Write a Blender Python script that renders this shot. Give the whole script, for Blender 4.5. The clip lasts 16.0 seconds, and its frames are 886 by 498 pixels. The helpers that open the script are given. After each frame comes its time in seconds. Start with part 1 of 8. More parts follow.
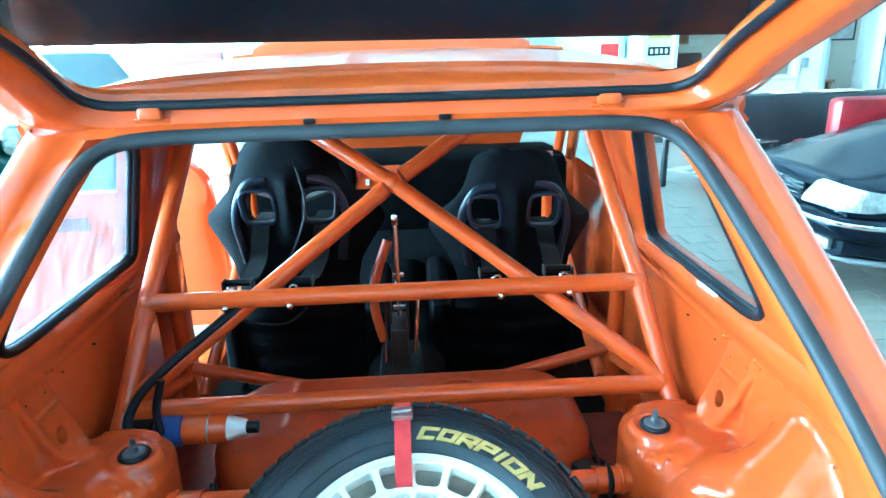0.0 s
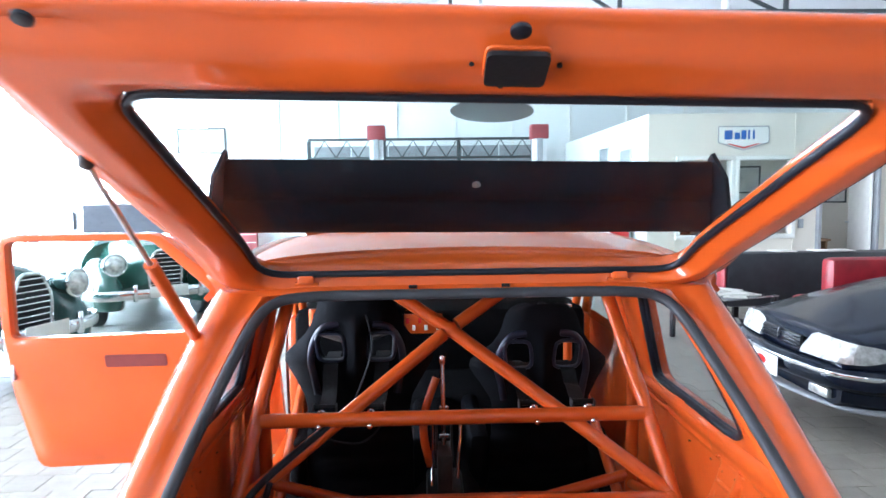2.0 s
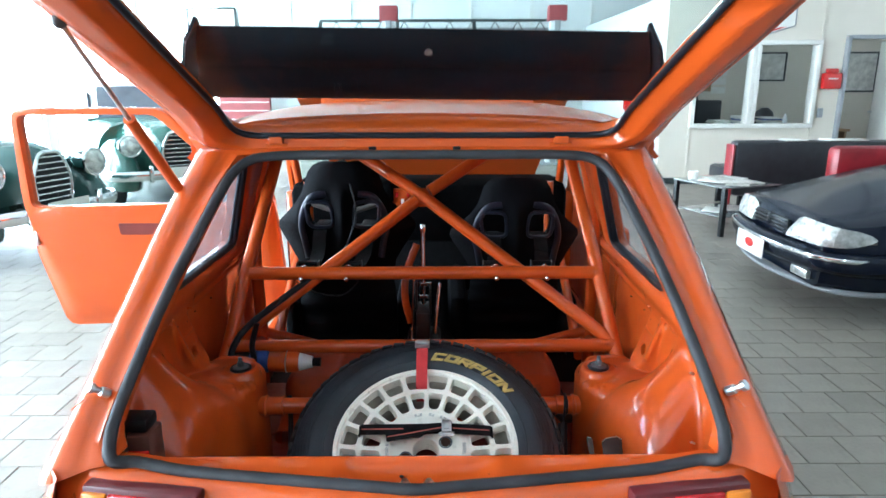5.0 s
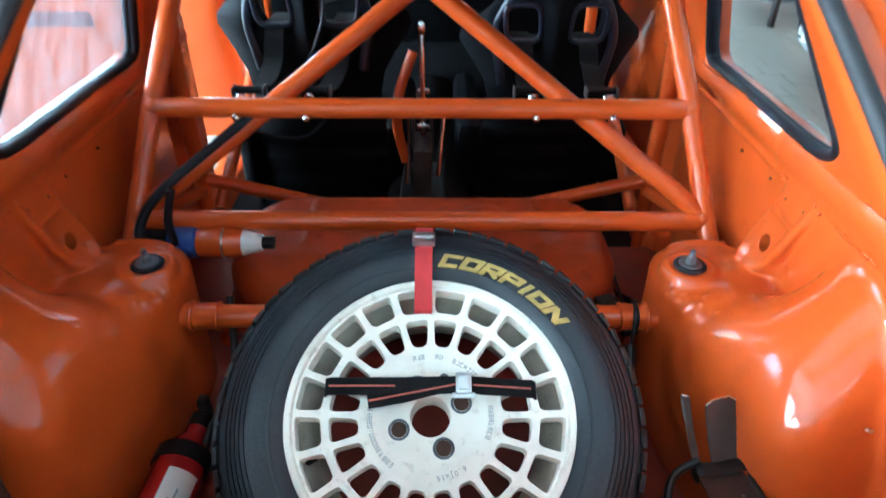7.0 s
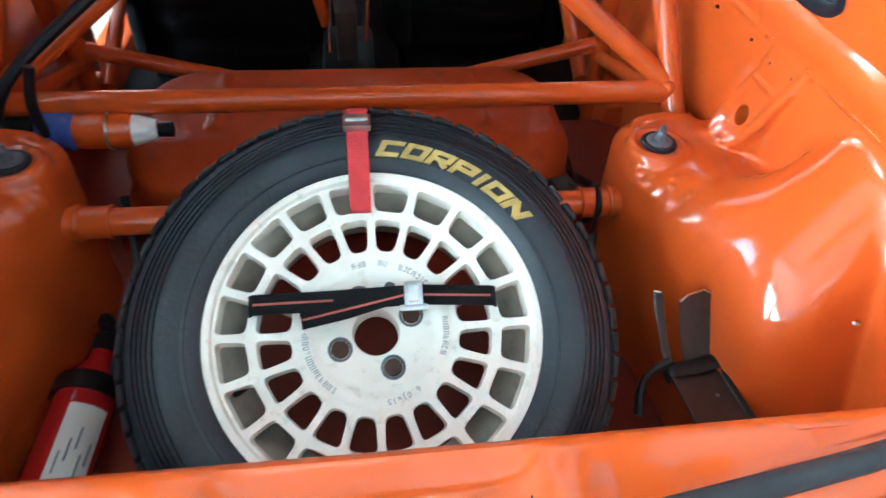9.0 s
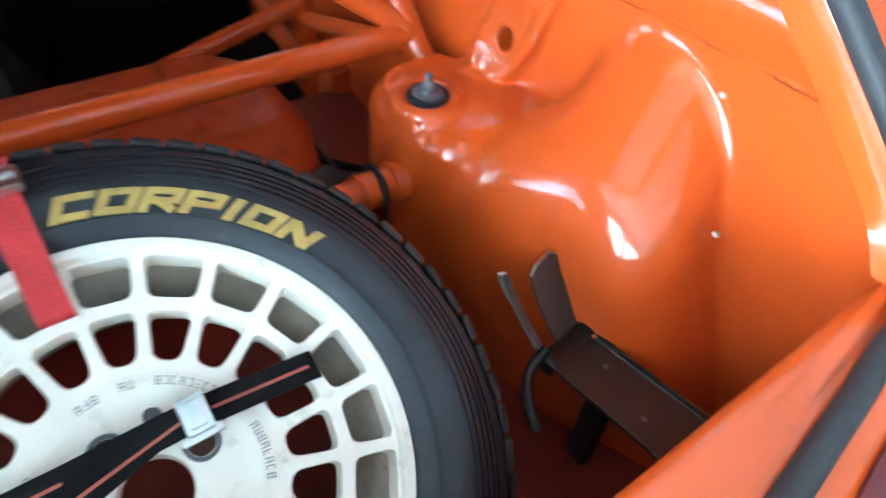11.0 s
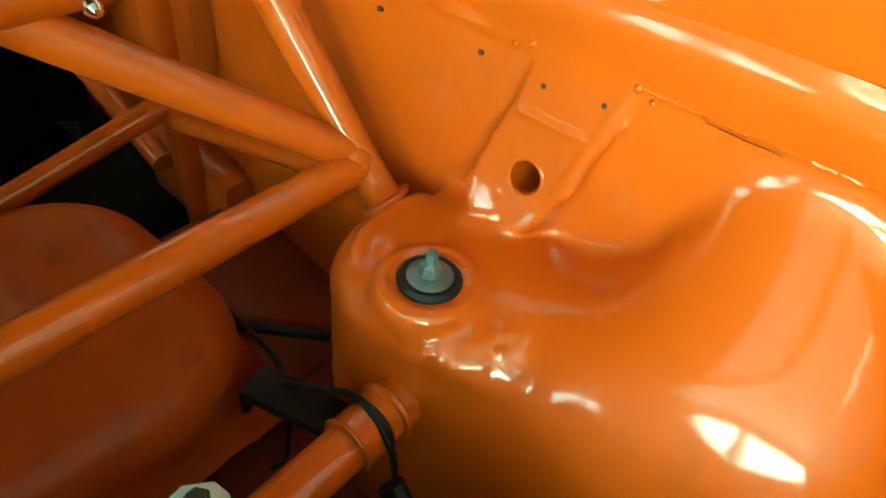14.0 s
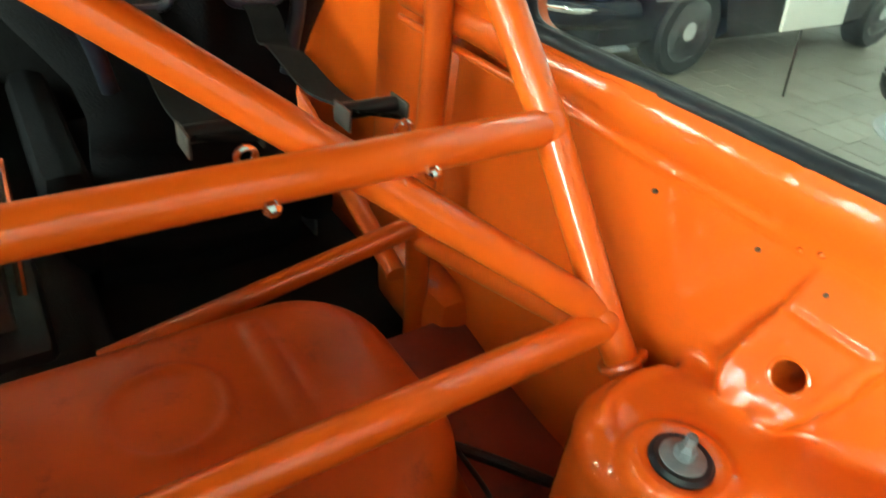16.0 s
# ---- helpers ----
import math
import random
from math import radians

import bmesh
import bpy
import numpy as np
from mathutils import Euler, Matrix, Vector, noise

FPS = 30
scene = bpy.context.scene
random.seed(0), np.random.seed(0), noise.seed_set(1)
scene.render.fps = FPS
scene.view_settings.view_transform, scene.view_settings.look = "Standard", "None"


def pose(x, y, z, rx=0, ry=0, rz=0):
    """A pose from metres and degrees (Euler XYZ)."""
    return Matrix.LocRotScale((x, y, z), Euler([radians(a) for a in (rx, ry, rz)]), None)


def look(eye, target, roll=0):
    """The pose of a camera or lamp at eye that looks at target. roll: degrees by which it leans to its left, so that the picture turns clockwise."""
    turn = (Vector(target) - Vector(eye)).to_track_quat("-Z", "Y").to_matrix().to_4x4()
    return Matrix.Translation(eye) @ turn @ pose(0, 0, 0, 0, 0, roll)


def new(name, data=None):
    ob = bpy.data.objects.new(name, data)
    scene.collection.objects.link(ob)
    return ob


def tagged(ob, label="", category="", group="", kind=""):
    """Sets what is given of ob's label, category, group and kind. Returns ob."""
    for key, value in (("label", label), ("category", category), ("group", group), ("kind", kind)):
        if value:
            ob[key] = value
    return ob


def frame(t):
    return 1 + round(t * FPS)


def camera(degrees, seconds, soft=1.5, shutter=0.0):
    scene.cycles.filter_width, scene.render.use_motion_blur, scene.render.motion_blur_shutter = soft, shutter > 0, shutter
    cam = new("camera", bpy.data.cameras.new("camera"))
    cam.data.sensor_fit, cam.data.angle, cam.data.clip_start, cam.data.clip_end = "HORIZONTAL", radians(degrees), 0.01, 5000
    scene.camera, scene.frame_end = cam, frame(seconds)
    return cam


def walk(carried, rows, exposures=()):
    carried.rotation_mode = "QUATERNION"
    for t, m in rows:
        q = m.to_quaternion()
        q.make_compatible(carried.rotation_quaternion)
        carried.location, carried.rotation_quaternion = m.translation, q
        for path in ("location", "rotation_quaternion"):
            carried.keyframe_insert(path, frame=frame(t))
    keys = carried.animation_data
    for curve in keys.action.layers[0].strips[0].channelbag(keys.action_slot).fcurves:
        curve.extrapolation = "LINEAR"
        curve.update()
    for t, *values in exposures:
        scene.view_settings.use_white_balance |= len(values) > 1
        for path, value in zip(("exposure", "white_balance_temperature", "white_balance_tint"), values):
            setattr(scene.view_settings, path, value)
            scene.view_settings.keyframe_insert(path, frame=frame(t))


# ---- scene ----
cam = camera(69.2, 16.0, shutter=0.5)
PATH = [
    (0, (0.043, 0.275, 1.407), (0.131, 2.178, 0.798), -1.7),
    (0.5, (0.023, 0.254, 1.424), (0.032, 2.162, 0.823), -1.4),
    (1, (0.025, 0.173, 1.452), (-0.132, 2.122, 1.029), -3.0),
    (1.5, (-0.041, 0.082, 1.482), (0.068, 2.058, 1.191), -0.6),
    (2, (-0.081, -0.115, 1.496), (-0.014, 1.877, 1.329), -0.7),
    (2.5, (-0.017, -0.313, 1.499), (0.004, 1.679, 1.326), 0.6),
    (3, (0.036, -0.461, 1.467), (0.044, 1.528, 1.25), -0.7),
    (3.5, (0.061, -0.51, 1.473), (0.052, 1.475, 1.226), -0.5),
    (4, (0.071, -0.503, 1.459), (0.056, 1.461, 1.08), -0.6),
    (4.2, (0.078, -0.483, 1.472), (0.071, 1.476, 1.07), -0.1),
    (6.3, (0.025, 0.172, 1.406), (0.039, 2.008, 0.613), -0.5),
    (6.5, (0.047, 0.225, 1.403), (0.006, 2.031, 0.545), -0.6),
    (7, (0.033, 0.366, 1.362), (0.047, 2.037, 0.263), 0.4),
    (7.5, (-0.015, 0.466, 1.343), (0.107, 2.009, 0.076), 1.1),
    (8, (0.01, 0.491, 1.321), (0.076, 1.889, -0.108), 1.7),
    (8.2, (0.023, 0.492, 1.324), (0.071, 1.871, -0.123), 1.4),
    (10.3, (0.014, 0.638, 1.224), (0.61, 2.045, -0.066), 6.7),
    (10.5, (0.041, 0.674, 1.229), (0.599, 1.993, -0.166), 6.2),
    (11, (0.043, 0.713, 1.155), (0.963, 1.809, -0.243), 5.7),
    (11.5, (0.076, 0.799, 1.092), (1.115, 1.642, -0.394), 9.1),
    (12, (0.113, 0.899, 1.059), (1.276, 1.6, -0.409), 10.9),
    (12.5, (0.133, 0.979, 1.058), (1.351, 1.674, -0.37), 10.4),
    (13, (0.157, 1.037, 1.091), (1.332, 1.744, -0.366), 9.5),
    (13.5, (0.164, 1.044, 1.093), (1.375, 1.837, -0.287), 8.7),
    (14, (0.164, 1.062, 1.104), (1.384, 1.903, -0.239), 8.0),
    (14.5, (0.145, 1.085, 1.118), (1.319, 2.021, -0.203), 7.0),
    (15, (0.121, 1.099, 1.128), (1.242, 2.167, -0.138), 6.4),
    (15.5, (0.094, 1.121, 1.136), (1.174, 2.285, -0.08), 7.5),
    (16, (0.069, 1.137, 1.158), (1.094, 2.429, 0.028), 7.7),
]
EXPOSURES = [(0.0, 1.00, 3930, -28), (0.6, 1.03, 3950, -32), (1.0, 0.40, 4800, -6), (1.5, 0.10, 5400, 10), (2.5, -0.22, 5450, 11), (4.2, -0.26, 5550, 8), (6.3, 0.08, 5000, -10), (7.0, 0.40, 4950, -8), (8.2, 0.40, 5200, -6), (10.3, 0.44, 5120, -8), (11.0, 0.33, 5080, -7), (11.5, 0.24, 5250, -3), (12.2, 0.12, 6050, 22), (12.5, 0.10, 7150, 52), (13.0, 0.08, 6500, -46), (13.5, 0.14, 6450, -78), (14.5, 0.30, 6600, -58), (15.0, 0.46, 6850, -42), (15.3, 0.56, 6550, -60), (15.5, 0.64, 6600, -60), (16.0, 0.66, 6950, -26)]
GLOW = 34.0
GLOW_SOUTH = 0.5
WHEEL_C, WHEEL_INC, WHEEL_RO = (0.022, 0.993, 0.6748), 28.5, 0.0
walk(cam, [(t, look(eye, target, roll)) for t, eye, target, roll in PATH], EXPOSURES)

# world and light
SKY = 0.12
world = bpy.data.worlds.new("world")
scene.world = world
world.use_nodes = True
wn, wl = world.node_tree.nodes, world.node_tree.links
sky = wn.new("ShaderNodeTexSky")
sky.sky_type, sky.sun_disc = "NISHITA", False
sky.sun_elevation, sky.sun_rotation = radians(29), radians(-84)
wl.new(sky.outputs[0], wn["Background"].inputs[0])
wn["Background"].inputs[1].default_value = SKY
sun = new("sun", bpy.data.lights.new("sun", "SUN"))
sun.data.energy, sun.data.angle, sun.data.color = 5.0, radians(0.5), (1.0, 0.95, 0.88)
sun.matrix_basis = look((-10.0, 3.0, 5.6), (0.0, 2.0, 0.0))
tagged(sun, kind="structure")

# ---------------------------------------------------------------- materials


def material(name, color, rough=0.5, metal=0.0, coat=0.0, vary=0.12, scale=8.0, bump=0.0, bump_scale=60.0, spec=0.5, dirt=None, dirt_amount=0.0, coords="Object", emit=0.0, coat_rough=0.07):
    """A principled surface with two scales of variation in colour and roughness and a fine relief."""
    m = bpy.data.materials.new(name)
    m.use_nodes = True
    nt = m.node_tree
    n, l = nt.nodes, nt.links
    p = n["Principled BSDF"]
    tc = n.new("ShaderNodeTexCoord")
    big = n.new("ShaderNodeTexNoise")
    big.inputs["Scale"].default_value, big.inputs["Detail"].default_value = scale, 5
    fine = n.new("ShaderNodeTexNoise")
    fine.inputs["Scale"].default_value, fine.inputs["Detail"].default_value = bump_scale, 6
    l.new(tc.outputs[coords], big.inputs["Vector"])
    l.new(tc.outputs[coords], fine.inputs["Vector"])
    hsv = n.new("ShaderNodeHueSaturation")
    hsv.inputs["Color"].default_value = (*color, 1)
    mr = n.new("ShaderNodeMapRange")
    mr.inputs["From Min"].default_value, mr.inputs["From Max"].default_value = 0.3, 0.7
    mr.inputs["To Min"].default_value, mr.inputs["To Max"].default_value = 1 - vary, 1 + vary
    l.new(big.outputs[0], mr.inputs["Value"])
    l.new(mr.outputs[0], hsv.inputs["Value"])
    out = hsv.outputs[0]
    if dirt:
        ramp = n.new("ShaderNodeMapRange")
        ramp.inputs["From Min"].default_value, ramp.inputs["From Max"].default_value = 0.56, 0.74
        ramp.inputs["To Max"].default_value = dirt_amount
        spots = n.new("ShaderNodeTexNoise")
        spots.inputs["Scale"].default_value, spots.inputs["Detail"].default_value, spots.inputs["Roughness"].default_value = scale * 2.7, 9, 0.7
        l.new(tc.outputs[coords], spots.inputs["Vector"])
        l.new(spots.outputs[0], ramp.inputs["Value"])
        mix = n.new("ShaderNodeMix")
        mix.data_type = "RGBA"
        l.new(ramp.outputs[0], mix.inputs["Factor"])
        l.new(out, mix.inputs["A"])
        mix.inputs["B"].default_value = (*dirt, 1)
        out = mix.outputs["Result"]
    l.new(out, p.inputs["Base Color"])
    rr = n.new("ShaderNodeMapRange")
    rr.inputs["To Min"].default_value, rr.inputs["To Max"].default_value = max(0.02, rough * 0.75), min(1.0, rough * 1.25)
    l.new(fine.outputs[0], rr.inputs["Value"])
    l.new(rr.outputs[0], p.inputs["Roughness"])
    p.inputs["Metallic"].default_value = metal
    p.inputs["Specular IOR Level"].default_value = spec
    if coat:
        p.inputs["Coat Weight"].default_value, p.inputs["Coat Roughness"].default_value = coat, coat_rough
    if bump:
        b = n.new("ShaderNodeBump")
        b.inputs["Strength"].default_value, b.inputs["Distance"].default_value = bump, 0.004
        l.new(fine.outputs[0], b.inputs["Height"])
        l.new(b.outputs[0], p.inputs["Normal"])
        if coat:
            l.new(b.outputs[0], p.inputs["Coat Normal"])
    if emit:
        p.inputs["Emission Color"].default_value, p.inputs["Emission Strength"].default_value = (*color, 1), emit
    return m


def glass_material(name, tint=(0.92, 0.96, 0.95), rough=0.0, dust=0.0):
    m = bpy.data.materials.new(name)
    m.use_nodes = True
    n, l = m.node_tree.nodes, m.node_tree.links
    n.remove(n["Principled BSDF"])
    clear = n.new("ShaderNodeBsdfTransparent")
    clear.inputs[0].default_value = (*tint, 1)
    gloss = n.new("ShaderNodeBsdfGlossy")
    gloss.inputs["Roughness"].default_value = rough
    lw = n.new("ShaderNodeLayerWeight")
    lw.inputs[0].default_value = 0.5
    pw = n.new("ShaderNodeMath")
    pw.operation, pw.inputs[1].default_value = "POWER", 5.0
    l.new(lw.outputs["Facing"], pw.inputs[0])
    mr = n.new("ShaderNodeMapRange")
    mr.inputs["To Min"].default_value, mr.inputs["To Max"].default_value = 0.004, 0.34
    l.new(pw.outputs[0], mr.inputs["Value"])
    mix = n.new("ShaderNodeMixShader")
    l.new(mr.outputs[0], mix.inputs[0])
    l.new(clear.outputs[0], mix.inputs[1])
    l.new(gloss.outputs[0], mix.inputs[2])
    out = mix
    if dust:
        # a streaky film of dust
        tc = n.new("ShaderNodeTexCoord")
        mp = n.new("ShaderNodeMapping")
        mp.inputs["Scale"].default_value = (1, 9, 2.5)
        noise = n.new("ShaderNodeTexNoise")
        noise.inputs["Scale"].default_value, noise.inputs["Detail"].default_value = 7, 8
        l.new(tc.outputs["Object"], mp.inputs["Vector"])
        l.new(mp.outputs[0], noise.inputs["Vector"])
        amount = n.new("ShaderNodeMapRange")
        amount.inputs["From Min"].default_value, amount.inputs["From Max"].default_value = 0.35, 0.75
        amount.inputs["To Min"].default_value, amount.inputs["To Max"].default_value = dust * 0.35, dust * 1.4
        l.new(noise.outputs[0], amount.inputs["Value"])
        film = n.new("ShaderNodeBsdfTranslucent")
        film.inputs[0].default_value = (0.62, 0.62, 0.66, 1)
        out = n.new("ShaderNodeMixShader")
        l.new(amount.outputs[0], out.inputs[0])
        l.new(mix.outputs[0], out.inputs[1])
        l.new(film.outputs[0], out.inputs[2])
    l.new(out.outputs[0], n["Material Output"].inputs[0])
    return m


def glow(name, color, strength):
    m = bpy.data.materials.new(name)
    m.use_nodes = True
    n, l = m.node_tree.nodes, m.node_tree.links
    n.remove(n["Principled BSDF"])
    e = n.new("ShaderNodeEmission")
    e.inputs[0].default_value, e.inputs[1].default_value = (*color, 1), strength
    l.new(e.outputs[0], n["Material Output"].inputs[0])
    return m


ORANGE = material("orange_paint", (0.54, 0.078, 0.008), 0.40, coat=1.0, vary=0.07, scale=5, bump=0.04, bump_scale=14, spec=0.12, dirt=(0.30, 0.06, 0.02), dirt_amount=0.16)
ORANGE_IN = material("orange_inner_paint", (0.52, 0.075, 0.008), 0.42, coat=1.0, vary=0.09, scale=6, bump=0.10, bump_scale=22, spec=0.12, dirt=(0.26, 0.05, 0.02), dirt_amount=0.30, coat_rough=0.09)
ROOF_PAINT = material("dusty_orange_roof_paint", (0.50, 0.085, 0.020), 0.5, coat=0.35, coat_rough=0.05, vary=0.08, scale=5, bump=0.02, bump_scale=14, spec=0.1, dirt=(0.42, 0.20, 0.12), dirt_amount=0.35)
# orange floor darkened to red-brown, its shade put into the colour
SHADED_FLOOR = material("shaded_floor_paint", (0.20, 0.026, 0.012), 0.5, vary=0.2, scale=9, bump=0.2, bump_scale=40, dirt=(0.06, 0.02, 0.012), dirt_amount=0.5)
TANK_PAINT = material("dull_orange_paint", (0.40, 0.052, 0.007), 0.52, coat=0.14, vary=0.18, scale=7, bump=0.10, bump_scale=22, spec=0.15, dirt=(0.10, 0.025, 0.012), dirt_amount=0.6)
ORANGE_TUBE = material("orange_tube_paint", (0.54, 0.080, 0.009), 0.36, coat=0.8, vary=0.06, scale=14, bump=0.06, bump_scale=40, spec=0.15, dirt=(0.25, 0.06, 0.02), dirt_amount=0.2)
RUBBER = material("black_rubber", (0.007, 0.008, 0.012), 0.45, spec=0.3, vary=0.25, scale=20, bump=0.12, bump_scale=120)
GREY_RUBBER = material("worn_grey_rubber", (0.030, 0.029, 0.032), 0.55, spec=0.3, vary=0.35, scale=14, bump=0.2, bump_scale=90)
TYRE = material("tyre_rubber", (0.016, 0.0205, 0.028), 0.50, vary=0.25, scale=12, bump=0.2, bump_scale=150, dirt=(0.10, 0.085, 0.065), dirt_amount=0.25)
TREAD = material("dusty_tread_rubber", (0.022, 0.0225, 0.025), 0.68, vary=0.3, scale=14, bump=0.3, bump_scale=130, dirt=(0.10, 0.08, 0.06), dirt_amount=0.3)
WHITE_RIM = material("white_rim_paint", (0.88, 0.85, 0.76), 0.36, vary=0.05, scale=18, bump=0.05, bump_scale=90, dirt=(0.30, 0.23, 0.16), dirt_amount=0.5)
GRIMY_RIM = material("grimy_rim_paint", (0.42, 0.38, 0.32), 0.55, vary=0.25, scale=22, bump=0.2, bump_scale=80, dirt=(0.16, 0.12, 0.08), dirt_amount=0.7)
RED_ENAMEL = material("deep_red_enamel", (0.36, 0.010, 0.012), 0.16, coat=0.9, vary=0.08)
YELLOW = material("yellow_lettering", (0.46, 0.34, 0.10), 0.55, vary=0.2, scale=50, dirt=(0.08, 0.07, 0.04), dirt_amount=0.6)
RED_STRAP = material("red_webbing", (0.52, 0.030, 0.035), 0.7, vary=0.15, scale=30, bump=0.4, bump_scale=300)
BLACK_STRAP = material("black_webbing", (0.008, 0.008, 0.009), 0.8, spec=0.15, vary=0.2, scale=40, bump=0.4, bump_scale=300)
STEEL = material("zinc_steel", (0.62, 0.63, 0.64), 0.32, metal=1.0, vary=0.12, scale=40, bump=0.1, bump_scale=200)
DULL_ZINC = material("dull_zinc", (0.11, 0.12, 0.135), 0.5, metal=0.2, vary=0.2, scale=60, bump=0.1, bump_scale=200)
BRIGHT_ZINC = material("bright_zinc", (0.60, 0.62, 0.64), 0.42, metal=0.25, vary=0.15, scale=50, bump=0.1, bump_scale=160)
# dark brown that paints the shade inside small holes
HOLE_SHADE = material("hole_shade_brown", (0.045, 0.016, 0.006), 0.7, vary=0.3, scale=90)
# red muted for the lift heads, distant haze put into the colour
MUTED_RED = material("muted_red_paint", (0.26, 0.045, 0.05), 0.6, vary=0.15)
CHROME = material("chrome", (0.80, 0.80, 0.80), 0.08, metal=1.0, vary=0.05)
DARK_STEEL = material("dark_bracket_steel", (0.035, 0.027, 0.024), 0.5, vary=0.3, scale=25, bump=0.15, bump_scale=90, dirt=(0.09, 0.065, 0.05), dirt_amount=0.4)
BLACK_PLASTIC = material("black_plastic", (0.006, 0.006, 0.007), 0.42, spec=0.3, vary=0.2, scale=15, bump=0.1, bump_scale=150)
SEAT_CLOTH = material("black_seat_cloth", (0.004, 0.0042, 0.006), 0.8, spec=0.12, vary=0.3, scale=9, bump=0.4, bump_scale=260)
SEAT_SHELL = material("black_seat_shell", (0.012, 0.015, 0.028), 0.32, vary=0.2, scale=9)
RED_PAINT = material("red_enamel", (0.55, 0.02, 0.018), 0.25, coat=0.6, vary=0.08)
WHITE_PLASTIC = material("white_plastic", (0.78, 0.78, 0.76), 0.4, vary=0.06)
BLUE_PLASTIC = material("blue_plastic", (0.03, 0.07, 0.26), 0.35, vary=0.1)
WING_BLACK = material("black_wing_finish", (0.006, 0.006, 0.010), 0.55, spec=0.2, vary=0.25, scale=6, bump=0.05)
CAR_GLASS = glass_material("car_glass", (0.86, 0.91, 0.90))
DUSTY_GLASS = glass_material("dusty_car_glass", (0.66, 0.68, 0.72), dust=0.055)
SIDE_GLASS = glass_material("side_car_glass", (0.90, 0.91, 0.92), dust=0.02)
PANE = glass_material("clear_pane", (0.95, 0.97, 0.97))
SMOKED = material("smoked_band", (0.09, 0.10, 0.12), 0.3, vary=0.1)
LAMP_HOUSING = material("lamp_housing", (0.10, 0.012, 0.016), 0.35)
TAIL_RED = material("red_tail_lens", (0.50, 0.012, 0.015), 0.18, coat=0.5, vary=0.15, scale=60)
TAIL_AMBER = material("amber_tail_lens", (0.75, 0.22, 0.02), 0.18, coat=0.5)
TAIL_WHITE = material("white_tail_lens", (0.62, 0.62, 0.60), 0.2, coat=0.5)
BLACK_PAINT = material("black_car_paint", (0.004, 0.007, 0.017), 0.14, spec=0.2, coat=0.12, vary=0.06, scale=3)
BRACKET_STEEL = material("dark_bracket_paint", (0.022, 0.016, 0.014), 0.4, metal=0.2, vary=0.35, scale=30, bump=0.15, bump_scale=180)
DEEP_RED = material("deep_red_leather", (0.22, 0.010, 0.016), 0.35, vary=0.2, scale=6, bump=0.15, bump_scale=120)
SMOKED_TOP = material("smoked_table_glass", (0.16, 0.165, 0.165), 0.08, coat=0.6, vary=0.15, scale=6)
DASH_BLACK = material("black_dash_felt", (0.004, 0.004, 0.0045), 0.95, spec=0.03, vary=0.3, scale=20, bump=0.2, bump_scale=200)
GREEN_PAINT = material("green_car_paint", (0.030, 0.105, 0.080), 0.25, coat=0.9, vary=0.08)
DARK_GREEN = material("dark_green_car_paint", (0.030, 0.080, 0.072), 0.22, coat=0.9, vary=0.1)
WHITE_PAINT = material("white_car_paint", (0.78, 0.79, 0.80), 0.2, coat=0.9, vary=0.04)
LAMP_GLASS = material("clear_lamp_lens", (0.58, 0.58, 0.55), 0.18, metal=0.35, coat=0.8, vary=0.45, scale=22, bump=0.15, bump_scale=70)
INDICATOR = material("grey_indicator_lens", (0.34, 0.34, 0.32), 0.2, metal=0.2, coat=0.8, vary=0.3, scale=30, bump=0.15, bump_scale=80)
ALLOY = material("silver_alloy", (0.70, 0.71, 0.72), 0.35, metal=0.1, vary=0.08)
WALL = material("cream_wall_paint", (0.72, 0.66, 0.56), 0.75, vary=0.04, scale=1.5, bump=0.08, bump_scale=60)
WHITE_WALL = material("white_wall_panel", (0.76, 0.77, 0.76), 0.7, vary=0.04, scale=1.2, bump=0.06, bump_scale=50)
CEILING = material("white_ceiling_board", (0.74, 0.75, 0.75), 0.85, vary=0.05, scale=0.8, bump=0.05)
TRUSS = material("dark_truss_paint", (0.045, 0.055, 0.055), 0.55, vary=0.2, scale=6)
PIPE = material("white_pipe", (0.76, 0.77, 0.77), 0.4, vary=0.05)
PAVER = material("grey_paver", (0.272, 0.248, 0.208), 0.42, vary=0.10, scale=7, bump=0.25, bump_scale=70, dirt=(0.10, 0.10, 0.09), dirt_amount=0.35)
JOINT = material("dark_joint", (0.185, 0.175, 0.155), 0.9, vary=0.2, scale=20, bump=0.3)
LEATHER = material("black_leather", (0.018, 0.019, 0.022), 0.35, vary=0.2, scale=12, bump=0.25, bump_scale=120)
WOOD = material("brown_board", (0.34, 0.20, 0.10), 0.6, vary=0.15, scale=5)
# grey picked so the unseen south wall reflects less light
DULL_SOUTH = material("unseen_dull_grey", (0.20, 0.20, 0.20), 0.7, vary=0.08, scale=2, bump=0.1, bump_scale=30)
GREY = material("grey_fittings", (0.30, 0.31, 0.32), 0.5, vary=0.12)
PICTURE = material("faded_picture", (0.62, 0.60, 0.55), 0.5, vary=0.25, scale=9)
BLUE_SIGN = material("blue_sign_enamel", (0.03, 0.12, 0.38), 0.3, vary=0.05)
FRAME_WHITE = material("white_window_frame", (0.78, 0.76, 0.70), 0.5, vary=0.04)
DAYLIGHT = glow("daylight_outside", (0.93, 0.97, 1.0), GLOW)
# fill glow added behind the viewpoint, from no known source
SOUTH_FILL = glow("south_fill_glow", (0.93, 0.97, 1.0), GLOW_SOUTH)
TUBE_GLOW = glow("fluorescent_tube", (1.0, 0.97, 0.90), 14.0)

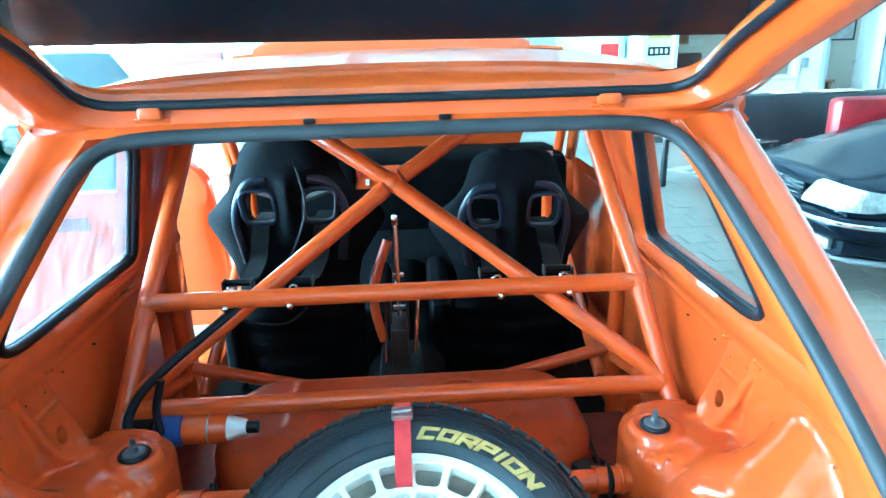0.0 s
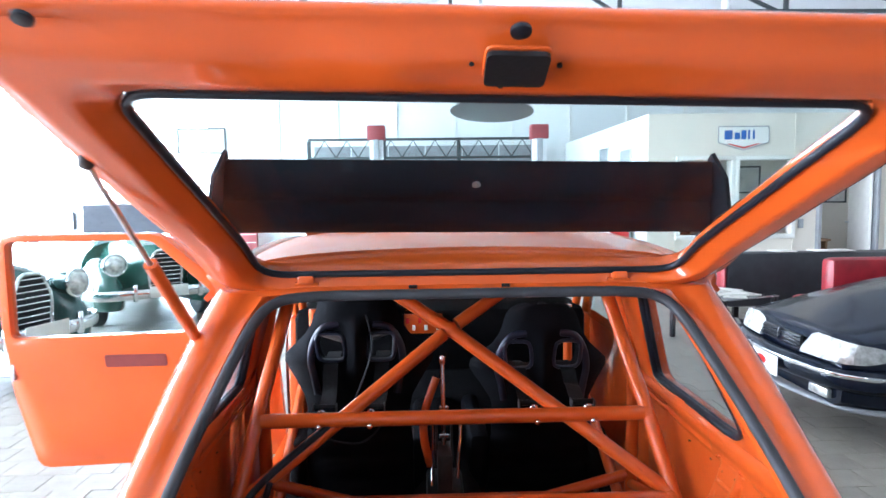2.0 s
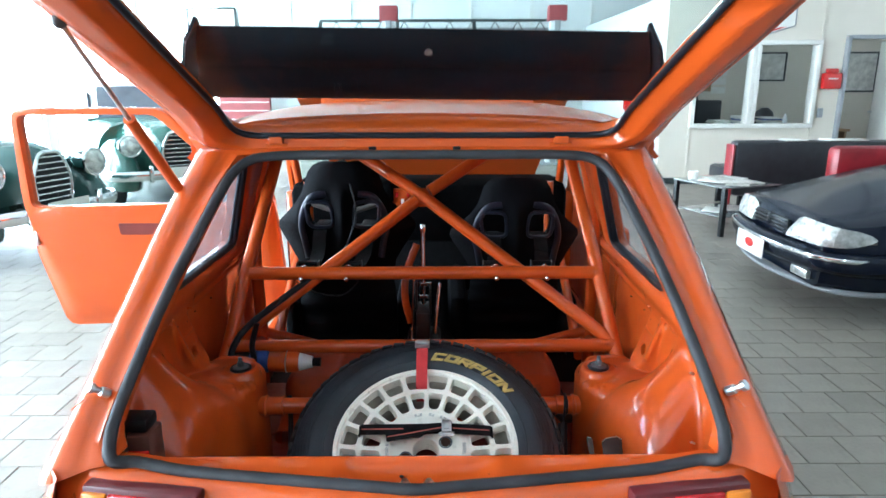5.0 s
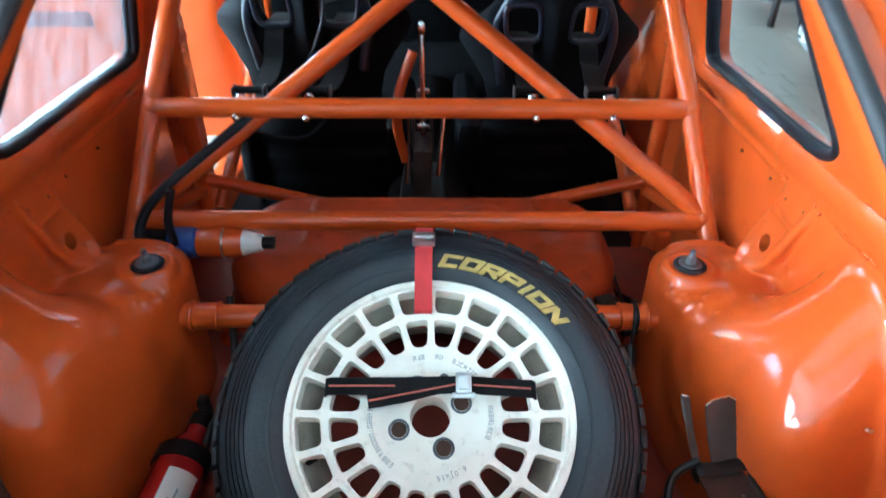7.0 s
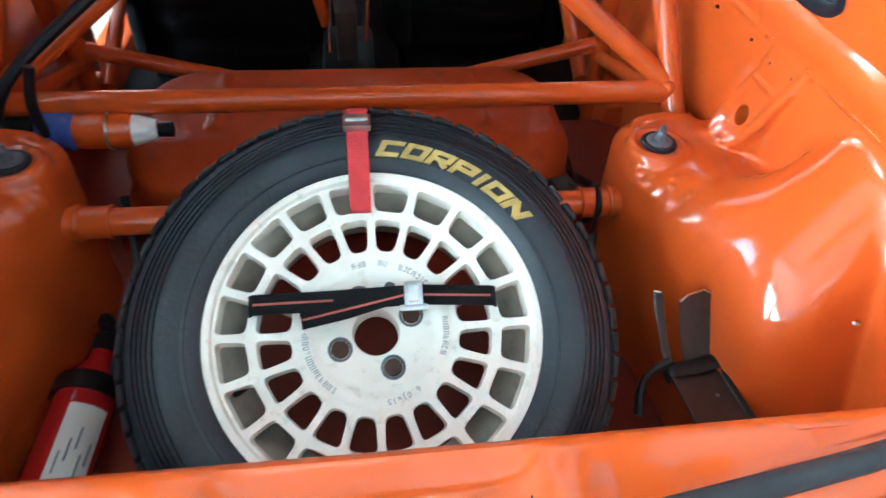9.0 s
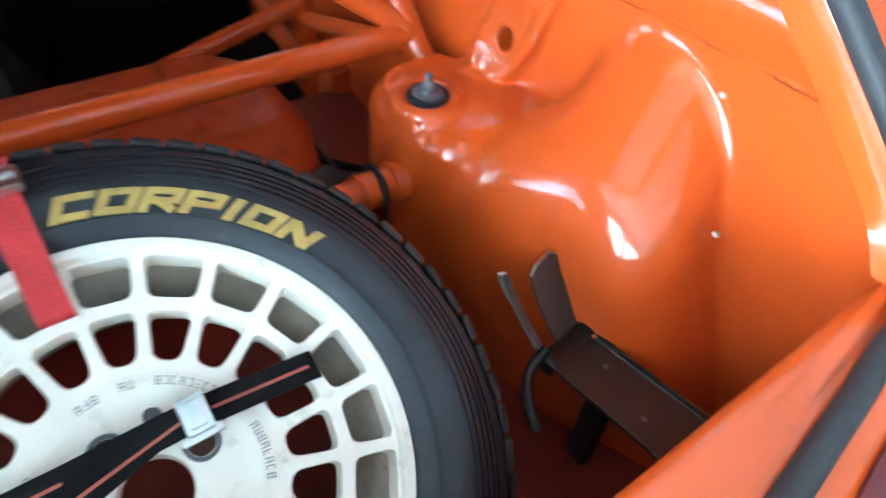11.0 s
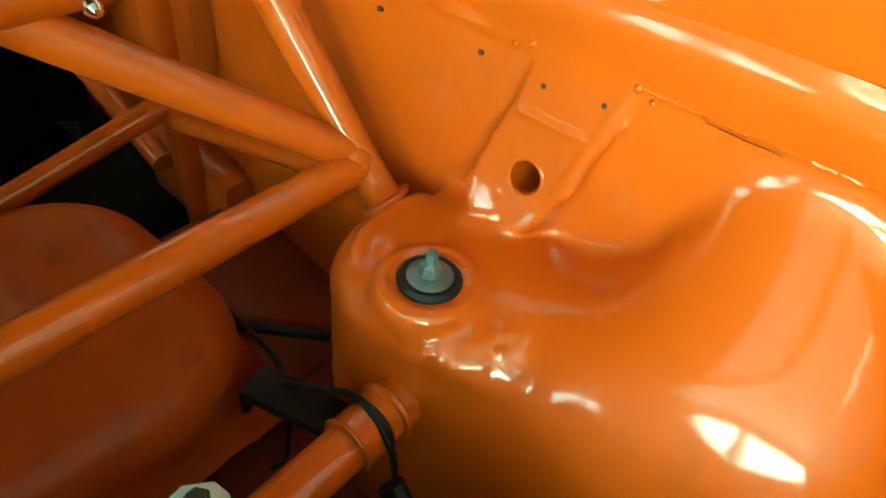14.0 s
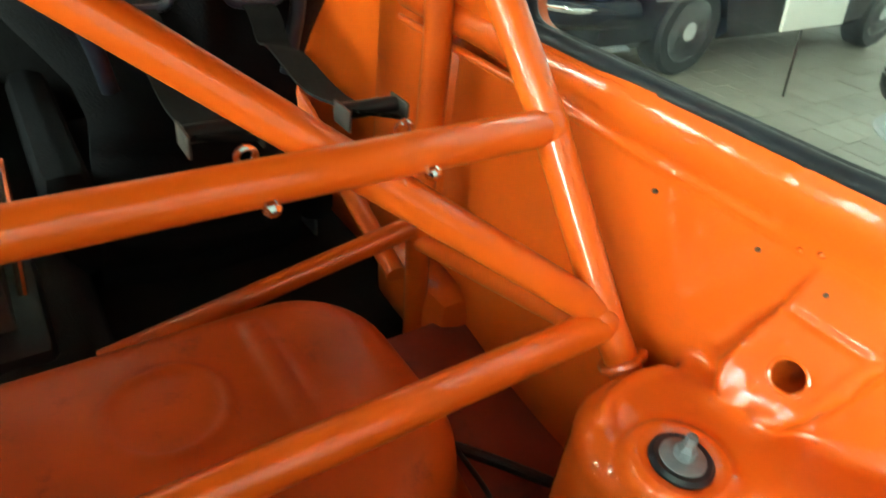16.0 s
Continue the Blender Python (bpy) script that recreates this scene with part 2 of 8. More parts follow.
# object variation for the pavers
_n, _l = PAVER.node_tree.nodes, PAVER.node_tree.links
_info = _n.new("ShaderNodeObjectInfo")
_geo = _n.new("ShaderNodeNewGeometry")
_add = _n.new("ShaderNodeMath")
_add.operation = "ADD"
_l.new(_info.outputs["Random"], _add.inputs[0])
_l.new(_geo.outputs["Random Per Island"], _add.inputs[1])
_fr = _n.new("ShaderNodeMath")
_fr.operation = "FRACT"
_l.new(_add.outputs[0], _fr.inputs[0])
_mr = _n.new("ShaderNodeMapRange")
_mr.inputs["To Min"].default_value, _mr.inputs["To Max"].default_value = 0.90, 1.07
_l.new(_fr.outputs[0], _mr.inputs["Value"])
_h2 = _n.new("ShaderNodeHueSaturation")
_bc = _n["Principled BSDF"].inputs["Base Color"]
_l.new(_bc.links[0].from_socket, _h2.inputs["Color"])
_l.new(_mr.outputs[0], _h2.inputs["Value"])
_l.new(_h2.outputs[0], _bc)

# ---------------------------------------------------------------- mesh helpers
ROOT = {}


def thing(name, label, category, m=None, group="", kind=""):
    """An Empty at the base of a thing; its parts are built in the thing's own axes."""
    ob = new(name)
    ob.empty_display_size = 0.1
    ob.matrix_basis = m or Matrix()
    ROOT[ob] = Matrix(m) if m else Matrix()
    return tagged(ob, label, category, group, kind)


def part(name, bm, mat, parent=None, label="", smooth=True, sharp=35.0, kind=""):
    """Links a bmesh as one mesh object, under a thing or a part when one is given."""
    me = bpy.data.meshes.new(name)
    bmesh.ops.recalc_face_normals(bm, faces=bm.faces)
    if smooth:
        lim = radians(sharp)
        for f in bm.faces:
            f.smooth = True
        for e in bm.edges:
            if len(e.link_faces) == 2 and e.calc_face_angle(0) > lim:
                e.smooth = False
    bm.to_mesh(me)
    bm.free()
    me.materials.append(mat)
    ob = new(name, me)
    if parent:
        ob.parent = parent
    if label:
        ob["label"] = label
    if kind:
        ob["kind"] = kind
    return ob


def shape(verts, faces):
    bm = bmesh.new()
    vs = [bm.verts.new(v) for v in verts]
    for f in faces:
        try:
            bm.faces.new([vs[i] for i in f])
        except ValueError:
            pass
    return bm


def box(bm, c, s, bevel=0.0, m=None, seg=2):
    """A bevelled box of size s round c, added to bm."""
    r = bmesh.ops.create_cube(bm, size=1.0)
    vs = r["verts"]
    bmesh.ops.scale(bm, vec=s, verts=vs)
    if bevel:
        es = list({e for v in vs for e in v.link_edges})
        rb = bmesh.ops.bevel(bm, geom=es, offset=bevel, segments=seg, affect="EDGES", profile=0.5, clamp_overlap=True)
        vs = list({v for f in rb["faces"] for v in f.verts} | {v for v in vs if v.is_valid})
        seen, todo = set(vs), list(vs)
        while todo:
            v = todo.pop()
            for e in v.link_edges:
                o = e.other_vert(v)
                if o not in seen:
                    seen.add(o)
                    todo.append(o)
        vs = list(seen)
    t = Matrix.Translation(c)
    bmesh.ops.transform(bm, matrix=(t @ m) if m else t, verts=vs)
    return bm


def boxes(*items, bevel=0.004):
    bm = bmesh.new()
    for c, s in items:
        box(bm, c, s, bevel)
    return bm


def spline(pts, per=8, closed=False):
    """Points along a smooth curve through pts."""
    p = [Vector(q) for q in pts]
    n, out = len(p), []
    for i in range(n if closed else n - 1):
        a, b, c, d = (p[(i - 1) % n], p[i], p[(i + 1) % n], p[(i + 2) % n]) if closed else (p[max(i - 1, 0)], p[i], p[i + 1], p[min(i + 2, n - 1)])
        for k in range(per):
            t = k / per
            out.append(0.5 * (2 * b + (c - a) * t + (2 * a - 5 * b + 4 * c - d) * t * t + (3 * b - a - 3 * c + d) * t ** 3))
    if not closed:
        out.append(p[-1])
    return out


def tube(bm, pts, r, seg=14, closed=False, caps=True, flat=None, up=None):
    """A tube of radius r along pts. flat=(a, b): an oval of those half sizes, b along up."""
    p = [Vector(q) for q in pts]
    n = len(p)
    rings = []
    prev = None
    for i in range(n):
        if closed:
            d = p[(i + 1) % n] - p[i - 1]
        else:
            d = p[min(i + 1, n - 1)] - p[max(i - 1, 0)]
        d.normalize()
        if prev is None or up is not None:
            ref = Vector(up) if up is not None else (Vector((0, 0, 1)) if abs(d.z) < 0.9 else Vector((1, 0, 0)))
        else:
            ref = prev
        a = d.cross(ref).normalized()
        b = a.cross(d).normalized()
        prev = b
        ra, rb = flat or (r, r)
        rings.append([bm.verts.new(p[i] + a * ra * math.cos(2 * math.pi * k / seg) + b * rb * math.sin(2 * math.pi * k / seg)) for k in range(seg)])
    for i in range(n if closed else n - 1):
        q, w = rings[i], rings[(i + 1) % n]
        for k in range(seg):
            bm.faces.new((q[k], q[(k + 1) % seg], w[(k + 1) % seg], w[k]))
    if caps and not closed:
        bm.faces.new(rings[0][::-1])
        bm.faces.new(rings[-1])
    return bm


def lathe(bm, profile, seg=32, m=None, axis="z", closed=False):
    """Turns (radius, height) pairs round the axis, and transforms by m."""
    rings = []
    new_v = []
    for r, h in profile:
        ring = []
        for k in range(seg):
            a = 2 * math.pi * k / seg
            v = bm.verts.new((r * math.cos(a), r * math.sin(a), h))
            ring.append(v)
            new_v.append(v)
        rings.append(ring)
    n = len(rings)
    for i in range(n if closed else n - 1):
        q, w = rings[i], rings[(i + 1) % n]
        for k in range(seg):
            bm.faces.new((q[k], q[(k + 1) % seg], w[(k + 1) % seg], w[k]))
    if not closed:
        for ring, flip in ((rings[0], True), (rings[-1], False)):
            if (ring[0].co - ring[seg // 2].co).length > 1e-5:
                bm.faces.new(ring[::-1] if flip else ring)
    if m:
        bmesh.ops.transform(bm, matrix=m, verts=new_v)
    return bm


def sheet(rows, closed=False):
    """A sheet through rows of points, each row as long as the next."""
    n, k = len(rows), len(rows[0])
    verts = [q for r in rows for q in r]
    faces = [(i * k + j, i * k + (j + 1) % k, (i + 1) * k + (j + 1) % k, (i + 1) * k + j) for i in range(n - 1) for j in range(k if closed else k - 1)]
    return shape(verts, faces)


def thicken(bm, d):
    """Gives an open sheet a thickness d against its normals."""
    bmesh.ops.recalc_face_normals(bm, faces=bm.faces)
    bmesh.ops.solidify(bm, geom=bm.faces[:], thickness=d)
    return bm


def mirrored(bm):
    """The same form on the other side of x = 0."""
    b2 = bm.copy()
    bmesh.ops.scale(b2, vec=(-1, 1, 1), verts=b2.verts)
    bmesh.ops.reverse_faces(b2, faces=b2.faces)
    return b2


def along(a, b):
    """A pose at a whose z axis points to b."""
    d = Vector(b) - Vector(a)
    return Matrix.Translation(a) @ d.to_track_quat("Z", "Y").to_matrix().to_4x4()


def round_loop(pts, r, seg=5):
    """A closed 2D polygon with its corners rounded by about r."""
    out = []
    n = len(pts)
    for i in range(n):
        p, a, b = Vector(pts[i]), Vector(pts[i - 1]), Vector(pts[(i + 1) % n])
        u, v = a - p, b - p
        ru = min(r, u.length * 0.45)
        rv = min(r, v.length * 0.45)
        s, e = p + u.normalized() * ru, p + v.normalized() * rv
        for k in range(seg + 1):
            t = k / seg
            out.append((1 - t) ** 2 * s + 2 * t * (1 - t) * p + t * t * e)
    return out


def resample(loop, n):
    """n points at even steps along a closed loop."""
    p = [Vector(q) for q in loop]
    d = [0.0]
    for i in range(len(p)):
        d.append(d[-1] + (p[(i + 1) % len(p)] - p[i]).length)
    out, j = [], 0
    for k in range(n):
        s = d[-1] * k / n
        while d[j + 1] < s:
            j += 1
        t = (s - d[j]) / max(1e-9, d[j + 1] - d[j])
        out.append(p[j].lerp(p[(j + 1) % len(p)], t))
    return out


def smooth_step(a, b, x):
    t = np.clip((x - a) / (b - a), 0, 1)
    return t * t * (3 - 2 * t)


def join_smooth(a, b, k):
    h = np.clip(0.5 + 0.5 * (b - a) / k, 0, 1)
    return b * (1 - h) + a * h - k * h * (1 - h)


def skin(field, lo, hi, h):
    """The surface where a sampled field changes sign, as vertices and quads."""
    ax = [np.arange(lo[i], hi[i] + h, h) for i in range(3)]
    X, Y, Z = np.meshgrid(*ax, indexing="ij")
    v = field(X, Y, Z)
    s = v < 0
    nx, ny, nz = (len(a) for a in ax)
    acc = np.zeros((nx - 1, ny - 1, nz - 1, 3))
    cnt = np.zeros((nx - 1, ny - 1, nz - 1))
    grid = np.stack((X, Y, Z), -1)
    for axis in range(3):
        a = [slice(None)] * 3
        b = [slice(None)] * 3
        a[axis], b[axis] = slice(0, -1), slice(1, None)
        va, vb = v[tuple(a)], v[tuple(b)]
        cross = s[tuple(a)] != s[tuple(b)]
        t = np.where(cross, va / np.where(cross, va - vb, 1), 0)
        pos = grid[tuple(a)] + t[..., None] * (grid[tuple(b)] - grid[tuple(a)])
        o1, o2 = [i for i in range(3) if i != axis]
        for d1 in (0, 1):
            for d2 in (0, 1):
                sl = [slice(None)] * 3
                sl[o1] = slice(d1, cross.shape[o1] - 1 + d1)
                sl[o2] = slice(d2, cross.shape[o2] - 1 + d2)
                c = cross[tuple(sl)]
                acc += np.where(c[..., None], pos[tuple(sl)], 0)
                cnt += c
    idx = -np.ones(cnt.shape, int)
    act = cnt > 0
    idx[act] = np.arange(act.sum())
    verts = acc[act] / cnt[act][:, None]
    faces = []
    for axis in range(3):
        a = [slice(None)] * 3
        b = [slice(None)] * 3
        a[axis], b[axis] = slice(0, -1), slice(1, None)
        cross = s[tuple(a)] != s[tuple(b)]
        inside = s[tuple(a)]
        o1, o2 = [i for i in range(3) if i != axis]
        w = np.argwhere(cross)
        w = w[(w[:, o1] > 0) & (w[:, o2] > 0) & (w[:, o1] < idx.shape[o1]) & (w[:, o2] < idx.shape[o2])]
        e1, e2 = np.eye(3, dtype=int)[o1], np.eye(3, dtype=int)[o2]
        q = np.stack([idx[tuple((w - k).T)] for k in (e1 + e2, e2, 0 * e1, e1)], 1)
        flip = inside[tuple(w.T)]
        if axis == 1:
            flip = ~flip
        q[~flip] = q[~flip][:, ::-1]
        faces.append(q)
    faces = np.concatenate(faces)
    return relax(verts, faces), faces


def relax(verts, faces, rounds=3):
    """Evens out the steps of a sampled skin; its open edge stays."""
    e = np.concatenate([faces[:, (i, (i + 1) % 4)] for i in range(4)])
    deg = np.bincount(e.ravel(), minlength=len(verts))[:, None]
    pairs, times = np.unique(np.sort(e, axis=1), axis=0, return_counts=True)
    free = np.ones((len(verts), 1), bool)
    free[pairs[times == 1].ravel()] = False
    for amount in (0.55, -0.5) * rounds:
        acc = np.zeros_like(verts)
        np.add.at(acc, e[:, 0], verts[e[:, 1]])
        np.add.at(acc, e[:, 1], verts[e[:, 0]])
        verts = np.where(free, verts + amount * (acc / np.maximum(deg, 1) - verts), verts)
    return verts


def skin_part(name, verts, faces, mat, parent, label="", flip=False):
    me = bpy.data.meshes.new(name)
    me.from_pydata([tuple(v) for v in verts], [], [tuple(int(i) for i in (f[::-1] if flip else f)) for f in faces])
    me.polygons.foreach_set("use_smooth", [True] * len(me.polygons))
    me.materials.append(mat)
    ob = new(name, me)
    ob.parent = parent
    if label:
        ob["label"] = label
    return ob

# ---------------------------------------------------------------- the showroom
XL, XR, YB, YF = -6.6, 9.0, -6.5, 14.5


def gable(x):
    return 4.95 - 0.18 * abs(x - 0.3)


def setting(name, bm, mat, label, category, smooth=False, kind="structure"):
    ob = part(name, bm, mat, None, label, smooth=smooth)
    return tagged(ob, label, category, kind=kind)


ground = setting("floor", boxes(((0.25, 4.0, -0.06), (XR - XL + 0.4, YF - YB + 0.4, 0.104)), bevel=0), JOINT, "grey paved showroom floor with narrow dark joints", "floor")
setting("ground", sheet([[(x, y, -0.12) for x in (-400, -40, 40, 400)] for y in (-400, -40, 40, 400)]), JOINT, "plain paved ground outside the showroom", "ground")

# ceiling: two sloping boards with thickness
bm = bmesh.new()
for x0, x1 in ((XL - 0.2, 0.3), (0.3, XR + 0.2)):
    z0, z1 = gable(x0), gable(x1)
    vs = [bm.verts.new((x, y, z)) for x, z in ((x0, z0), (x1, z1), (x1, z1 + 0.12), (x0, z0 + 0.12)) for y in (YB - 0.2, YF + 0.2)]
    for q in ((0, 1, 3, 2), (2, 3, 5, 4), (4, 5, 7, 6), (6, 7, 1, 0), (0, 2, 4, 6), (7, 5, 3, 1)):
        bm.faces.new([vs[i] for i in q])
setting("ceiling", bm, CEILING, "white sloping ceiling boards under the roof", "ceiling")


def wall_with_openings(name, axis, at, a0, a1, z1, openings, mat, label, thick=0.18):
    """A wall along one axis, with openings (a, b, z0, z1) cut through it; built of solid piers, sills and heads."""
    bm = bmesh.new()

    def block(p, q, lo, hi):
        if q - p < 1e-4 or hi - lo < 1e-4:
            return
        c, s = ((p + q) / 2, (lo + hi) / 2), (q - p, hi - lo)
        box(bm, (at, c[0], c[1]) if axis == "y" else (c[0], at, c[1]), (thick, s[0], s[1]) if axis == "y" else (s[0], thick, s[1]))

    x = a0
    for a, b, lo, hi in sorted(openings):
        block(x, a, 0, z1)
        block(a, b, 0, lo)
        block(a, b, hi, z1)
        x = b
    block(x, a1, 0, z1)
    return setting(name, bm, mat, label, "wall")


left_bays = [(-5.5, -1.6, 0.25, 3.3), (-1.2, 2.7, 0.02, 3.3), (3.1, 7.0, 0.02, 3.3), (7.4, 10.6, 0.02, 3.3), (10.9, 14.2, 0.02, 3.3)]
back_bays = [(-6.3, -4.1, 0.3, 3.2), (-3.7, -0.3, 0.3, 3.2), (0.3, 3.7, 0.3, 3.2), (4.1, 7.5, 0.3, 3.2)]
wall_with_openings("wall_west", "y", XL, YB, YF, 3.9, left_bays, WHITE_WALL, "white wall with wide glazed bays to the daylight")
# this wall is out of view; its dark grey lowers the fill
wall_with_openings("wall_south", "x", YB, XL, XR, 5.2, back_bays, DULL_SOUTH, "unseen wall kept dull grey to cut its bounce, with glazed bays")
wall_with_openings("wall_east", "y", XR, YB, YF, 3.9, [], WHITE_WALL, "plain white showroom wall")
north_bays = [(-6.4, -4.75, 0.02, 3.5)]
wall_with_openings("wall_north", "x", YF, XL, XR, 5.2, north_bays, WHITE_WALL, "white panelled end wall")


def glazing(name, axis, at, a, b, lo, hi, cols, rows):
    """A glazed bay: frame bars and separate panes."""
    t = thing(name, "white metal framed glazed bay lit by daylight", "window", kind="structure")
    bm = bmesh.new()

    def bar(p, q, l, h):
        c, s = ((p + q) / 2, (l + h) / 2), (q - p, h - l)
        box(bm, (at, c[0], c[1]) if axis == "y" else (c[0], at, c[1]), (0.07, s[0], s[1]) if axis == "y" else (s[0], 0.07, s[1]))

    w, hgt = (b - a) / cols, (hi - lo) / rows
    for i in range(cols + 1):
        x = a + i * w
        bar(max(a, x - 0.03), min(b, x + 0.03), lo, hi)
    for j in range(rows + 1):
        z = lo + j * hgt
        for i in range(cols):
            bar(a + i * w + 0.03, a + (i + 1) * w - 0.03, max(lo, z - 0.03), min(hi, z + 0.03))
    part("window_frame", bm, FRAME_WHITE, t, smooth=False)
    for i in range(cols):
        for j in range(rows):
            c = (a + (i + 0.5) * w, lo + (j + 0.5) * hgt)
            b2 = boxes((((at, c[0], c[1]) if axis == "y" else (c[0], at, c[1])), ((0.006, w - 0.06, hgt - 0.06) if axis == "y" else (w - 0.06, 0.006, hgt - 0.06))), bevel=0)
            ob = part("pane", b2, PANE, t, smooth=False)
            ob.visible_shadow = False


for i, (a, b, lo, hi) in enumerate(left_bays):
    glazing(f"window_{i + 1}", "y", XL, a, b, lo, hi, 3, 2)
# unseen south bays, added to let the fill glow in
for i, (a, b, lo, hi) in enumerate(back_bays):
    glazing(f"window_{i + 6}", "x", YB, a, b, lo, hi, 3, 2)
glazing("window_10", "x", YF, *north_bays[0], 2, 2)
setting("backdrop", sheet([[(x, YF + 1.2, z) for x in (XL - 2, XL + 4)] for z in (-0.1, 6.0)]), DAYLIGHT, "overexposed daylight outside the glazing", "backdrop")
# plain bright distance outside the glazing
setting("backdrop", sheet([[(XL - 1.6, y, z) for y in (YB - 2, YF + 2)] for z in (-0.1, 6.0)]), DAYLIGHT, "overexposed daylight outside the glazing", "backdrop")
# added glowing sheet, weak fill from the unseen south side
setting("backdrop", sheet([[(x, YB - 1.6, z) for x in (XL - 2, XR + 2)] for z in (-0.1, 6.0)]), SOUTH_FILL, "weak glow added outside the unseen south bays as fill", "backdrop")

# joints of the end wall's panels, standing cover strips
for i in range(9):
    setting("trim", boxes(((-4.5 + 1.3 * i, YF - 0.1, 2.2), (0.05, 0.03, 4.3)), bevel=0.004), FRAME_WHITE, "pale cover strip on the panelled wall", "trim")


def steel_bar(t, name, p, q, w=0.05):
    b = bmesh.new()
    d = Vector(q) - Vector(p)
    box(b, (0, 0, d.length / 2), (w, w, d.length), 0.004)
    bmesh.ops.transform(b, matrix=along(p, q), verts=b.verts)
    part(name, b, TRUSS, t, smooth=False)


def roof_truss(y):
    """A roof truss: straight lower chord, two rafters, posts and struts."""
    t = thing("roof_truss", "dark painted steel roof truss under the white ceiling", "truss", kind="structure")
    low = 3.60
    top = lambda x: gable(x) - 0.10
    steel_bar(t, "lower_chord", (XL + 0.1, y, low), (XR - 0.1, y, low), 0.09)
    steel_bar(t, "rafter", (XL + 0.1, y, top(XL + 0.1)), (0.3, y, top(0.3)), 0.10)
    steel_bar(t, "rafter", (0.3, y, top(0.3)), (XR - 0.1, y, top(XR - 0.1)), 0.10)
    xs = [-5.6, -3.7, -1.7, 0.3, 2.3, 4.3, 6.2]
    for x in xs[1:-1]:
        steel_bar(t, "post", (x, y, low), (x, y, top(x)), 0.045)
    for a, b in zip(xs[:3] + xs[4:], xs[1:4] + xs[3:6]):
        steel_bar(t, "strut", (a, y + 0.03, low), (b, y + 0.03, top(b)), 0.04)


for y in (2.6, 7.6, 12.6):
    roof_truss(y)
rb = thing("roof_bracing", "dark steel bracing bars between the roof trusses", "bracing", kind="structure")
for x0, x1 in ((-3.8, -4.6), (-4.2, -5.9), (-0.6, -2.3), (1.36, 3.5), (4.7, 5.6), (4.8, 7.4)):
    steel_bar(rb, "brace", (x0, 7.6, 3.62), (x1, 12.6, gable(x1) - 0.12), 0.045)


def light_fitting(x, y, z, turn, top):
    t = thing("ceiling_light", "white twin fluorescent batten hanging from the roof truss", "lamp", pose(x, y, z, 0, 0, turn), group="showroom battens")
    b = bmesh.new()
    box(b, (0, 0, 0.03), (0.16, 1.5, 0.05), 0.006)
    part("body", b, PIPE, t)
    for s in (-0.045, 0.045):
        b = bmesh.new()
        tube(b, [(s, -0.72, -0.01), (s, 0.72, -0.01)], 0.014, 10)
        part("fluorescent_tube", b, TUBE_GLOW, t)
    b = bmesh.new()
    tube(b, [(0, 0, 0.05), (0, 0, top - z)], 0.022, 8)
    part("hanger", b, TRUSS, t)


for x, y in ((-1.86, 7.6), (2.5, 7.6), (-1.86, 2.6), (2.5, 2.6)):
    light_fitting(x, y, 3.22, 0, 3.60)
light_fitting(-0.6, -3.0, 3.6, 90, gable(-0.6))

# white air pipes hanging by the truss
for px, py, pts in ((0.65, 7.9, ((0, 0, 1.0), (0, 0, 0.35), (-0.05, 0, 0.08))), (3.9, 8.3, ((0, 0, 1.0), (0, 0, 0.1), (0, 0, -0.05)))):
    b = bmesh.new()
    tube(b, spline([(px + a, py + c, 3.35 + d + (gable(px) - 4.35 if d >= 1.0 else 0)) for a, c, d in pts], 6), 0.05, 14)
    setting("pipe", b, PIPE, "white painted air pipe hanging under the roof", "pipe", smooth=True, kind="")

# ---------------------------------------------------------------- the office block
OY = 9.1
oX0 = 3.2
OH = 2.62
win = [(3.66, 4.40, 0.87, 1.95), (4.52, 5.30, 0.87, 1.95)]
door_hole = (5.70, 6.60, 0.0, 2.07)
bm_ops = win + [door_hole]


def office_front():
    b = bmesh.new()
    x = oX0
    for a, e, lo, hi in bm_ops:
        for p, q, l, h in ((x, a, 0, OH), (a, e, 0, lo), (a, e, hi, OH)):
            if q - p > 1e-4 and h - l > 1e-4:
                box(b, ((p + q) / 2, OY + 0.05, (l + h) / 2), (q - p, 0.10, h - l))
        x = e
    box(b, ((x + XR - 0.09) / 2, OY + 0.05, OH / 2), (XR - 0.09 - x, 0.10, OH))
    return b


setting("wall_office", office_front(), WALL, "cream partition wall of the showroom office", "wall")
setting("wall_office_side", boxes(((oX0 + 0.05, (OY + 0.1 + YF - 0.09) / 2, OH / 2), (0.10, YF - OY - 0.19, OH)), bevel=0), WHITE_WALL, "white side wall of the office", "wall")
setting("wall_office_back", boxes((((oX0 + XR) / 2, OY + 3.0, OH / 2 - 0.02), (XR - oX0 - 0.3, 0.08, OH - 0.04)), bevel=0), WALL, "cream back wall of the office room", "wall")
setting("baseboard", boxes(((4.45, OY - 0.012, 0.05), (2.48, 0.022, 0.09)), bevel=0.003), TRUSS, "dark skirting along the office wall", "trim")
for x in (3.62, 5.36, 6.75):
    setting("trim", boxes(((x, OY - 0.008, OH / 2 if x != 3.62 else 0.42), (0.035, 0.014, OH if x != 3.62 else 0.82)), bevel=0.003), FRAME_WHITE if x > 6 else WALL, "cover strip on the cream partition", "trim")

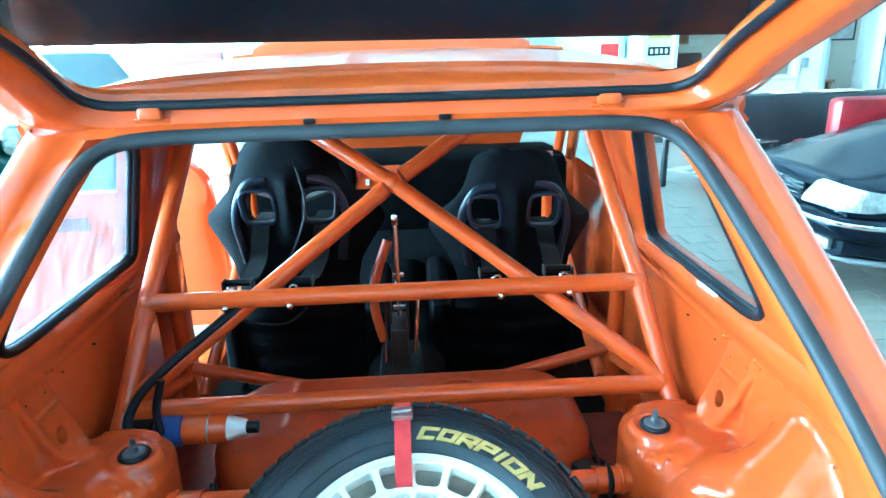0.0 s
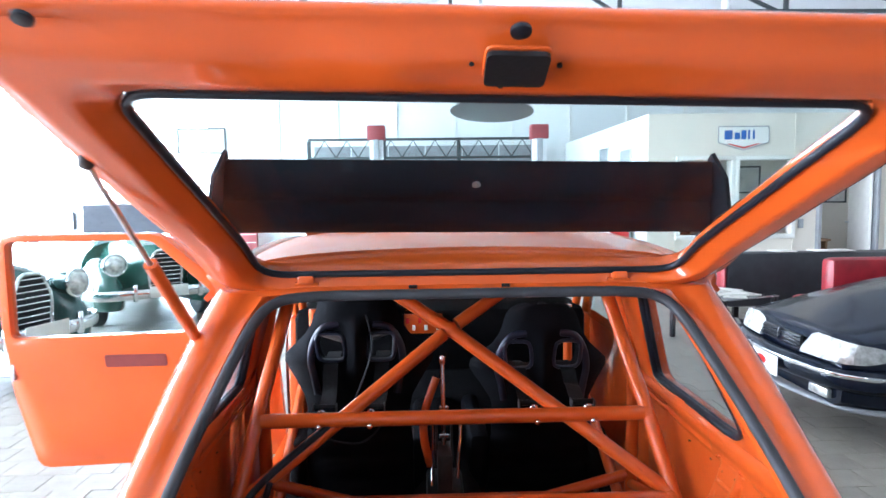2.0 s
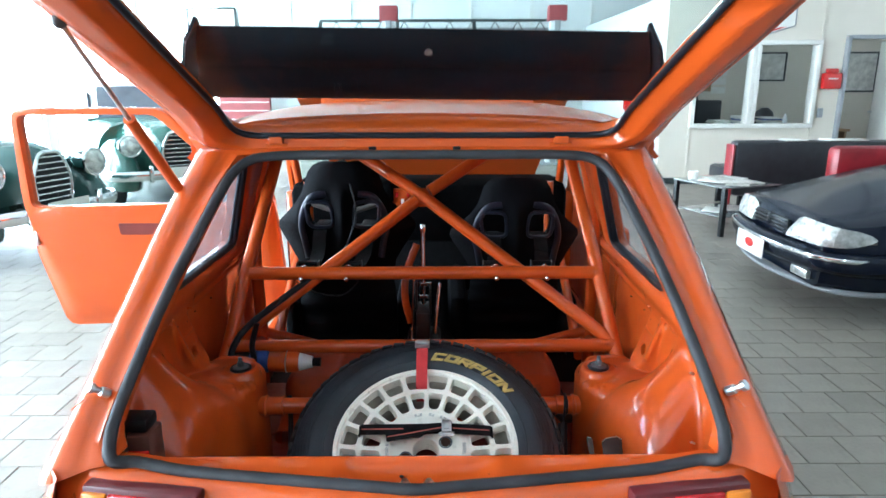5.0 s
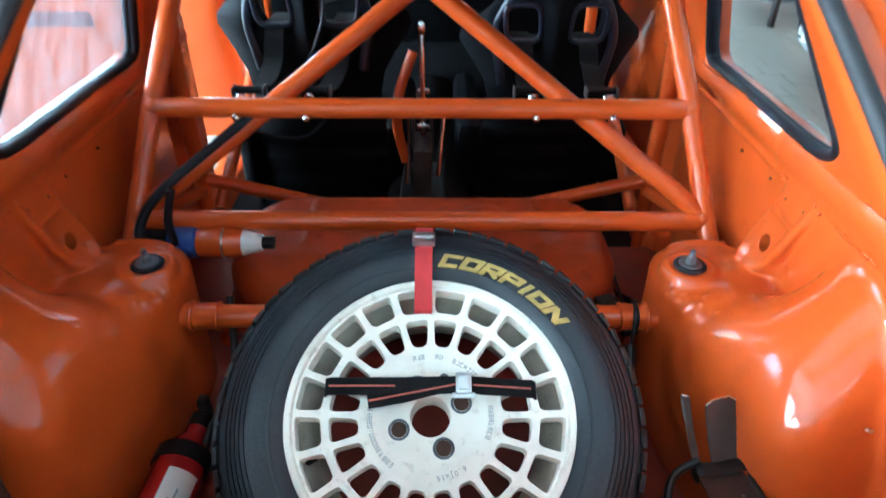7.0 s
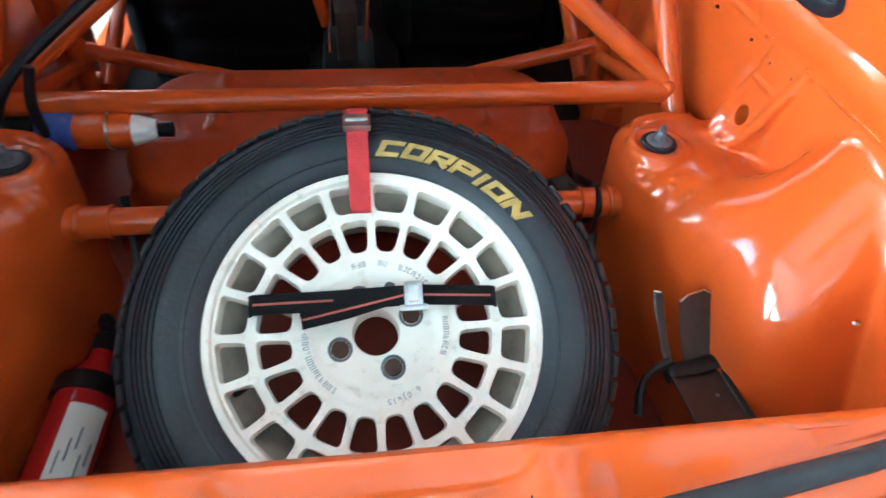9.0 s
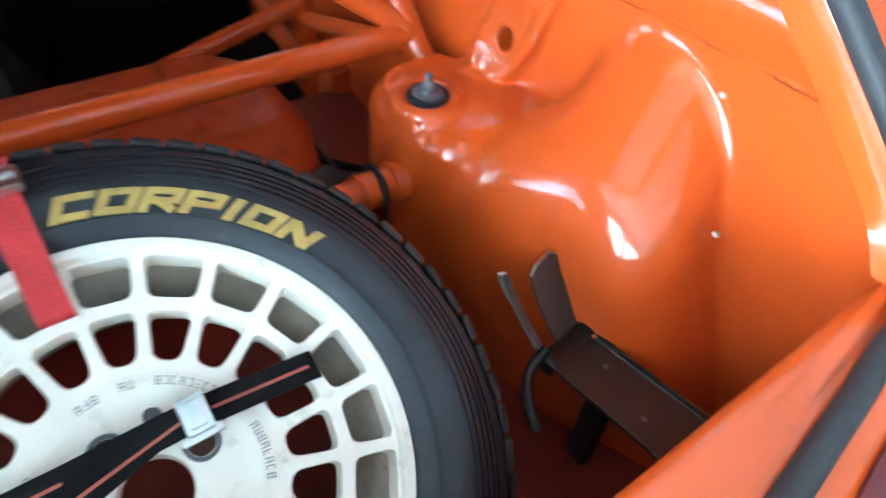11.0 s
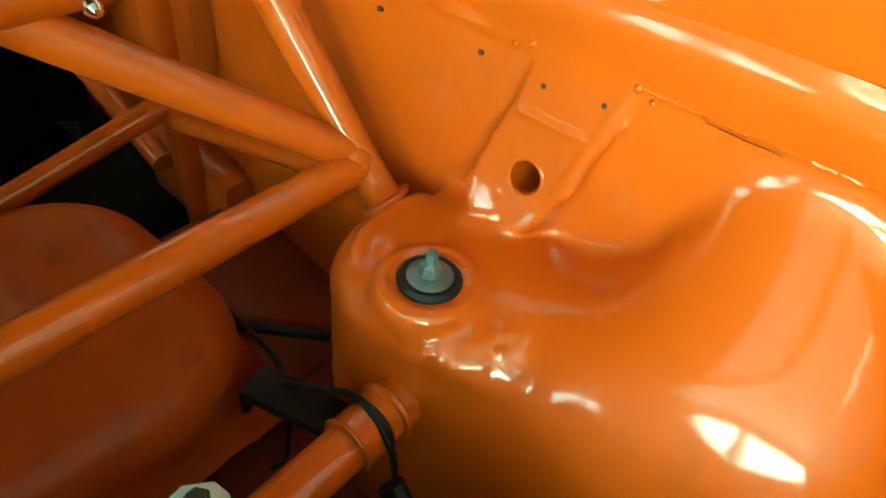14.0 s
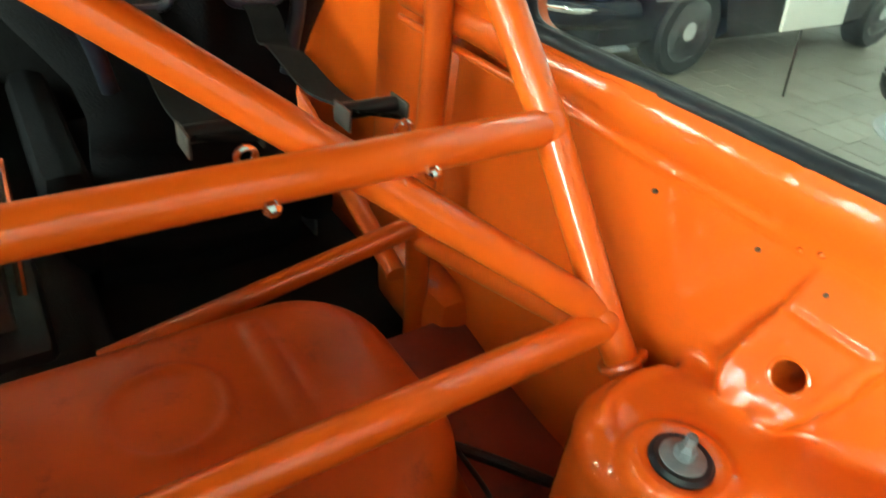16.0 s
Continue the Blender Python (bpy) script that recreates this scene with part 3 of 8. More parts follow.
for i, (a, b, lo, hi) in enumerate(win):
    t = thing(f"window_{i + 11}", "white framed office window with clear glass", "window", kind="structure")
    w = 0.06
    part("window_frame", boxes((((a + b) / 2, OY + 0.02, lo - w / 2), (b - a + 2 * w, 0.16, w)), (((a + b) / 2, OY + 0.02, hi + w / 2), (b - a + 2 * w, 0.16, w)), ((a - w / 2, OY + 0.02, (lo + hi) / 2), (w, 0.16, hi - lo)), ((b + w / 2, OY + 0.02, (lo + hi) / 2), (w, 0.16, hi - lo)), bevel=0.006), FRAME_WHITE, t)
    ob = part("pane", boxes((((a + b) / 2, OY + 0.05, (lo + hi) / 2), (b - a, 0.006, hi - lo)), bevel=0), PANE, t)
    ob.visible_shadow = False
a, b, lo, hi = door_hole
t = thing("door_frame", "grey door frame round the open office doorway", "door frame", kind="structure")
for c, s in (((a + 0.02, OY - 0.005, hi / 2), (0.05, 0.13, hi)), ((b - 0.02, OY - 0.005, hi / 2), (0.05, 0.13, hi)), (((a + b) / 2, OY - 0.005, hi - 0.02), (b - a - 0.09, 0.13, 0.05))):
    part("jamb", boxes((c, s), bevel=0.005), GREY, t)
d = thing("door_1", "cream office door standing open with a steel lever", "door", pose(b - 0.1, OY - 0.02, 0.0, 0, 0, -105), kind="structure")
part("leaf", boxes(((-0.40, 0, 1.02), (0.80, 0.04, 2.02)), bevel=0.004), FRAME_WHITE, d)
bmh = bmesh.new()
tube(bmh, spline([(-0.74, -0.02, 1.0), (-0.74, -0.07, 1.0), (-0.64, -0.075, 1.0)], 5), 0.01, 10)
part("door_handle", bmh, STEEL, d, "steel lever handle")


def framed_picture(x, y, z, w, h, mat=PICTURE, frame=TRUSS, label="framed picture with a dark frame on the wall", face=-1, cat="picture", name="framed_picture", axis="x", group=""):
    """A flat picture in a frame on a wall that faces along -y, or along -x when axis is y."""
    t = thing(name, label, cat, pose(x, y, z, 0, 0, 0 if axis == "x" else -90), group=group)
    f = 0.03
    part("frame", boxes(((0, -0.012, h / 2 + f / 2), (w + 2 * f, 0.024, f)), ((0, -0.012, -h / 2 - f / 2), (w + 2 * f, 0.024, f)), ((-w / 2 - f / 2, -0.012, 0), (f, 0.024, h)), ((w / 2 + f / 2, -0.012, 0), (f, 0.024, h)), bevel=0.003), frame, t)
    part("print", boxes(((0, -0.006, 0), (w, 0.010, h)), bevel=0), mat, t)
    return t


yb = OY + 2.96
framed_picture(4.62, yb, 1.62, 0.85, 0.62, WOOD, WOOD, "brown cork notice board on the office wall", name="notice_board", cat="board")
for i in range(5):
    setting("paper", boxes(((5.22, yb - 0.004, 1.30 + 0.16 * i), (0.26, 0.004, 0.12)), bevel=0), FRAME_WHITE, "white paper sheet pinned to the office wall", "paper", kind="")
framed_picture(6.15, yb, 1.72, 0.50, 0.46, label="framed certificate in a thin dark frame")
framed_picture(7.75, yb, 1.62, 0.70, 0.66, label="framed photograph of a vehicle in a dark frame")
framed_picture(8.62, yb, 1.62, 0.40, 0.66, label="framed photograph in a dark frame beside another")


def office_desk():
    t = thing("desk", "office desk below the window with papers on it", "desk", pose(4.9, OY + 0.75, 0))
    part("desktop", boxes(((0, 0, 0.74), (2.6, 0.7, 0.035)), bevel=0.006), WOOD, t)
    for x in (-1.25, 1.25):
        part("side_panel", boxes(((x, 0, 0.36), (0.035, 0.64, 0.72)), bevel=0.004), WOOD, t)
    t2 = thing("office_chair", "black padded office chair behind the desk", "chair", pose(4.45, OY + 1.5, 0))
    part("backrest", boxes(((0, 0.1, 0.88), (0.56, 0.10, 0.56)), bevel=0.04), LEATHER, t2)
    part("seat", boxes(((0, -0.15, 0.48), (0.52, 0.5, 0.10)), bevel=0.035), LEATHER, t2)
    b = bmesh.new()
    tube(b, [(0, -0.1, 0.08), (0, -0.1, 0.45)], 0.03)
    part("column", b, GREY, t2)
    for k in range(5):
        b = bmesh.new()
        c, s = math.cos(1.2566 * k), math.sin(1.2566 * k)
        tube(b, [(0, -0.1, 0.1), (0.28 * c, -0.1 + 0.28 * s, 0.03)], 0.022)
        part("foot", b, GREY, t2)
    for x, n in ((4.25, 6), (4.62, 9), (5.02, 8)):
        for k in range(n):
            b = bmesh.new()
            box(b, (x + random.uniform(-0.02, 0.02), OY + 0.55 + random.uniform(-0.02, 0.02), 0.7595 + 0.0215 + 0.022 * k - 0.011), (0.24, 0.30, 0.020), 0.002)
            ob = part("paper_stack", b, FRAME_WHITE if k % 3 else BLUE_PLASTIC, None, smooth=False)
            tagged(ob, "pile of papers and folders on the office desk", "papers", group="desk papers")
    b = boxes(((3.80, OY + 0.62, 1.02), (0.20, 0.26, 0.52)), bevel=0.01)
    tagged(part("computer_tower", b, BLACK_PLASTIC), "black computer tower on the office desk", "computer")
    b = bmesh.new()
    lathe(b, [(0.0, 0.76), (0.13, 0.76), (0.17, 0.86), (0.12, 1.0), (0.05, 1.06), (0.0, 1.06)], 18, Matrix.Translation((5.12, OY + 0.9, 0)))
    tagged(part("bag", b, LEATHER), "dark slumped bag on the office desk", "bag")
    b = bmesh.new()
    lathe(b, [(0.0, 0.7595), (0.035, 0.7595), (0.035, 0.92), (0.014, 0.95), (0.014, 0.99), (0.0, 0.99)], 14, Matrix.Translation((5.22, OY + 0.45, 0)))
    tagged(part("bottle", b, WHITE_PLASTIC), "white plastic bottle on the desk", "bottle")


office_desk()

# enamel sign over the office window
sg = thing("wall_sign", "white enamel sign with blue marks and a red chevron", "sign", pose(4.58, OY, 2.26))
out = round_loop([(-0.37, 0.17), (0.37, 0.17), (0.37, -0.06), (0.0, -0.17), (-0.37, -0.06)], 0.02, 4)


def slab(loop, y0, y1):
    b = bmesh.new()
    f = b.faces.new([b.verts.new((q[0], y0, q[1])) for q in loop])
    r = bmesh.ops.extrude_face_region(b, geom=[f])
    bmesh.ops.translate(b, vec=(0, y1 - y0, 0), verts=[v for v in r["geom"] if isinstance(v, bmesh.types.BMVert)])
    return b


part("board", slab(out, 0, -0.022), FRAME_WHITE, sg, smooth=False)
b = bmesh.new()
tube(b, [(q[0], -0.022, q[1]) for q in out], 0.008, 8, closed=True)
part("rim", b, GREY, sg)
for x, w, h in ((-0.225, 0.115, 0.13), (-0.095, 0.075, 0.095), (0.0, 0.07, 0.13), (0.078, 0.03, 0.13), (0.145, 0.03, 0.13)):
    part("blue_mark", boxes(((x, -0.0255, 0.035 + h / 2 - 0.05), (w, 0.006, h)), bevel=0.002), BLUE_SIGN, sg)
part("red_chevron", slab([(-0.25, -0.075), (-0.19, -0.075), (0, -0.125), (0.19, -0.075), (0.25, -0.075), (0.0, -0.15)], -0.022, -0.028), RED_PAINT, sg, smooth=False)

# red first-aid case, switch and plates on the partition
kit = thing("first_aid_case", "red case hanging on the cream partition", "case", pose(5.54, OY, 1.46))
part("body", boxes(((0, -0.05, 0), (0.26, 0.09, 0.22)), bevel=0.02), RED_PAINT, kit)
part("lid", boxes(((0, -0.045, 0.14), (0.16, 0.07, 0.06)), bevel=0.015), RED_PAINT, kit)
part("mark", boxes(((0, -0.098, 0.03), (0.14, 0.004, 0.018)), bevel=0.001), FRAME_WHITE, kit)
sw = thing("light_switch", "grey light switch box on the partition", "switch", pose(5.46, OY, 1.02))
part("box", boxes(((0, -0.02, 0), (0.07, 0.035, 0.13)), bevel=0.006), GREY, sw)
for z, mt, lab in ((1.23, BLACK_PLASTIC, "black plate with pale marks on the partition"), (1.46, YELLOW, "faded yellow plate with worn marks on the partition")):
    pl = thing("wall_plate", lab, "plate", pose(3.42, OY, z))
    part("plate", boxes(((0, -0.006, 0), (0.30, 0.010, 0.11 if z < 1.3 else 0.14)), bevel=0.003), mt, pl)
    for k in range(4):
        part("mark", boxes(((-0.10 + 0.066 * k, -0.0135, 0), (0.036, 0.004, 0.06)), bevel=0.001), FRAME_WHITE if z < 1.3 else GREY, pl)
rack = thing("leaflet_rack", "red leaflet rack against the white side wall", "rack", pose(3.0, OY + 0.6, 0.75))
for k in range(3):
    part("shelf", boxes(((0, 0.1 * k, 0.22 * k), (0.26, 0.06, 0.30)), bevel=0.01), RED_PAINT, rack)
part("back", boxes(((0.13, 0.1, 0.25), (0.02, 0.3, 0.9)), bevel=0.004), GREY, rack)
part("foot", boxes(((0.0, 0.1, -0.45), (0.28, 0.34, 0.60)), bevel=0.01), GREY, rack)
for y, z, w in ((OY + 1.0, 2.05, 0.9), (OY + 2.2, 2.15, 0.9), (OY + 1.2, 1.55, 0.5), (OY + 3.2, 1.7, 0.8)):
    framed_picture(oX0 - 0.002, y, z, w * 0.6, 0.26, GREY, FRAME_WHITE, "grey emblem plate on the white side wall", name="wall_plate", cat="plate", axis="y")
framed_picture(-4.9, YF - 0.11, 2.75, 1.0, 0.5, label="pale framed print high on the end wall")

# dark red panel and pale column at the far end, and the workshop racking
setting("panel", boxes(((-4.2, YF - 0.5, 0.7), (1.1, 0.12, 1.35)), bevel=0.01), MUTED_RED, "dark red slatted panel against the end wall", "panel", kind="")
for k in range(7):
    setting("slat", boxes(((-4.2, YF - 0.570, 0.16 + 0.18 * k), (1.06, 0.024, 0.012)), bevel=0.002), FRAME_WHITE, "pale groove strip on the red panel", "slat", kind="")


def lift_post(x):
    t = thing("vehicle_lift", "grey workshop lift column with a red head", "lift", pose(x, 11.6, 0), group="lift columns")
    part("column", boxes(((0, 0, 1.25), (0.24, 0.18, 2.5)), bevel=0.012), ALLOY, t)
    part("rail", boxes(((0.0, -0.11, 1.25), (0.10, 0.04, 2.5)), bevel=0.006), GREY, t)
    part("head", boxes(((0, 0, 2.62), (0.32, 0.26, 0.26)), bevel=0.02), MUTED_RED, t)
    part("foot", boxes(((0, 0, 0.02), (0.5, 0.5, 0.03)), bevel=0.006), GREY, t)


lift_post(-0.86)
lift_post(2.08)
rk = thing("racking", "dark steel lattice racking across the workshop end", "racking", pose(0, 12.9, 0))
for z in (1.9, 2.25, 2.62):
    part("beam", boxes(((-0.05, 0, z), (4.5, 0.06, 0.05)), bevel=0.004), TRUSS, rk)
for x in (-2.3, -0.8, 0.7, 2.2):
    part("upright", boxes(((x, 0.05, 1.3), (0.07, 0.07, 2.6)), bevel=0.004), TRUSS, rk)
for k in range(10):
    x = -2.2 + 0.44 * k
    b = bmesh.new()
    tube(b, [(x, -0.01, 2.26), (x + 0.22, -0.01, 2.60), (x + 0.44, -0.01, 2.26)], 0.014, 6)
    part("lattice", b, TRUSS, rk)
for k in range(6):
    part("panel", boxes(((-1.85 + 0.75 * k, 0.16, 1.55), (0.73, 0.03, 1.9)), bevel=0.004), GREY, rk)

# ---------------------------------------------------------------- seating by the office
so = thing("sofa", "black leather sofa with red ends and papers on its back", "sofa", pose(4.53, 7.30, 0))
part("backrest", boxes(((0, -0.25, 0.50), (2.35, 0.22, 0.62)), bevel=0.05), LEATHER, so)
part("seat", boxes(((0, 0.2, 0.34), (2.2, 0.7, 0.24)), bevel=0.05), LEATHER, so)
for s in (-1, 1):
    part("end_panel", boxes(((1.19 * s, -0.24, 0.42), (0.03, 0.20, 0.70)), bevel=0.02), DEEP_RED, so, "deep red end panel")
for x in (-1.0, 1.0):
    for y in (-0.2, 0.4):
        part("foot", boxes(((x, y, 0.11), (0.06, 0.06, 0.24)), bevel=0.006), BLACK_PLASTIC, so)
for x, w in ((4.03, 0.24), (4.60, 0.46)):
    b = boxes(((x, 7.05, 0.816), (w, 0.2, 0.012)), bevel=0.002)
    tagged(part("magazine", b, FRAME_WHITE), "white magazine lying on the sofa back", "magazine", group="magazines")
rs = thing("armchair", "low deep red armchair beside the black sofa", "armchair", pose(4.38, 5.62, 0))
part("backrest", boxes(((0, 0, 0.65), (1.5, 0.2, 0.46)), bevel=0.05), DEEP_RED, rs)
part("seat", boxes(((0, 0.35, 0.3), (1.4, 0.6, 0.3)), bevel=0.05), DEEP_RED, rs)
for x in (-0.6, 0.6):
    part("foot", boxes(((x, 0.2, 0.08), (0.06, 0.5, 0.16)), bevel=0.006), BLACK_PLASTIC, rs)
tb = thing("coffee_table", "low table with black legs and a glass top", "table", pose(2.94, 6.19, 0, 0, 0, 21))
part("tabletop", boxes(((0, 0, 0.475), (0.72, 0.72, 0.014)), bevel=0.004), SMOKED_TOP, tb, "smoked glass top")
part("shelf", boxes(((0, 0, 0.18), (0.62, 0.62, 0.012)), bevel=0.004), SMOKED_TOP, tb, "smoked glass shelf")
for x in (-0.33, 0.33):
    for y in (-0.33, 0.33):
        part("leg", boxes(((x, y, 0.233), (0.045, 0.045, 0.464)), bevel=0.004), BLACK_PLASTIC, tb)
b = bmesh.new()
lathe(b, [(0.0, 0.484), (0.045, 0.484), (0.05, 0.56), (0.04, 0.56), (0.0, 0.50)], 16, Matrix.Translation((2.66, 6.34, 0)))
tagged(part("cup", b, FRAME_WHITE), "small white cup on the coffee table", "cup")
mg = boxes(((2.96, 6.10, 0.492), (0.3, 0.22, 0.014)), bevel=0.002)
tagged(part("magazine", mg, FRAME_WHITE), "white magazine on the coffee table", "magazine", group="magazines")
rg = random.Random(8)
MAG = (material("printed_red_cover", (0.42, 0.06, 0.05), 0.3), material("printed_blue_cover", (0.08, 0.14, 0.30), 0.3), material("newsprint", (0.52, 0.50, 0.45), 0.7, vary=0.3, scale=25), FRAME_WHITE)
for k, (x, y, z, mt) in enumerate(((2.80, 6.28, 0.488, 2), (3.05, 6.36, 0.488, 3), (2.88, 6.38, 0.488, 0), (3.10, 6.10, 0.488, 2), (2.84, 6.16, 0.1905, 3), (3.04, 6.26, 0.1905, 2), (2.78, 6.10, 0.497, 3), (2.95, 5.96, 0.488, 2), (2.86, 6.22, 0.506, 2))):
    b = boxes(((0, 0, 0), (0.21, 0.28, 0.007)), bevel=0.001)
    b.transform(pose(x, y, z, 0, 0, rg.uniform(-40, 40)))
    tagged(part("magazine", b, MAG[mt]), "printed magazine lying on the coffee table", "magazine", group="magazines")
ch = thing("side_chair", "black chair with thin steel legs by the side wall", "chair", pose(2.72, 9.4, 0, 0, 0, 100))
part("seat", boxes(((0, 0, 0.46), (0.44, 0.44, 0.05)), bevel=0.02), LEATHER, ch)
part("backrest", boxes(((0, 0.21, 0.75), (0.42, 0.04, 0.36)), bevel=0.018), LEATHER, ch)
for x in (-0.19, 0.19):
    for y in (-0.19, 0.19):
        b = bmesh.new()
        tube(b, [(x, y, 0.0), (x, y, 0.60 if y > 0 else 0.44)], 0.011, 8)
        part("leg", b, CHROME, ch)

# ---------------------------------------------------------------- the orange rally car
CX = 0.015
car = thing("rally_car", "orange two-door hatchback rally car with its tailgate and driver door open", "car", Matrix.Translation((0, 0, 0)))
OP_T, OP_B = (1.21, 1.292), (0.715, 0.790)


def oy(z):
    """The opening's sloping plane."""
    return OP_T[0] - (OP_T[1] - z) * (OP_T[0] - OP_B[0]) / (OP_T[1] - OP_B[1])


# pressed inner side: strut tower, wheel arch, reinforcement plate and rail in one skin
def side_field(x, y, z):
    wall = (0.606 - 0.004 * smooth_step(0.8835, 0.8885, z) * smooth_step(1.36, 1.34, y) + 0.045 * smooth_step(1.5, 1.95, y) - 0.012 * smooth_step(0.95, 0.7, y)) - x
    # tight sleeve round the strut bearing, on a broader turret
    r = np.hypot(x - 0.471, y - 1.283)
    qx, qz = r - 0.037, z - 0.7125
    tower = np.hypot(np.maximum(qx, 0), np.maximum(qz, 0)) + np.minimum(np.maximum(qx, qz), 0) - 0.012
    qx, qz = np.hypot(x - 0.504, np.maximum(np.abs(y - 1.292) - 0.022, 0)) - 0.056, z - 0.680
    turret = np.hypot(np.maximum(qx, 0), np.maximum(qz, 0)) + np.minimum(np.maximum(qx, qz), 0) - 0.030

    def block(cx, cy, cz, hx, hy, hz, rad):
        a, b, c = np.abs(x - cx) - hx + rad, np.abs(y - cy) - hy + rad, np.abs(z - cz) - hz + rad
        return np.sqrt(np.maximum(a, 0) ** 2 + np.maximum(b, 0) ** 2 + np.maximum(c, 0) ** 2) + np.minimum(np.maximum(a, np.maximum(b, c)), 0) - rad

    shoulder = block(0.600, 1.210, 0.495, 0.140, 0.130, 0.221, 0.080)
    face = (0.462 + 0.10 * (0.70 - z)) - x
    top = 0.868 - 1.06 * (0.606 - x) - 0.088
    v = y - 1.042 - 0.38 * (z - 0.79)
    arch = 0.72 * (np.hypot(v, np.maximum(z - top, 0)) - 0.088 - 0.05 * np.maximum(0.72 - z, 0))
    hump = -join_smooth(-face, -arch, 0.090)
    foot = block(0.612, 1.13, 0.40, 0.160, 0.22, 0.22, 0.07)
    back = block(0.600, 1.300, 0.50, 0.125, 0.074, 0.212, 0.018)
    d = join_smooth(hump, foot, 0.05)
    d = join_smooth(d, shoulder, 0.140)
    d = join_smooth(wall, d, 0.016)
    d = join_smooth(d, turret, 0.030)
    d = join_smooth(d, back, 0.020)
    d = join_smooth(d, tower, 0.010)
    # low lip round the strut bearing
    lip = np.hypot(np.hypot(x - 0.471, y - 1.283) - 0.038, z - 0.7225) - 0.004
    d = join_smooth(d, lip, 0.010)
    # sloping plate with the round hole
    ca, sa = math.cos(radians(13)), math.sin(radians(13))
    u, w = (x - 0.601) * ca - (z - 0.832) * sa, (x - 0.601) * sa + (z - 0.832) * ca
    yc = y - 1.265 + 0.26 * w
    half = 0.040 * np.sqrt(np.clip(1 - (np.maximum(-0.050 - w, 0) / 0.060) ** 2, 0.02, 1))
    px, py, pz = np.abs(u - 0.02) - 0.020, np.abs(yc) - half, np.abs(w + 0.022) - 0.074
    plate = np.sqrt(np.maximum(px, 0) ** 2 + np.maximum(py, 0) ** 2 + np.maximum(pz, 0) ** 2) + np.minimum(np.maximum(px, np.maximum(py, pz)), 0) - 0.006
    d = join_smooth(d, plate, 0.009 + 0.030 * smooth_step(-0.055, -0.09, w) + 0.016 * smooth_step(0.0, 0.03, yc) * smooth_step(0.0, -0.05, w))
    edge = np.abs(np.maximum(-yc - half + 0.002, np.abs(w + 0.022) - 0.073))
    rim = np.hypot(edge, u + 0.003) - 0.0058 + 0.010 * smooth_step(-0.060, -0.09, w)
    d = join_smooth(d, rim, 0.006)
    crease = np.hypot(w + 0.003, u + 0.0048) - 0.0030
    d = join_smooth(d, np.maximum(crease, np.abs(yc) - 0.036), 0.004)
    hole = np.maximum(np.hypot(y - 1.275, w + 0.056) - 0.0160, np.abs(u - 0.03) - 0.08)
    d = np.maximum(d, -hole)
    # rail under the side window
    rail = np.hypot(x - 0.630, (z - 0.924) * 1.2) - 0.034
    d = join_smooth(d, rail, 0.020)
    # lip that curls round the front of the tower top towards the wall
    ang = np.degrees(np.arctan2(y - 1.283, x - 0.471))
    reach = np.interp(ang, (30, 50, 75, 95, 115), (0.146, 0.118, 0.092, 0.078, 0.068))
    ridge = np.hypot(r - reach, z - 0.713) - 0.006 + 0.02 * (smooth_step(95, 120, ang) + smooth_step(48, 28, ang))
    ridge = np.where(np.abs(ang - 72) < 62, ridge, 0.05)
    d = join_smooth(d, ridge, 0.012)
    return d


sv, sf = skin(side_field, (0.34, 0.63, 0.36), (0.70, 2.00, 0.946), 0.0032)


def lumpy(v):
    """Thick brushed seam sealer: small irregular lumps and drips, raised along the skin's own normal."""
    rs = np.random.RandomState(11)
    e = 0.002
    g = np.stack([side_field(*(v + e * np.eye(3)[i]).T) - side_field(*(v - e * np.eye(3)[i]).T) for i in range(3)], 1)
    g /= np.maximum(np.linalg.norm(g, axis=1, keepdims=True), 1e-9)
    spots = []
    for k in range(120):
        a = radians(rs.uniform(205, 310))
        r, z = rs.uniform(0.052, 0.088), rs.uniform(0.682, 0.712)
        spots.append((0.475 + r * math.cos(a), 1.280 + r * math.sin(a), z, rs.uniform(0.0032, 0.0070), rs.uniform(-0.0020, 0.0034)))
    for k in range(26):
        spots.append((0.475 + 0.05 * rs.rand(), 1.17 + 0.04 * rs.rand(), 0.69 + 0.025 * rs.rand(), rs.uniform(0.0035, 0.007), rs.uniform(-0.0010, 0.0018)))
    for k in range(50):
        side = -1 if k % 3 else 1
        w = rs.uniform(-0.09, 0.05)
        spots.append((0.597 + 0.22 * w, 1.265 - 0.26 * w + side * (0.045 + rs.uniform(-0.004, 0.004)), 0.832 + 0.97 * w, rs.uniform(0.0026, 0.0052), rs.uniform(-0.0006, 0.0022)))
    for k in range(40):
        a = rs.uniform(0, 6.28)
        spots.append((0.582 + rs.uniform(-0.008, 0.008), 1.275 + 0.028 * math.cos(a), 0.778 + 0.030 * math.sin(a), rs.uniform(0.0026, 0.0050), rs.uniform(-0.0014, 0.0022)))
    for p in ((0.572, 1.186, 0.763), (0.515, 1.10, 0.66), (0.47, 1.09, 0.62), (0.50, 1.05, 0.67), (0.46, 1.13, 0.56), (0.452, 1.15, 0.60)):
        spots.append((*p, 0.005, 0.0022))
    out = v.copy()
    for x, y, z, sg, am in spots:
        near = np.abs(v - (x, y, z)).max(1) < 3 * sg
        q = v[near]
        d2 = ((q - (x, y, z)) ** 2 * (1, 1, 0.5)).sum(1) / sg ** 2
        out[near] += g[near] * (am * np.exp(-d2))[:, None]
    return out


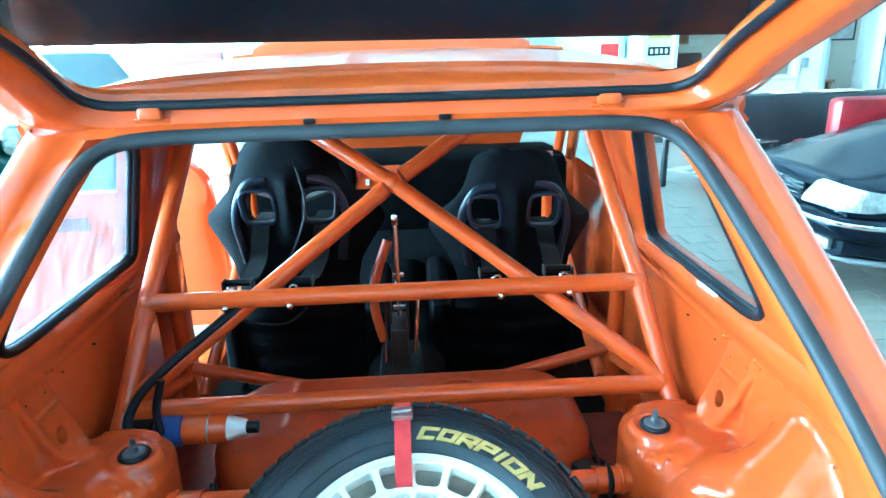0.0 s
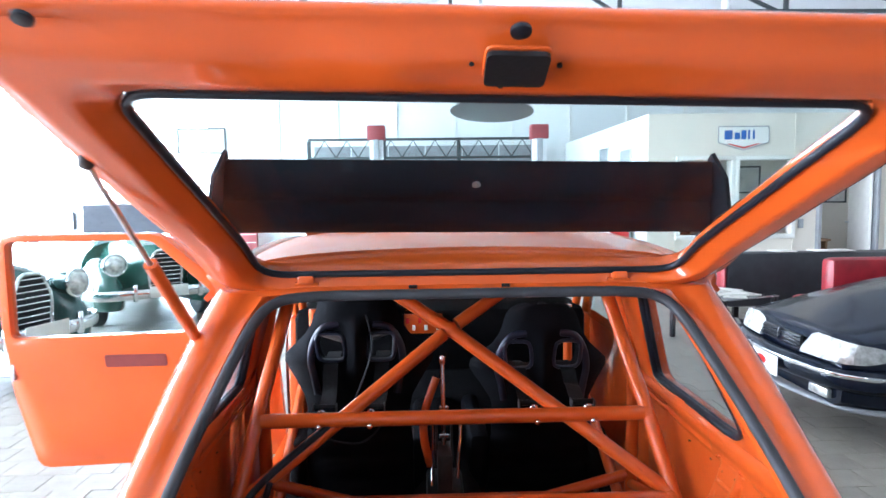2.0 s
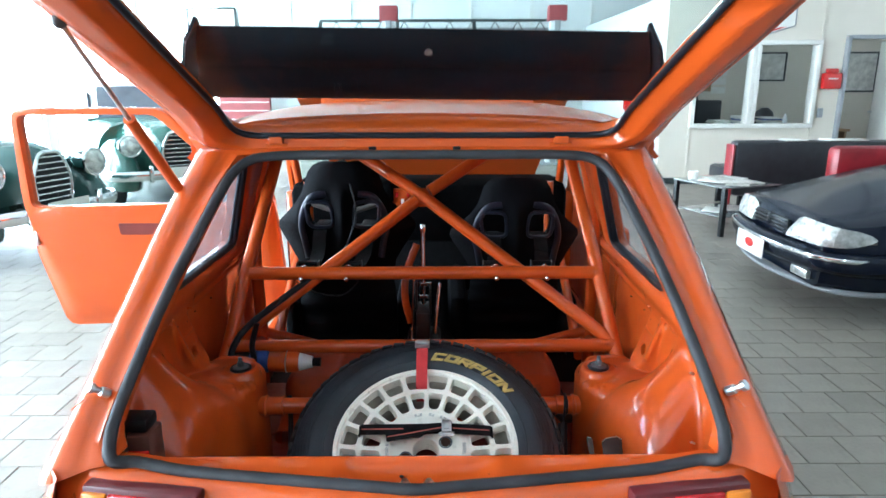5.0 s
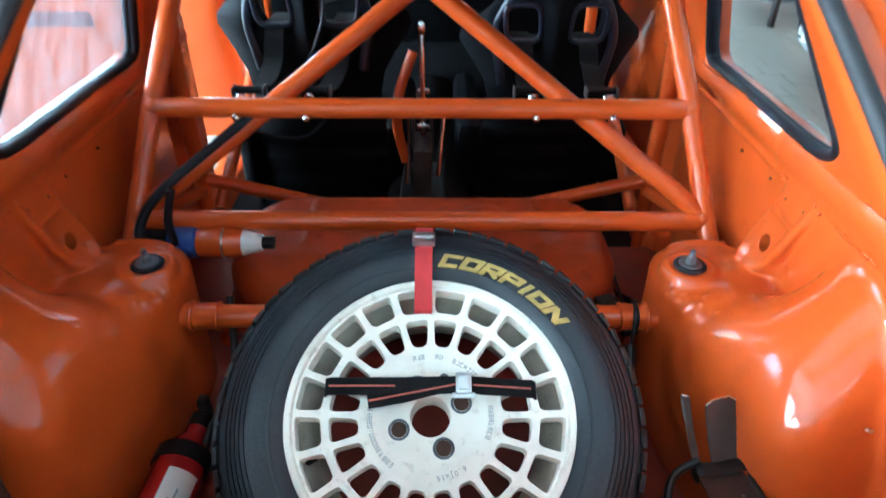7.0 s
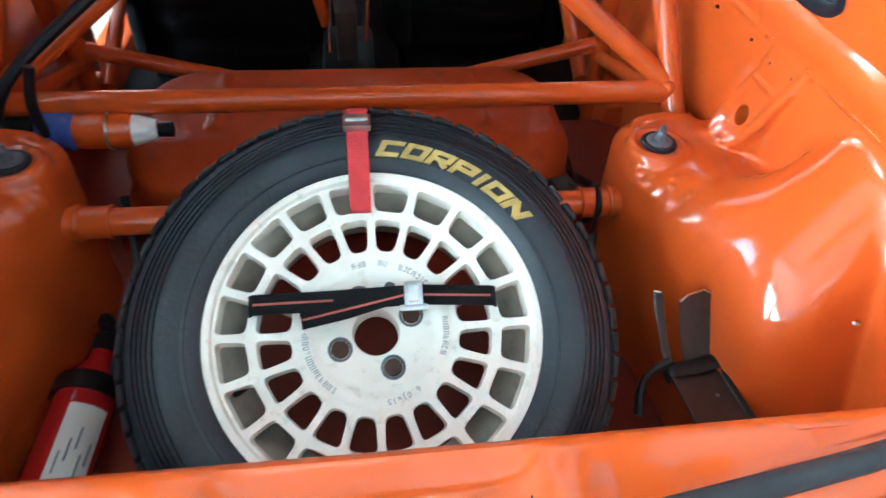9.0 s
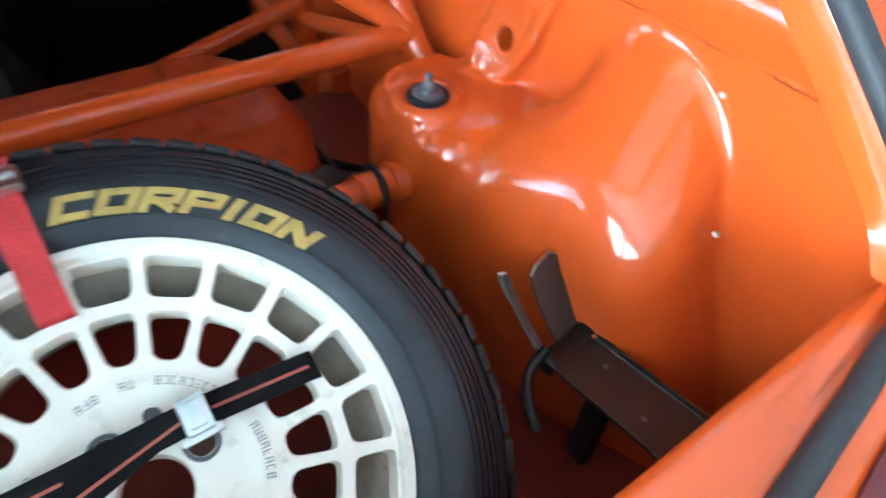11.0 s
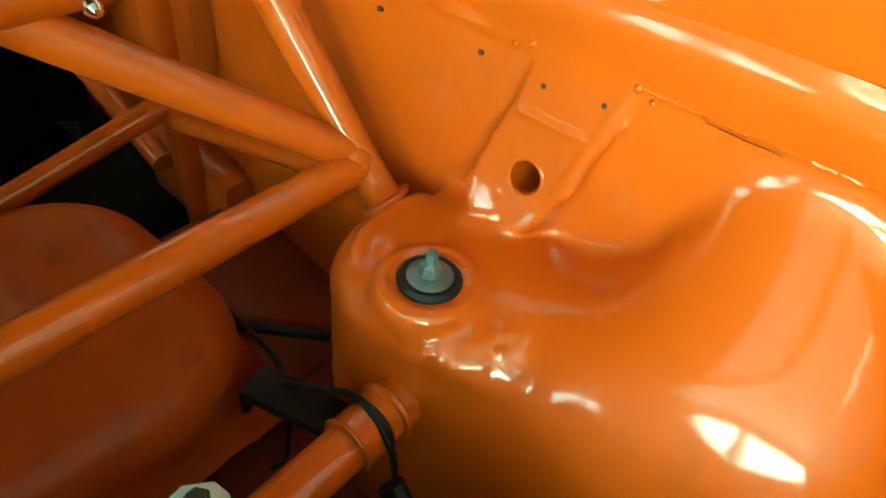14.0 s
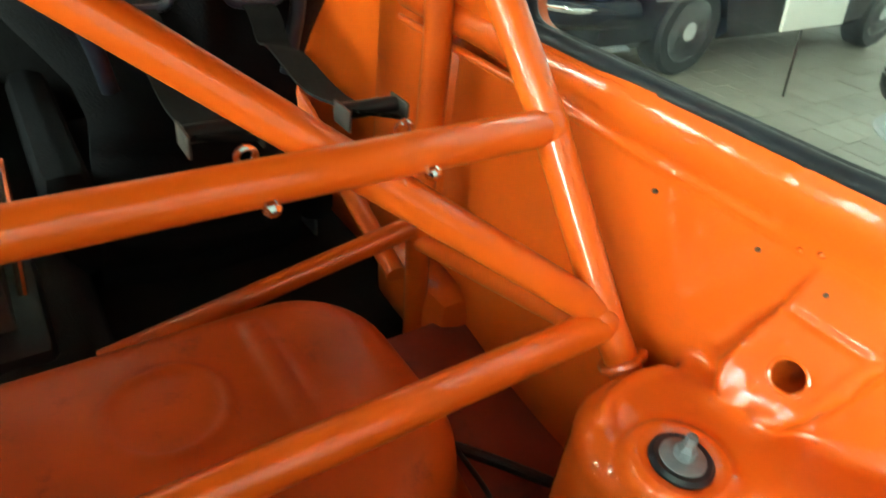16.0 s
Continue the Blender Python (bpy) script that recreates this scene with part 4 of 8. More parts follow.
sv = lumpy(sv)
sf = sf[(sv[sf][:, :, 1] > oy(sv[sf][:, :, 2]) + 0.040).all(axis=1)]
skin_part("inner_side", sv, sf, ORANGE_IN, car, "pressed orange inner side with strut tower and wheel arch")
skin_part("inner_side", sv * np.array((-1, 1, 1)), sf, ORANGE_IN, car, "pressed orange inner side with strut tower and wheel arch", flip=True)

# welded panel seam behind the plate, with its beads and open gaps
for s in (1, -1):
    rs = random.Random(5)
    b = bmesh.new()
    for k in range(26):
        y0 = 0.76 + 0.018 * k + 0.006 * rs.random()
        if rs.random() < 0.75:
            tube(b, [(s * 0.603, y0 + 0.016 * q / 4, 0.8865 + 0.0015 * rs.random()) for q in range(5)], 0.0008 + 0.0012 * rs.random(), 8)
    for y0, z0, rr in ((1.210, 0.887, 0.0045), (1.196, 0.880, 0.003), (1.305, 0.886, 0.004), (1.322, 0.880, 0.003)):
        bmesh.ops.create_uvsphere(b, u_segments=8, v_segments=6, radius=rr, matrix=Matrix.Translation((s * (0.603 if z0 > 0.8 else 0.600), y0, z0)))
    part("weld_bead", b, ORANGE_IN, car)["kind"] = "stuff"
    for y0, ln in ((1.10, 0.055), (1.00, 0.030), (0.90, 0.045), (0.80, 0.03)):
        b = bmesh.new()
        tube(b, [(s * 0.6012, y0, 0.8838), (s * 0.6012, y0 + ln * 0.5, 0.8834), (s * 0.6012, y0 + ln, 0.8840)], 0.0004, 6)
        part("open_seam", b, BLACK_PLASTIC, car)

# side frame above the rail, with the quarter window through it
def side_x(z):
    return 0.612 - 0.30 * (z - 0.935)


def side_upper(sgn):
    n = 220
    outer = resample(round_loop([(oy(0.90) + 0.060, 0.90), (1.98, 0.90), (1.95, 1.292), (1.275, 1.292)], 0.02, 4), n)
    hole = resample(round_loop([(1.192, 0.985), (1.230, 0.954), (1.300, 0.947), (1.735, 0.949), (1.655, 1.232), (1.375, 1.240)], 0.040, 8), n)

    def p(q, off):
        if off > 0.02:
            off *= 0.12 + 0.88 * float(smooth_step(oy(q[1]) + 0.02, oy(q[1]) + 0.34, q[0]))
        return (sgn * (side_x(q[1]) + off), q[0], q[1])

    # match the loops by angle round the window's middle
    mid = Vector((1.48, 1.09))
    ang = lambda q: math.atan2(q[1] - mid.y, q[0] - mid.x)
    outer.sort(key=ang)
    hole.sort(key=ang)
    rows = [[p(q, 0.055) for q in outer], [p(q, 0.0) for q in outer]]
    for f, o in ((0.35, -0.003), (0.70, -0.008), (0.88, -0.010), (0.96, -0.004), (1.0, 0.004)):
        rows.append([p(a.lerp(b, f), o) for a, b in zip(outer, hole)])
    rows.append([p(q, 0.045) for q in hole])
    for f in (0.90, 0.0):
        rows.append([p(a.lerp(b, f), 0.055) for a, b in zip(outer, hole)])
    part("side_frame", sheet(rows, closed=True), ORANGE_IN, car, sharp=50)
    seal = bmesh.new()
    tube(seal, [p(q, 0.006) for q in hole], 0.0, 12, closed=True, flat=(0.011, 0.012))
    tube(seal, [p(q.lerp(mid, 0.035), 0.014) for q in hole], 0.007, 10, closed=True)
    glass = bmesh.new()
    f = glass.faces.new([glass.verts.new(p(q, 0.020)) for q in hole])
    thicken(glass, 0.004)
    g = part("quarter_window", glass, DUSTY_GLASS if sgn < 0 else SIDE_GLASS, car, smooth=False)
    g.visible_shadow = False
    part("window_seal", seal, RUBBER, g, "black rubber window seal")


for s in (1, -1):
    side_upper(s)

# rear pillars: from the tailgate seal round to the body side
A = [(0.412, 1.292), (0.443, 1.233), (0.476, 1.145), (0.511, 1.038), (0.535, 0.950), (0.552, 0.872), (0.556, 0.829), (0.541, 0.802)]
B = [(0.519, 1.305), (0.545, 1.233), (0.572, 1.145), (0.600, 1.027), (0.621, 0.939), (0.638, 0.872), (0.652, 0.821), (0.666, 0.776)]
C = [(0.555, 1.285), (0.579, 1.233), (0.606, 1.145), (0.639, 1.027), (0.662, 0.939), (0.672, 0.872), (0.671, 0.821), (0.665, 0.772)]


def pillar(sgn):
    rows = []
    a2, b2, c2 = (spline([(q[0], 0, q[1]) for q in L], 5) for L in (A, B, C))
    for a, b, c in zip(a2, b2, c2):
        ya, yb = oy(a.z), oy(b.z)
        row = [(a.x - 0.004, ya + 0.055, a.z), (a.x, ya + 0.004, a.z), (a.x + 0.012, ya - 0.008, a.z)]
        for f, o in ((0.30, 0.004), (0.45, -0.004), (0.72, -0.014), (0.90, -0.004), (1.0, 0.016)):
            q = a.lerp(b, f)
            row.append((q.x, oy(q.z) + o, q.z))
        row += [(b.x + 0.012, yb + 0.045, b.z + 0.002), (c.x - 0.018, yb + 0.11, c.z), (c.x - 0.010, yb + 0.15, c.z), (c.x - 0.006, yb + 0.18, c.z), (c.x - 0.004, yb + 0.20, c.z)]
        rows.append([(CX + sgn * x, y, z) for x, y, z in row])
    part("rear_pillar", sheet(rows), ORANGE, car, sharp=60)
    peg = bmesh.new()
    px, pz = 0.578, 0.896
    lathe(peg, [(0.0, -0.004), (0.009, -0.004), (0.009, 0.012), (0.006, 0.014), (0.006, 0.026), (0.010, 0.028), (0.010, 0.036), (0.0, 0.038)], 14, along((CX + sgn * px, oy(pz) - 0.008, pz), (CX + sgn * (px + 0.5), oy(pz) - 0.5, pz + 0.55)))
    part("bump_stop", peg, STEEL, car, "small zinc tailgate buffer")


for s in (1, -1):
    pillar(s)

# tailgate aperture seal
half = [(0.0, 1.293), (0.20, 1.293), (0.335, 1.291), (0.396, 1.280), (0.432, 1.244), (0.469, 1.155), (0.506, 1.048), (0.532, 0.950), (0.548, 0.872), (0.549, 0.836), (0.536, 0.811)]


def seal_y(x):
    """Line of the seal along the curved sill."""
    return 0.668 + 0.14 * abs(x) + 0.02 * max(0, 0.12 - abs(x))


loop = [(x, oy(z) - 0.012, z) for x, z in half] + [(x, seal_y(x), 0.786 + 0.012 * max(0, x - 0.40) / 0.1) for x in (0.500, 0.42, 0.32, 0.20, 0.08, 0.0)]
loop = [(CX + x, y, z) for x, y, z in loop] + [(CX - x, y, z) for x, y, z in loop[-2:0:-1]]
b = bmesh.new()
tube(b, spline(loop, 6, closed=True), 0.0, 14, closed=True, flat=(0.0115, 0.0105), up=(0, -0.64, 0.77))
part("tailgate_seal", b, GREY_RUBBER, car, "grey-black rubber seal round the tailgate opening")

# header between the seal and the roof, with hinge pads
rows = []
for i in range(41):
    x = -0.56 + 1.12 * i / 40
    e = abs(x) / 0.56
    dz = -0.020 * e ** 6
    rows.append([(CX + x * 0.9, 1.30, 1.275 + dz), (CX + x * 0.92, 1.222, 1.282 + dz), (CX + x * 0.93, 1.214, 1.297 + dz), (CX + x * 0.94, 1.222, 1.309 + dz), (CX + x * 0.95, 1.246, 1.314 + dz), (CX + x * 0.96, 1.262, 1.322 + dz), (CX + x * 0.98, 1.268, 1.334 + dz + 0.012 * (1 - e * e)), (CX + x * 1.01, 1.290, 1.347 + dz + 0.026 * (1 - e * e)), (CX + x * 1.01, 1.310, 1.350 + dz + 0.028 * (1 - e * e))])
part("roof_header", sheet(rows), ORANGE, car, sharp=60)
for x in (-0.322, 0.336):
    h = bmesh.new()
    box(h, (x, 1.236, 1.318), (0.052, 0.030, 0.010), 0.003, pose(0, 0, 0, 20))
    box(h, (x, 1.222, 1.325), (0.034, 0.020, 0.020), 0.005)
    hg = part("hinge", h, ORANGE, car, "painted steel tailgate hinge")
    for s in (-0.014, 0.014):
        c = bmesh.new()
        lathe(c, [(0.006, 0), (0.006, 0.005), (0.0, 0.006)], 8, Matrix.Translation((x + s, 1.228, 1.330)))
        part("bolt", c, STEEL, hg)
for x in (-0.10, 0.095):
    c = bmesh.new()
    box(c, (x, 1.2185, 1.306), (0.018, 0.004, 0.008), 0.002)
    part("slot", c, BLACK_PLASTIC, car)

# roof
rows = []
for j in range(25):
    y = 1.295 + (2.42 - 1.295) * j / 24
    f = j / 24
    top = 1.352 + 0.018 * math.sin(math.pi * min(1, f * 1.05)) - 0.03 * f ** 4
    row = []
    for i in range(49):
        u = -1 + 2 * i / 48
        hw = 0.575 + 0.03 * math.sin(math.pi * f * 0.8)
        z = top + 0.030 * (1 - u * u) - 0.075 * abs(u) ** 9
        if abs(abs(u) - 0.90) < 0.025:
            z -= 0.006
        row.append((CX + hw * u, y, z))
    rows.append(row)
part("roof", thicken(sheet(rows), 0.012), ROOF_PAINT, car, sharp=60)

# rear panel and loading sill
rows = []
for i in range(97):
    x = -0.622 + 1.244 * i / 96
    a = abs(x)
    ys = seal_y(x)
    rise = 0.012 * float(smooth_step(0.40, 0.54, a))
    em = float(smooth_step(0.150, 0.105, abs(x - 0.0)))
    dent = float(smooth_step(0.17, 0.20, x) * smooth_step(0.34, 0.26, x) + smooth_step(0.17, 0.21, -x) * smooth_step(0.40, 0.30, -x))
    wrap = 0.03 * max(0, (a - 0.50) / 0.12) ** 2
    lip, fl = 0.776 + 0.006 * max(0, x), 0.787 + rise
    mid = (lip + ys) / 2
    row = [(x * 0.99, lip + 0.004, 0.40), (x * 0.99, lip + 0.002, 0.66), (x * 0.99, lip, 0.776), (x * 0.99, lip - 0.003, 0.787), (x * 0.99, lip - 0.010, 0.7905), (x * 0.99, lip - 0.018, 0.789 - 0.006 * em), (x, mid + 0.010, fl - 0.014 * em - 0.003 * dent), (x, mid - 0.008, fl - 0.014 * em - 0.006 * dent), (x, ys + 0.020, fl - 0.010 * em - 0.005 * dent), (x, ys + 0.010, fl - 0.002), (x, ys - 0.004, fl - 0.004), (x * 1.01, ys - 0.020, fl - 0.004), (x * 1.03, ys - 0.032 + wrap, fl - 0.012), (x * 1.05, ys - 0.040 + wrap, fl - 0.030), (x * 1.06, ys - 0.046 + wrap, 0.70), (x * 1.07, ys - 0.050 + wrap, 0.56), (x * 1.06, ys - 0.030 + wrap, 0.40)]
    rows.append([(CX + p, q, r) for p, q, r in row])
part("rear_panel", sheet(rows), ORANGE, car, sharp=60)
for x, y, z in ((-0.137, 0.722, 0.7785), (0.145, 0.725, 0.7785), (-0.013, 0.727, 0.7735)):
    c = bmesh.new()
    lathe(c, [(0.004, 0.0), (0.004, 0.0015), (0.0, 0.002)], 8, Matrix.Translation((x, y, z)))
    part("screw_hole", c, BLACK_PLASTIC, car)
for x in (-0.006, 0.036):
    c = bmesh.new()
    lathe(c, [(0.010, -0.004), (0.010, 0.002), (0.006, 0.003), (0.006, 0.008), (0.0, 0.008)], 6, Matrix.Translation((x, 0.706, 0.774)))
    part("bolt", c, STEEL, car)

# tail lamps and the white plate
for s in (1, -1):
    m = Matrix.Translation((CX + s * 0.470, 0.690, 0.712)) @ Matrix.Rotation(s * radians(9), 4, 'Z')
    b = boxes(((0, 0, 0), (0.215, 0.030, 0.142)), bevel=0.006)
    b.transform(m)
    ln = part("tail_lamp", b, LAMP_HOUSING, car, "tail lamp with red, amber and white lenses")
    for nm, x0, w, mt in (("red_lens", 0.010, 0.095, TAIL_RED), ("reversing_lens" if s < 0 else "fog_lens", -0.066, 0.052, TAIL_WHITE if s < 0 else TAIL_RED), ("amber_lens", 0.083, 0.046, TAIL_AMBER)):
        b = boxes(((s * x0, -0.014, -0.004), (w, 0.016, 0.128)), bevel=0.005)
        b.transform(m)
        part(nm, b, mt, ln)
pl = part("display_plate", boxes(((CX, 0.612, 0.728), (0.400, 0.006, 0.118)), bevel=0.002), FRAME_WHITE, car, "white display plate with a red oval badge")
b = bmesh.new()
lathe(b, [(0.079, 0.0), (0.079, 0.003), (0.0, 0.004)], 28, Matrix.Translation((CX + 0.01, 0.609, 0.716)) @ pose(0, 0, 0, 90) @ Matrix.Diagonal((1, 0.66, 1, 1)))
part("badge", b, RED_PAINT, pl)
part("badge_band", boxes(((CX + 0.01, 0.604, 0.752), (0.080, 0.003, 0.016)), bevel=0.001), FRAME_WHITE, pl)
for k in range(5):
    part("mark", boxes(((CX - 0.018 + 0.014 * k, 0.6018, 0.752), (0.006, 0.002, 0.009)), bevel=0.0005), BLACK_PLASTIC, pl)
b = bmesh.new()
tube(b, spline([(CX - 0.66, 0.78, 0.45), (CX - 0.54, 0.62, 0.45), (CX, 0.555, 0.45), (CX + 0.54, 0.62, 0.45), (CX + 0.66, 0.78, 0.45)], 8), 0.0, 12, flat=(0.03, 0.05))
part("bumper", b, BLACK_PLASTIC, car, "black rear bumper")

# outer body sides, with wheel arches
TAIL_EYE = Vector((0, -0.49, 1.465))


def body_side(sgn):
    # the rear corners draw in towards the sill
    ys = [0.590, 0.612] + [0.66 + 0.05 * i for i in range(70)]
    zs = (0.24, 0.32, 0.42, 0.52, 0.62, 0.72, 0.80, 0.87, 0.93)
    rows = []
    for y in ys:
        row = []
        for z in zs:
            x = 0.604 + 0.045 * float(smooth_step(0.75, 1.5, y)) + 0.110 * float(smooth_step(1.5, 2.3, y)) - 0.10 * max(0, (y - 3.4) / 0.7) ** 2
            x += 0.012 * math.sin(math.pi * (z - 0.24) / 0.72) - 0.030 * max(0, (z - 0.80) / 0.13) - 0.05 * max(0, (0.70 - y) / 0.11) ** 2
            top = min(0.935, 0.856 + 0.83 * max(0, y - 0.79))
            top -= 0.12 * float(smooth_step(2.9, 3.5, y))
            zz = 0.24 + (z - 0.24) * (top - 0.24) / 0.69
            for wy in (1.28, 3.50):
                d2 = 0.30 ** 2 - (y - wy) ** 2
                if d2 > 0:
                    zz = max(zz, 0.29 + math.sqrt(d2) + (z - 0.24) * 0.02)
            q = Vector((x, y, min(zz, 0.935)))
            q = TAIL_EYE + (q - TAIL_EYE) * (1.0 + 0.09 * (1 - float(smooth_step(0.62, 1.15, y))))
            row.append((CX + sgn * q.x * (1 + 0.072 * (1 - float(smooth_step(0.9, 1.5, y)))), q.y, q.z))
        rows.append(row)
    if sgn > 0:
        part("side_panel", sheet(rows), ORANGE, car, sharp=50)
    else:
        part("side_panel", sheet(rows[:29]), ORANGE, car, sharp=50)
        part("side_panel", sheet(rows[49:]), ORANGE, car, sharp=50)


for s in (1, -1):
    body_side(s)
part("boot_floor", boxes(((0, 1.12, 0.415), (1.26, 0.74, 0.03)), bevel=0.004), SHADED_FLOOR, car, "worn boot floor painted dark red-brown for its shade")
part("cabin_floor", boxes(((0, 2.4, 0.315), (1.34, 1.35, 0.03)), bevel=0.004), BLACK_STRAP, car, "black cabin floor")
for s in (1, -1):
    part("seat_step", boxes(((s * 0.63, 1.88, 0.42), (0.10, 0.24, 0.14)), bevel=0.04), ORANGE_IN, car)
part("underbody", boxes(((0, 2.2, 0.255), (1.2, 2.9, 0.04)), bevel=0.004), BLACK_PLASTIC, car)
part("bulkhead", boxes(((0, 3.02, 0.62), (1.40, 0.03, 0.60)), bevel=0.004), BLACK_STRAP, car)
tn = bmesh.new()
tube(tn, [(0, 1.75, 0.36), (0, 3.0, 0.38)], 0.0, 16, flat=(0.13, 0.12))
part("tunnel", tn, BLACK_STRAP, car)
for s in (1, -1):
    part("rocker", boxes(((CX + s * 0.70, 2.45, 0.32), (0.10, 1.15, 0.14)), bevel=0.02), ORANGE, car)
    part("a_post", boxes(((s * 0.675, 2.92, 0.66), (0.07, 0.16, 0.56)), bevel=0.02), ORANGE_IN, car)
    part("b_pillar", boxes(((s * 0.680, 2.01, 0.65), (0.07, 0.26, 0.62)), bevel=0.02), ORANGE_IN, car)
    b = bmesh.new()
    tube(b, spline([(CX + s * 0.70, 2.96, 0.90), (CX + s * 0.66, 2.72, 1.12), (CX + s * 0.585, 2.44, 1.315)], 6), 0.0, 12, flat=(0.022, 0.032))
    part("a_pillar", b, ORANGE, car)
    b = bmesh.new()
    tube(b, spline([(CX + s * 0.535, 1.28, 1.303), (CX + s * 0.58, 1.7, 1.320), (CX + s * 0.59, 2.2, 1.325), (CX + s * 0.58, 2.45, 1.315)], 6), 0.0, 12, flat=(0.022, 0.026))
    part("cant_rail", b, ORANGE, car)
# closed door glass and upper frame on the far side
b = bmesh.new()
tube(b, [(0.63, 1.98, 0.93), (0.565, 1.96, 1.30)], 0.0, 10, flat=(0.02, 0.03))
part("door_frame", b, ORANGE, car)
b = sheet([[(0.685, 2.0, 0.935), (0.69, 2.9, 0.935)], [(0.595, 1.98, 1.30), (0.60, 2.5, 1.30)]])
g = part("door_glass", thicken(b, 0.004), CAR_GLASS, car, smooth=False)
g.visible_shadow = False
# bonnet, nose, windscreen
rows = []
for j in range(15):
    f = j / 14
    y = 2.98 + 1.08 * f
    rows.append([(CX + (0.70 - 0.05 * f) * u, y, 0.945 - 0.10 * f - 0.05 * f ** 4 + 0.03 * (1 - u * u)) for u in [-1 + i / 10 for i in range(21)]])
bn_ = thicken(sheet(rows), 0.012)
bn_.transform(Matrix.Translation((0, 4.04, 0.83)) @ pose(0, 0, 0, -25) @ Matrix.Translation((0, -4.04, -0.83)))
part("bonnet", bn_, ORANGE, car, "orange bonnet standing ajar on its nose hinge", sharp=60)
part("engine_cover", boxes(((CX + 0.20, 3.25, 0.84), (0.42, 0.26, 0.14)), bevel=0.04), RED_PAINT, car, "red painted engine cover")
part("engine_block", boxes(((CX, 3.42, 0.56), (0.70, 0.52, 0.36)), bevel=0.03), DARK_STEEL, car)
part("cowl", boxes(((CX, 2.965, 0.925), (1.30, 0.07, 0.030)), bevel=0.012), BLACK_PLASTIC, car)
# low air vent across the front of the roof
rows = []
for i in range(25):
    u = -1 + i / 12
    e = 1 - 0.55 * abs(u) ** 8
    rows.append([(CX - 0.01 + 0.40 * u, y, z0 + h * e) for y, z0, h in ((2.20, 1.372, 0.0), (2.215, 1.376, 0.045), (2.235, 1.378, 0.066), (2.30, 1.378, 0.066), (2.40, 1.368, 0.035), (2.44, 1.352, 0.0))])
part("roof_vent", sheet(rows), ORANGE, car, "low orange air vent on the front of the roof", sharp=50)
for x0, x1 in ((-0.40, 0.06), (0.06, 0.50)):
    b = bmesh.new()
    tube(b, [(CX + x1, 2.955, 0.965), (CX + x1 - 0.08, 2.905, 1.000)], 0.005, 8)
    tube(b, [(CX + x0 + 0.02, 2.925, 0.985), (CX + x0 + 0.24, 2.912, 1.002), (CX + x1 - 0.01, 2.918, 0.990)], 0.0055, 8)
    part("wiper", b, BLACK_PLASTIC, car, "black wiper arm and blade")
part("nose", boxes(((CX, 4.05, 0.60), (1.36, 0.08, 0.44)), bevel=0.03), ORANGE, car)
rows = [[(CX + u * (0.66 - 0.10 * f), 2.98 - 0.55 * f, 0.955 + 0.375 * f) for u in (-1, -0.5, 0, 0.5, 1)] for f in (0, 0.25, 0.5, 0.75, 1)]
g = part("windscreen", thicken(sheet(rows), 0.005), CAR_GLASS, car, smooth=False)
g.visible_shadow = False
# road wheels
for wx in (-0.69, 0.69):
    for wy in (1.28, 3.50):
        b = bmesh.new()
        m = Matrix.Translation((CX + wx, wy, 0.29)) @ pose(0, 0, 0, 0, 90)
        lathe(b, [(0.19, -0.085), (0.25, -0.095), (0.285, -0.075), (0.29, 0.0), (0.285, 0.075), (0.25, 0.095), (0.19, 0.085)], 40, m)
        w = part("road_wheel", b, TYRE, car, "road wheel with black tyre")
        b = bmesh.new()
        lathe(b, [(0.19, -0.07), (0.17, -0.06), (0.05, -0.05), (0.05, 0.05), (0.17, 0.06), (0.19, 0.07)], 32, m)
        part("rim", b, WHITE_RIM, w)

# ---------------------------------------------------------------- tailgate, swung up
H0 = Vector((0, 1.243, 1.337))
LD = Vector((0, -0.895, 0.446)).normalized()
LN = Vector((0, 0.446, 0.895)).normalized()


def lid(x, w, n=0.0):
    sag = (0.009 + 0.032 * x) * w / 0.77  # held by one strut only, so it hangs twisted
    dip = 0.017 * (1 - float(smooth_step(0.0, 0.15, w)))  # the skin curls down to the hinges
    return H0 + Vector((LX + x, 0, 0)) + LD * w + LN * (n - sag - dip)


LX = 0.022
N = 160
out_l = resample(round_loop([(-0.535, -0.016), (0.535, -0.016), (0.572, 0.40), (0.588, 0.70), (0.643, 0.755), (0.640, 0.779), (-0.652, 0.779), (-0.655, 0.755), (-0.605, 0.70), (-0.585, 0.40)], 0.03, 5), N)
in_l = resample(round_loop([(-0.440, 0.012), (0.440, 0.012), (0.482, 0.634), (-0.482, 0.634)], 0.055, 7), N)
def lid_relief(q, f):
    """Drooping tips, a pressed crease towards them and shallow dents in the inner panel."""
    tip = -0.030 * float(smooth_step(0.55, 0.655, abs(q.x)) * smooth_step(0.66, 0.77, q.y))
    if not 0.1 < f < 0.9:
        return tip
    crease = 0.006 * math.exp(-((q.y - 0.735 - 0.10 * max(0, abs(q.x) - 0.28)) / 0.012) ** 2) * float(smooth_step(0.12, 0.25, abs(q.x)))
    dent = -0.005 * math.exp(-((q.x + 0.13) / 0.035) ** 2 - ((q.y - 0.705) / 0.03) ** 2) + 0.004 * math.exp(-((q.x + 0.25) / 0.03) ** 2 - ((q.y - 0.72) / 0.02) ** 2)
    return tip + crease + dent + 0.0015 * math.sin(19 * q.x + 3) * math.sin(23 * q.y)


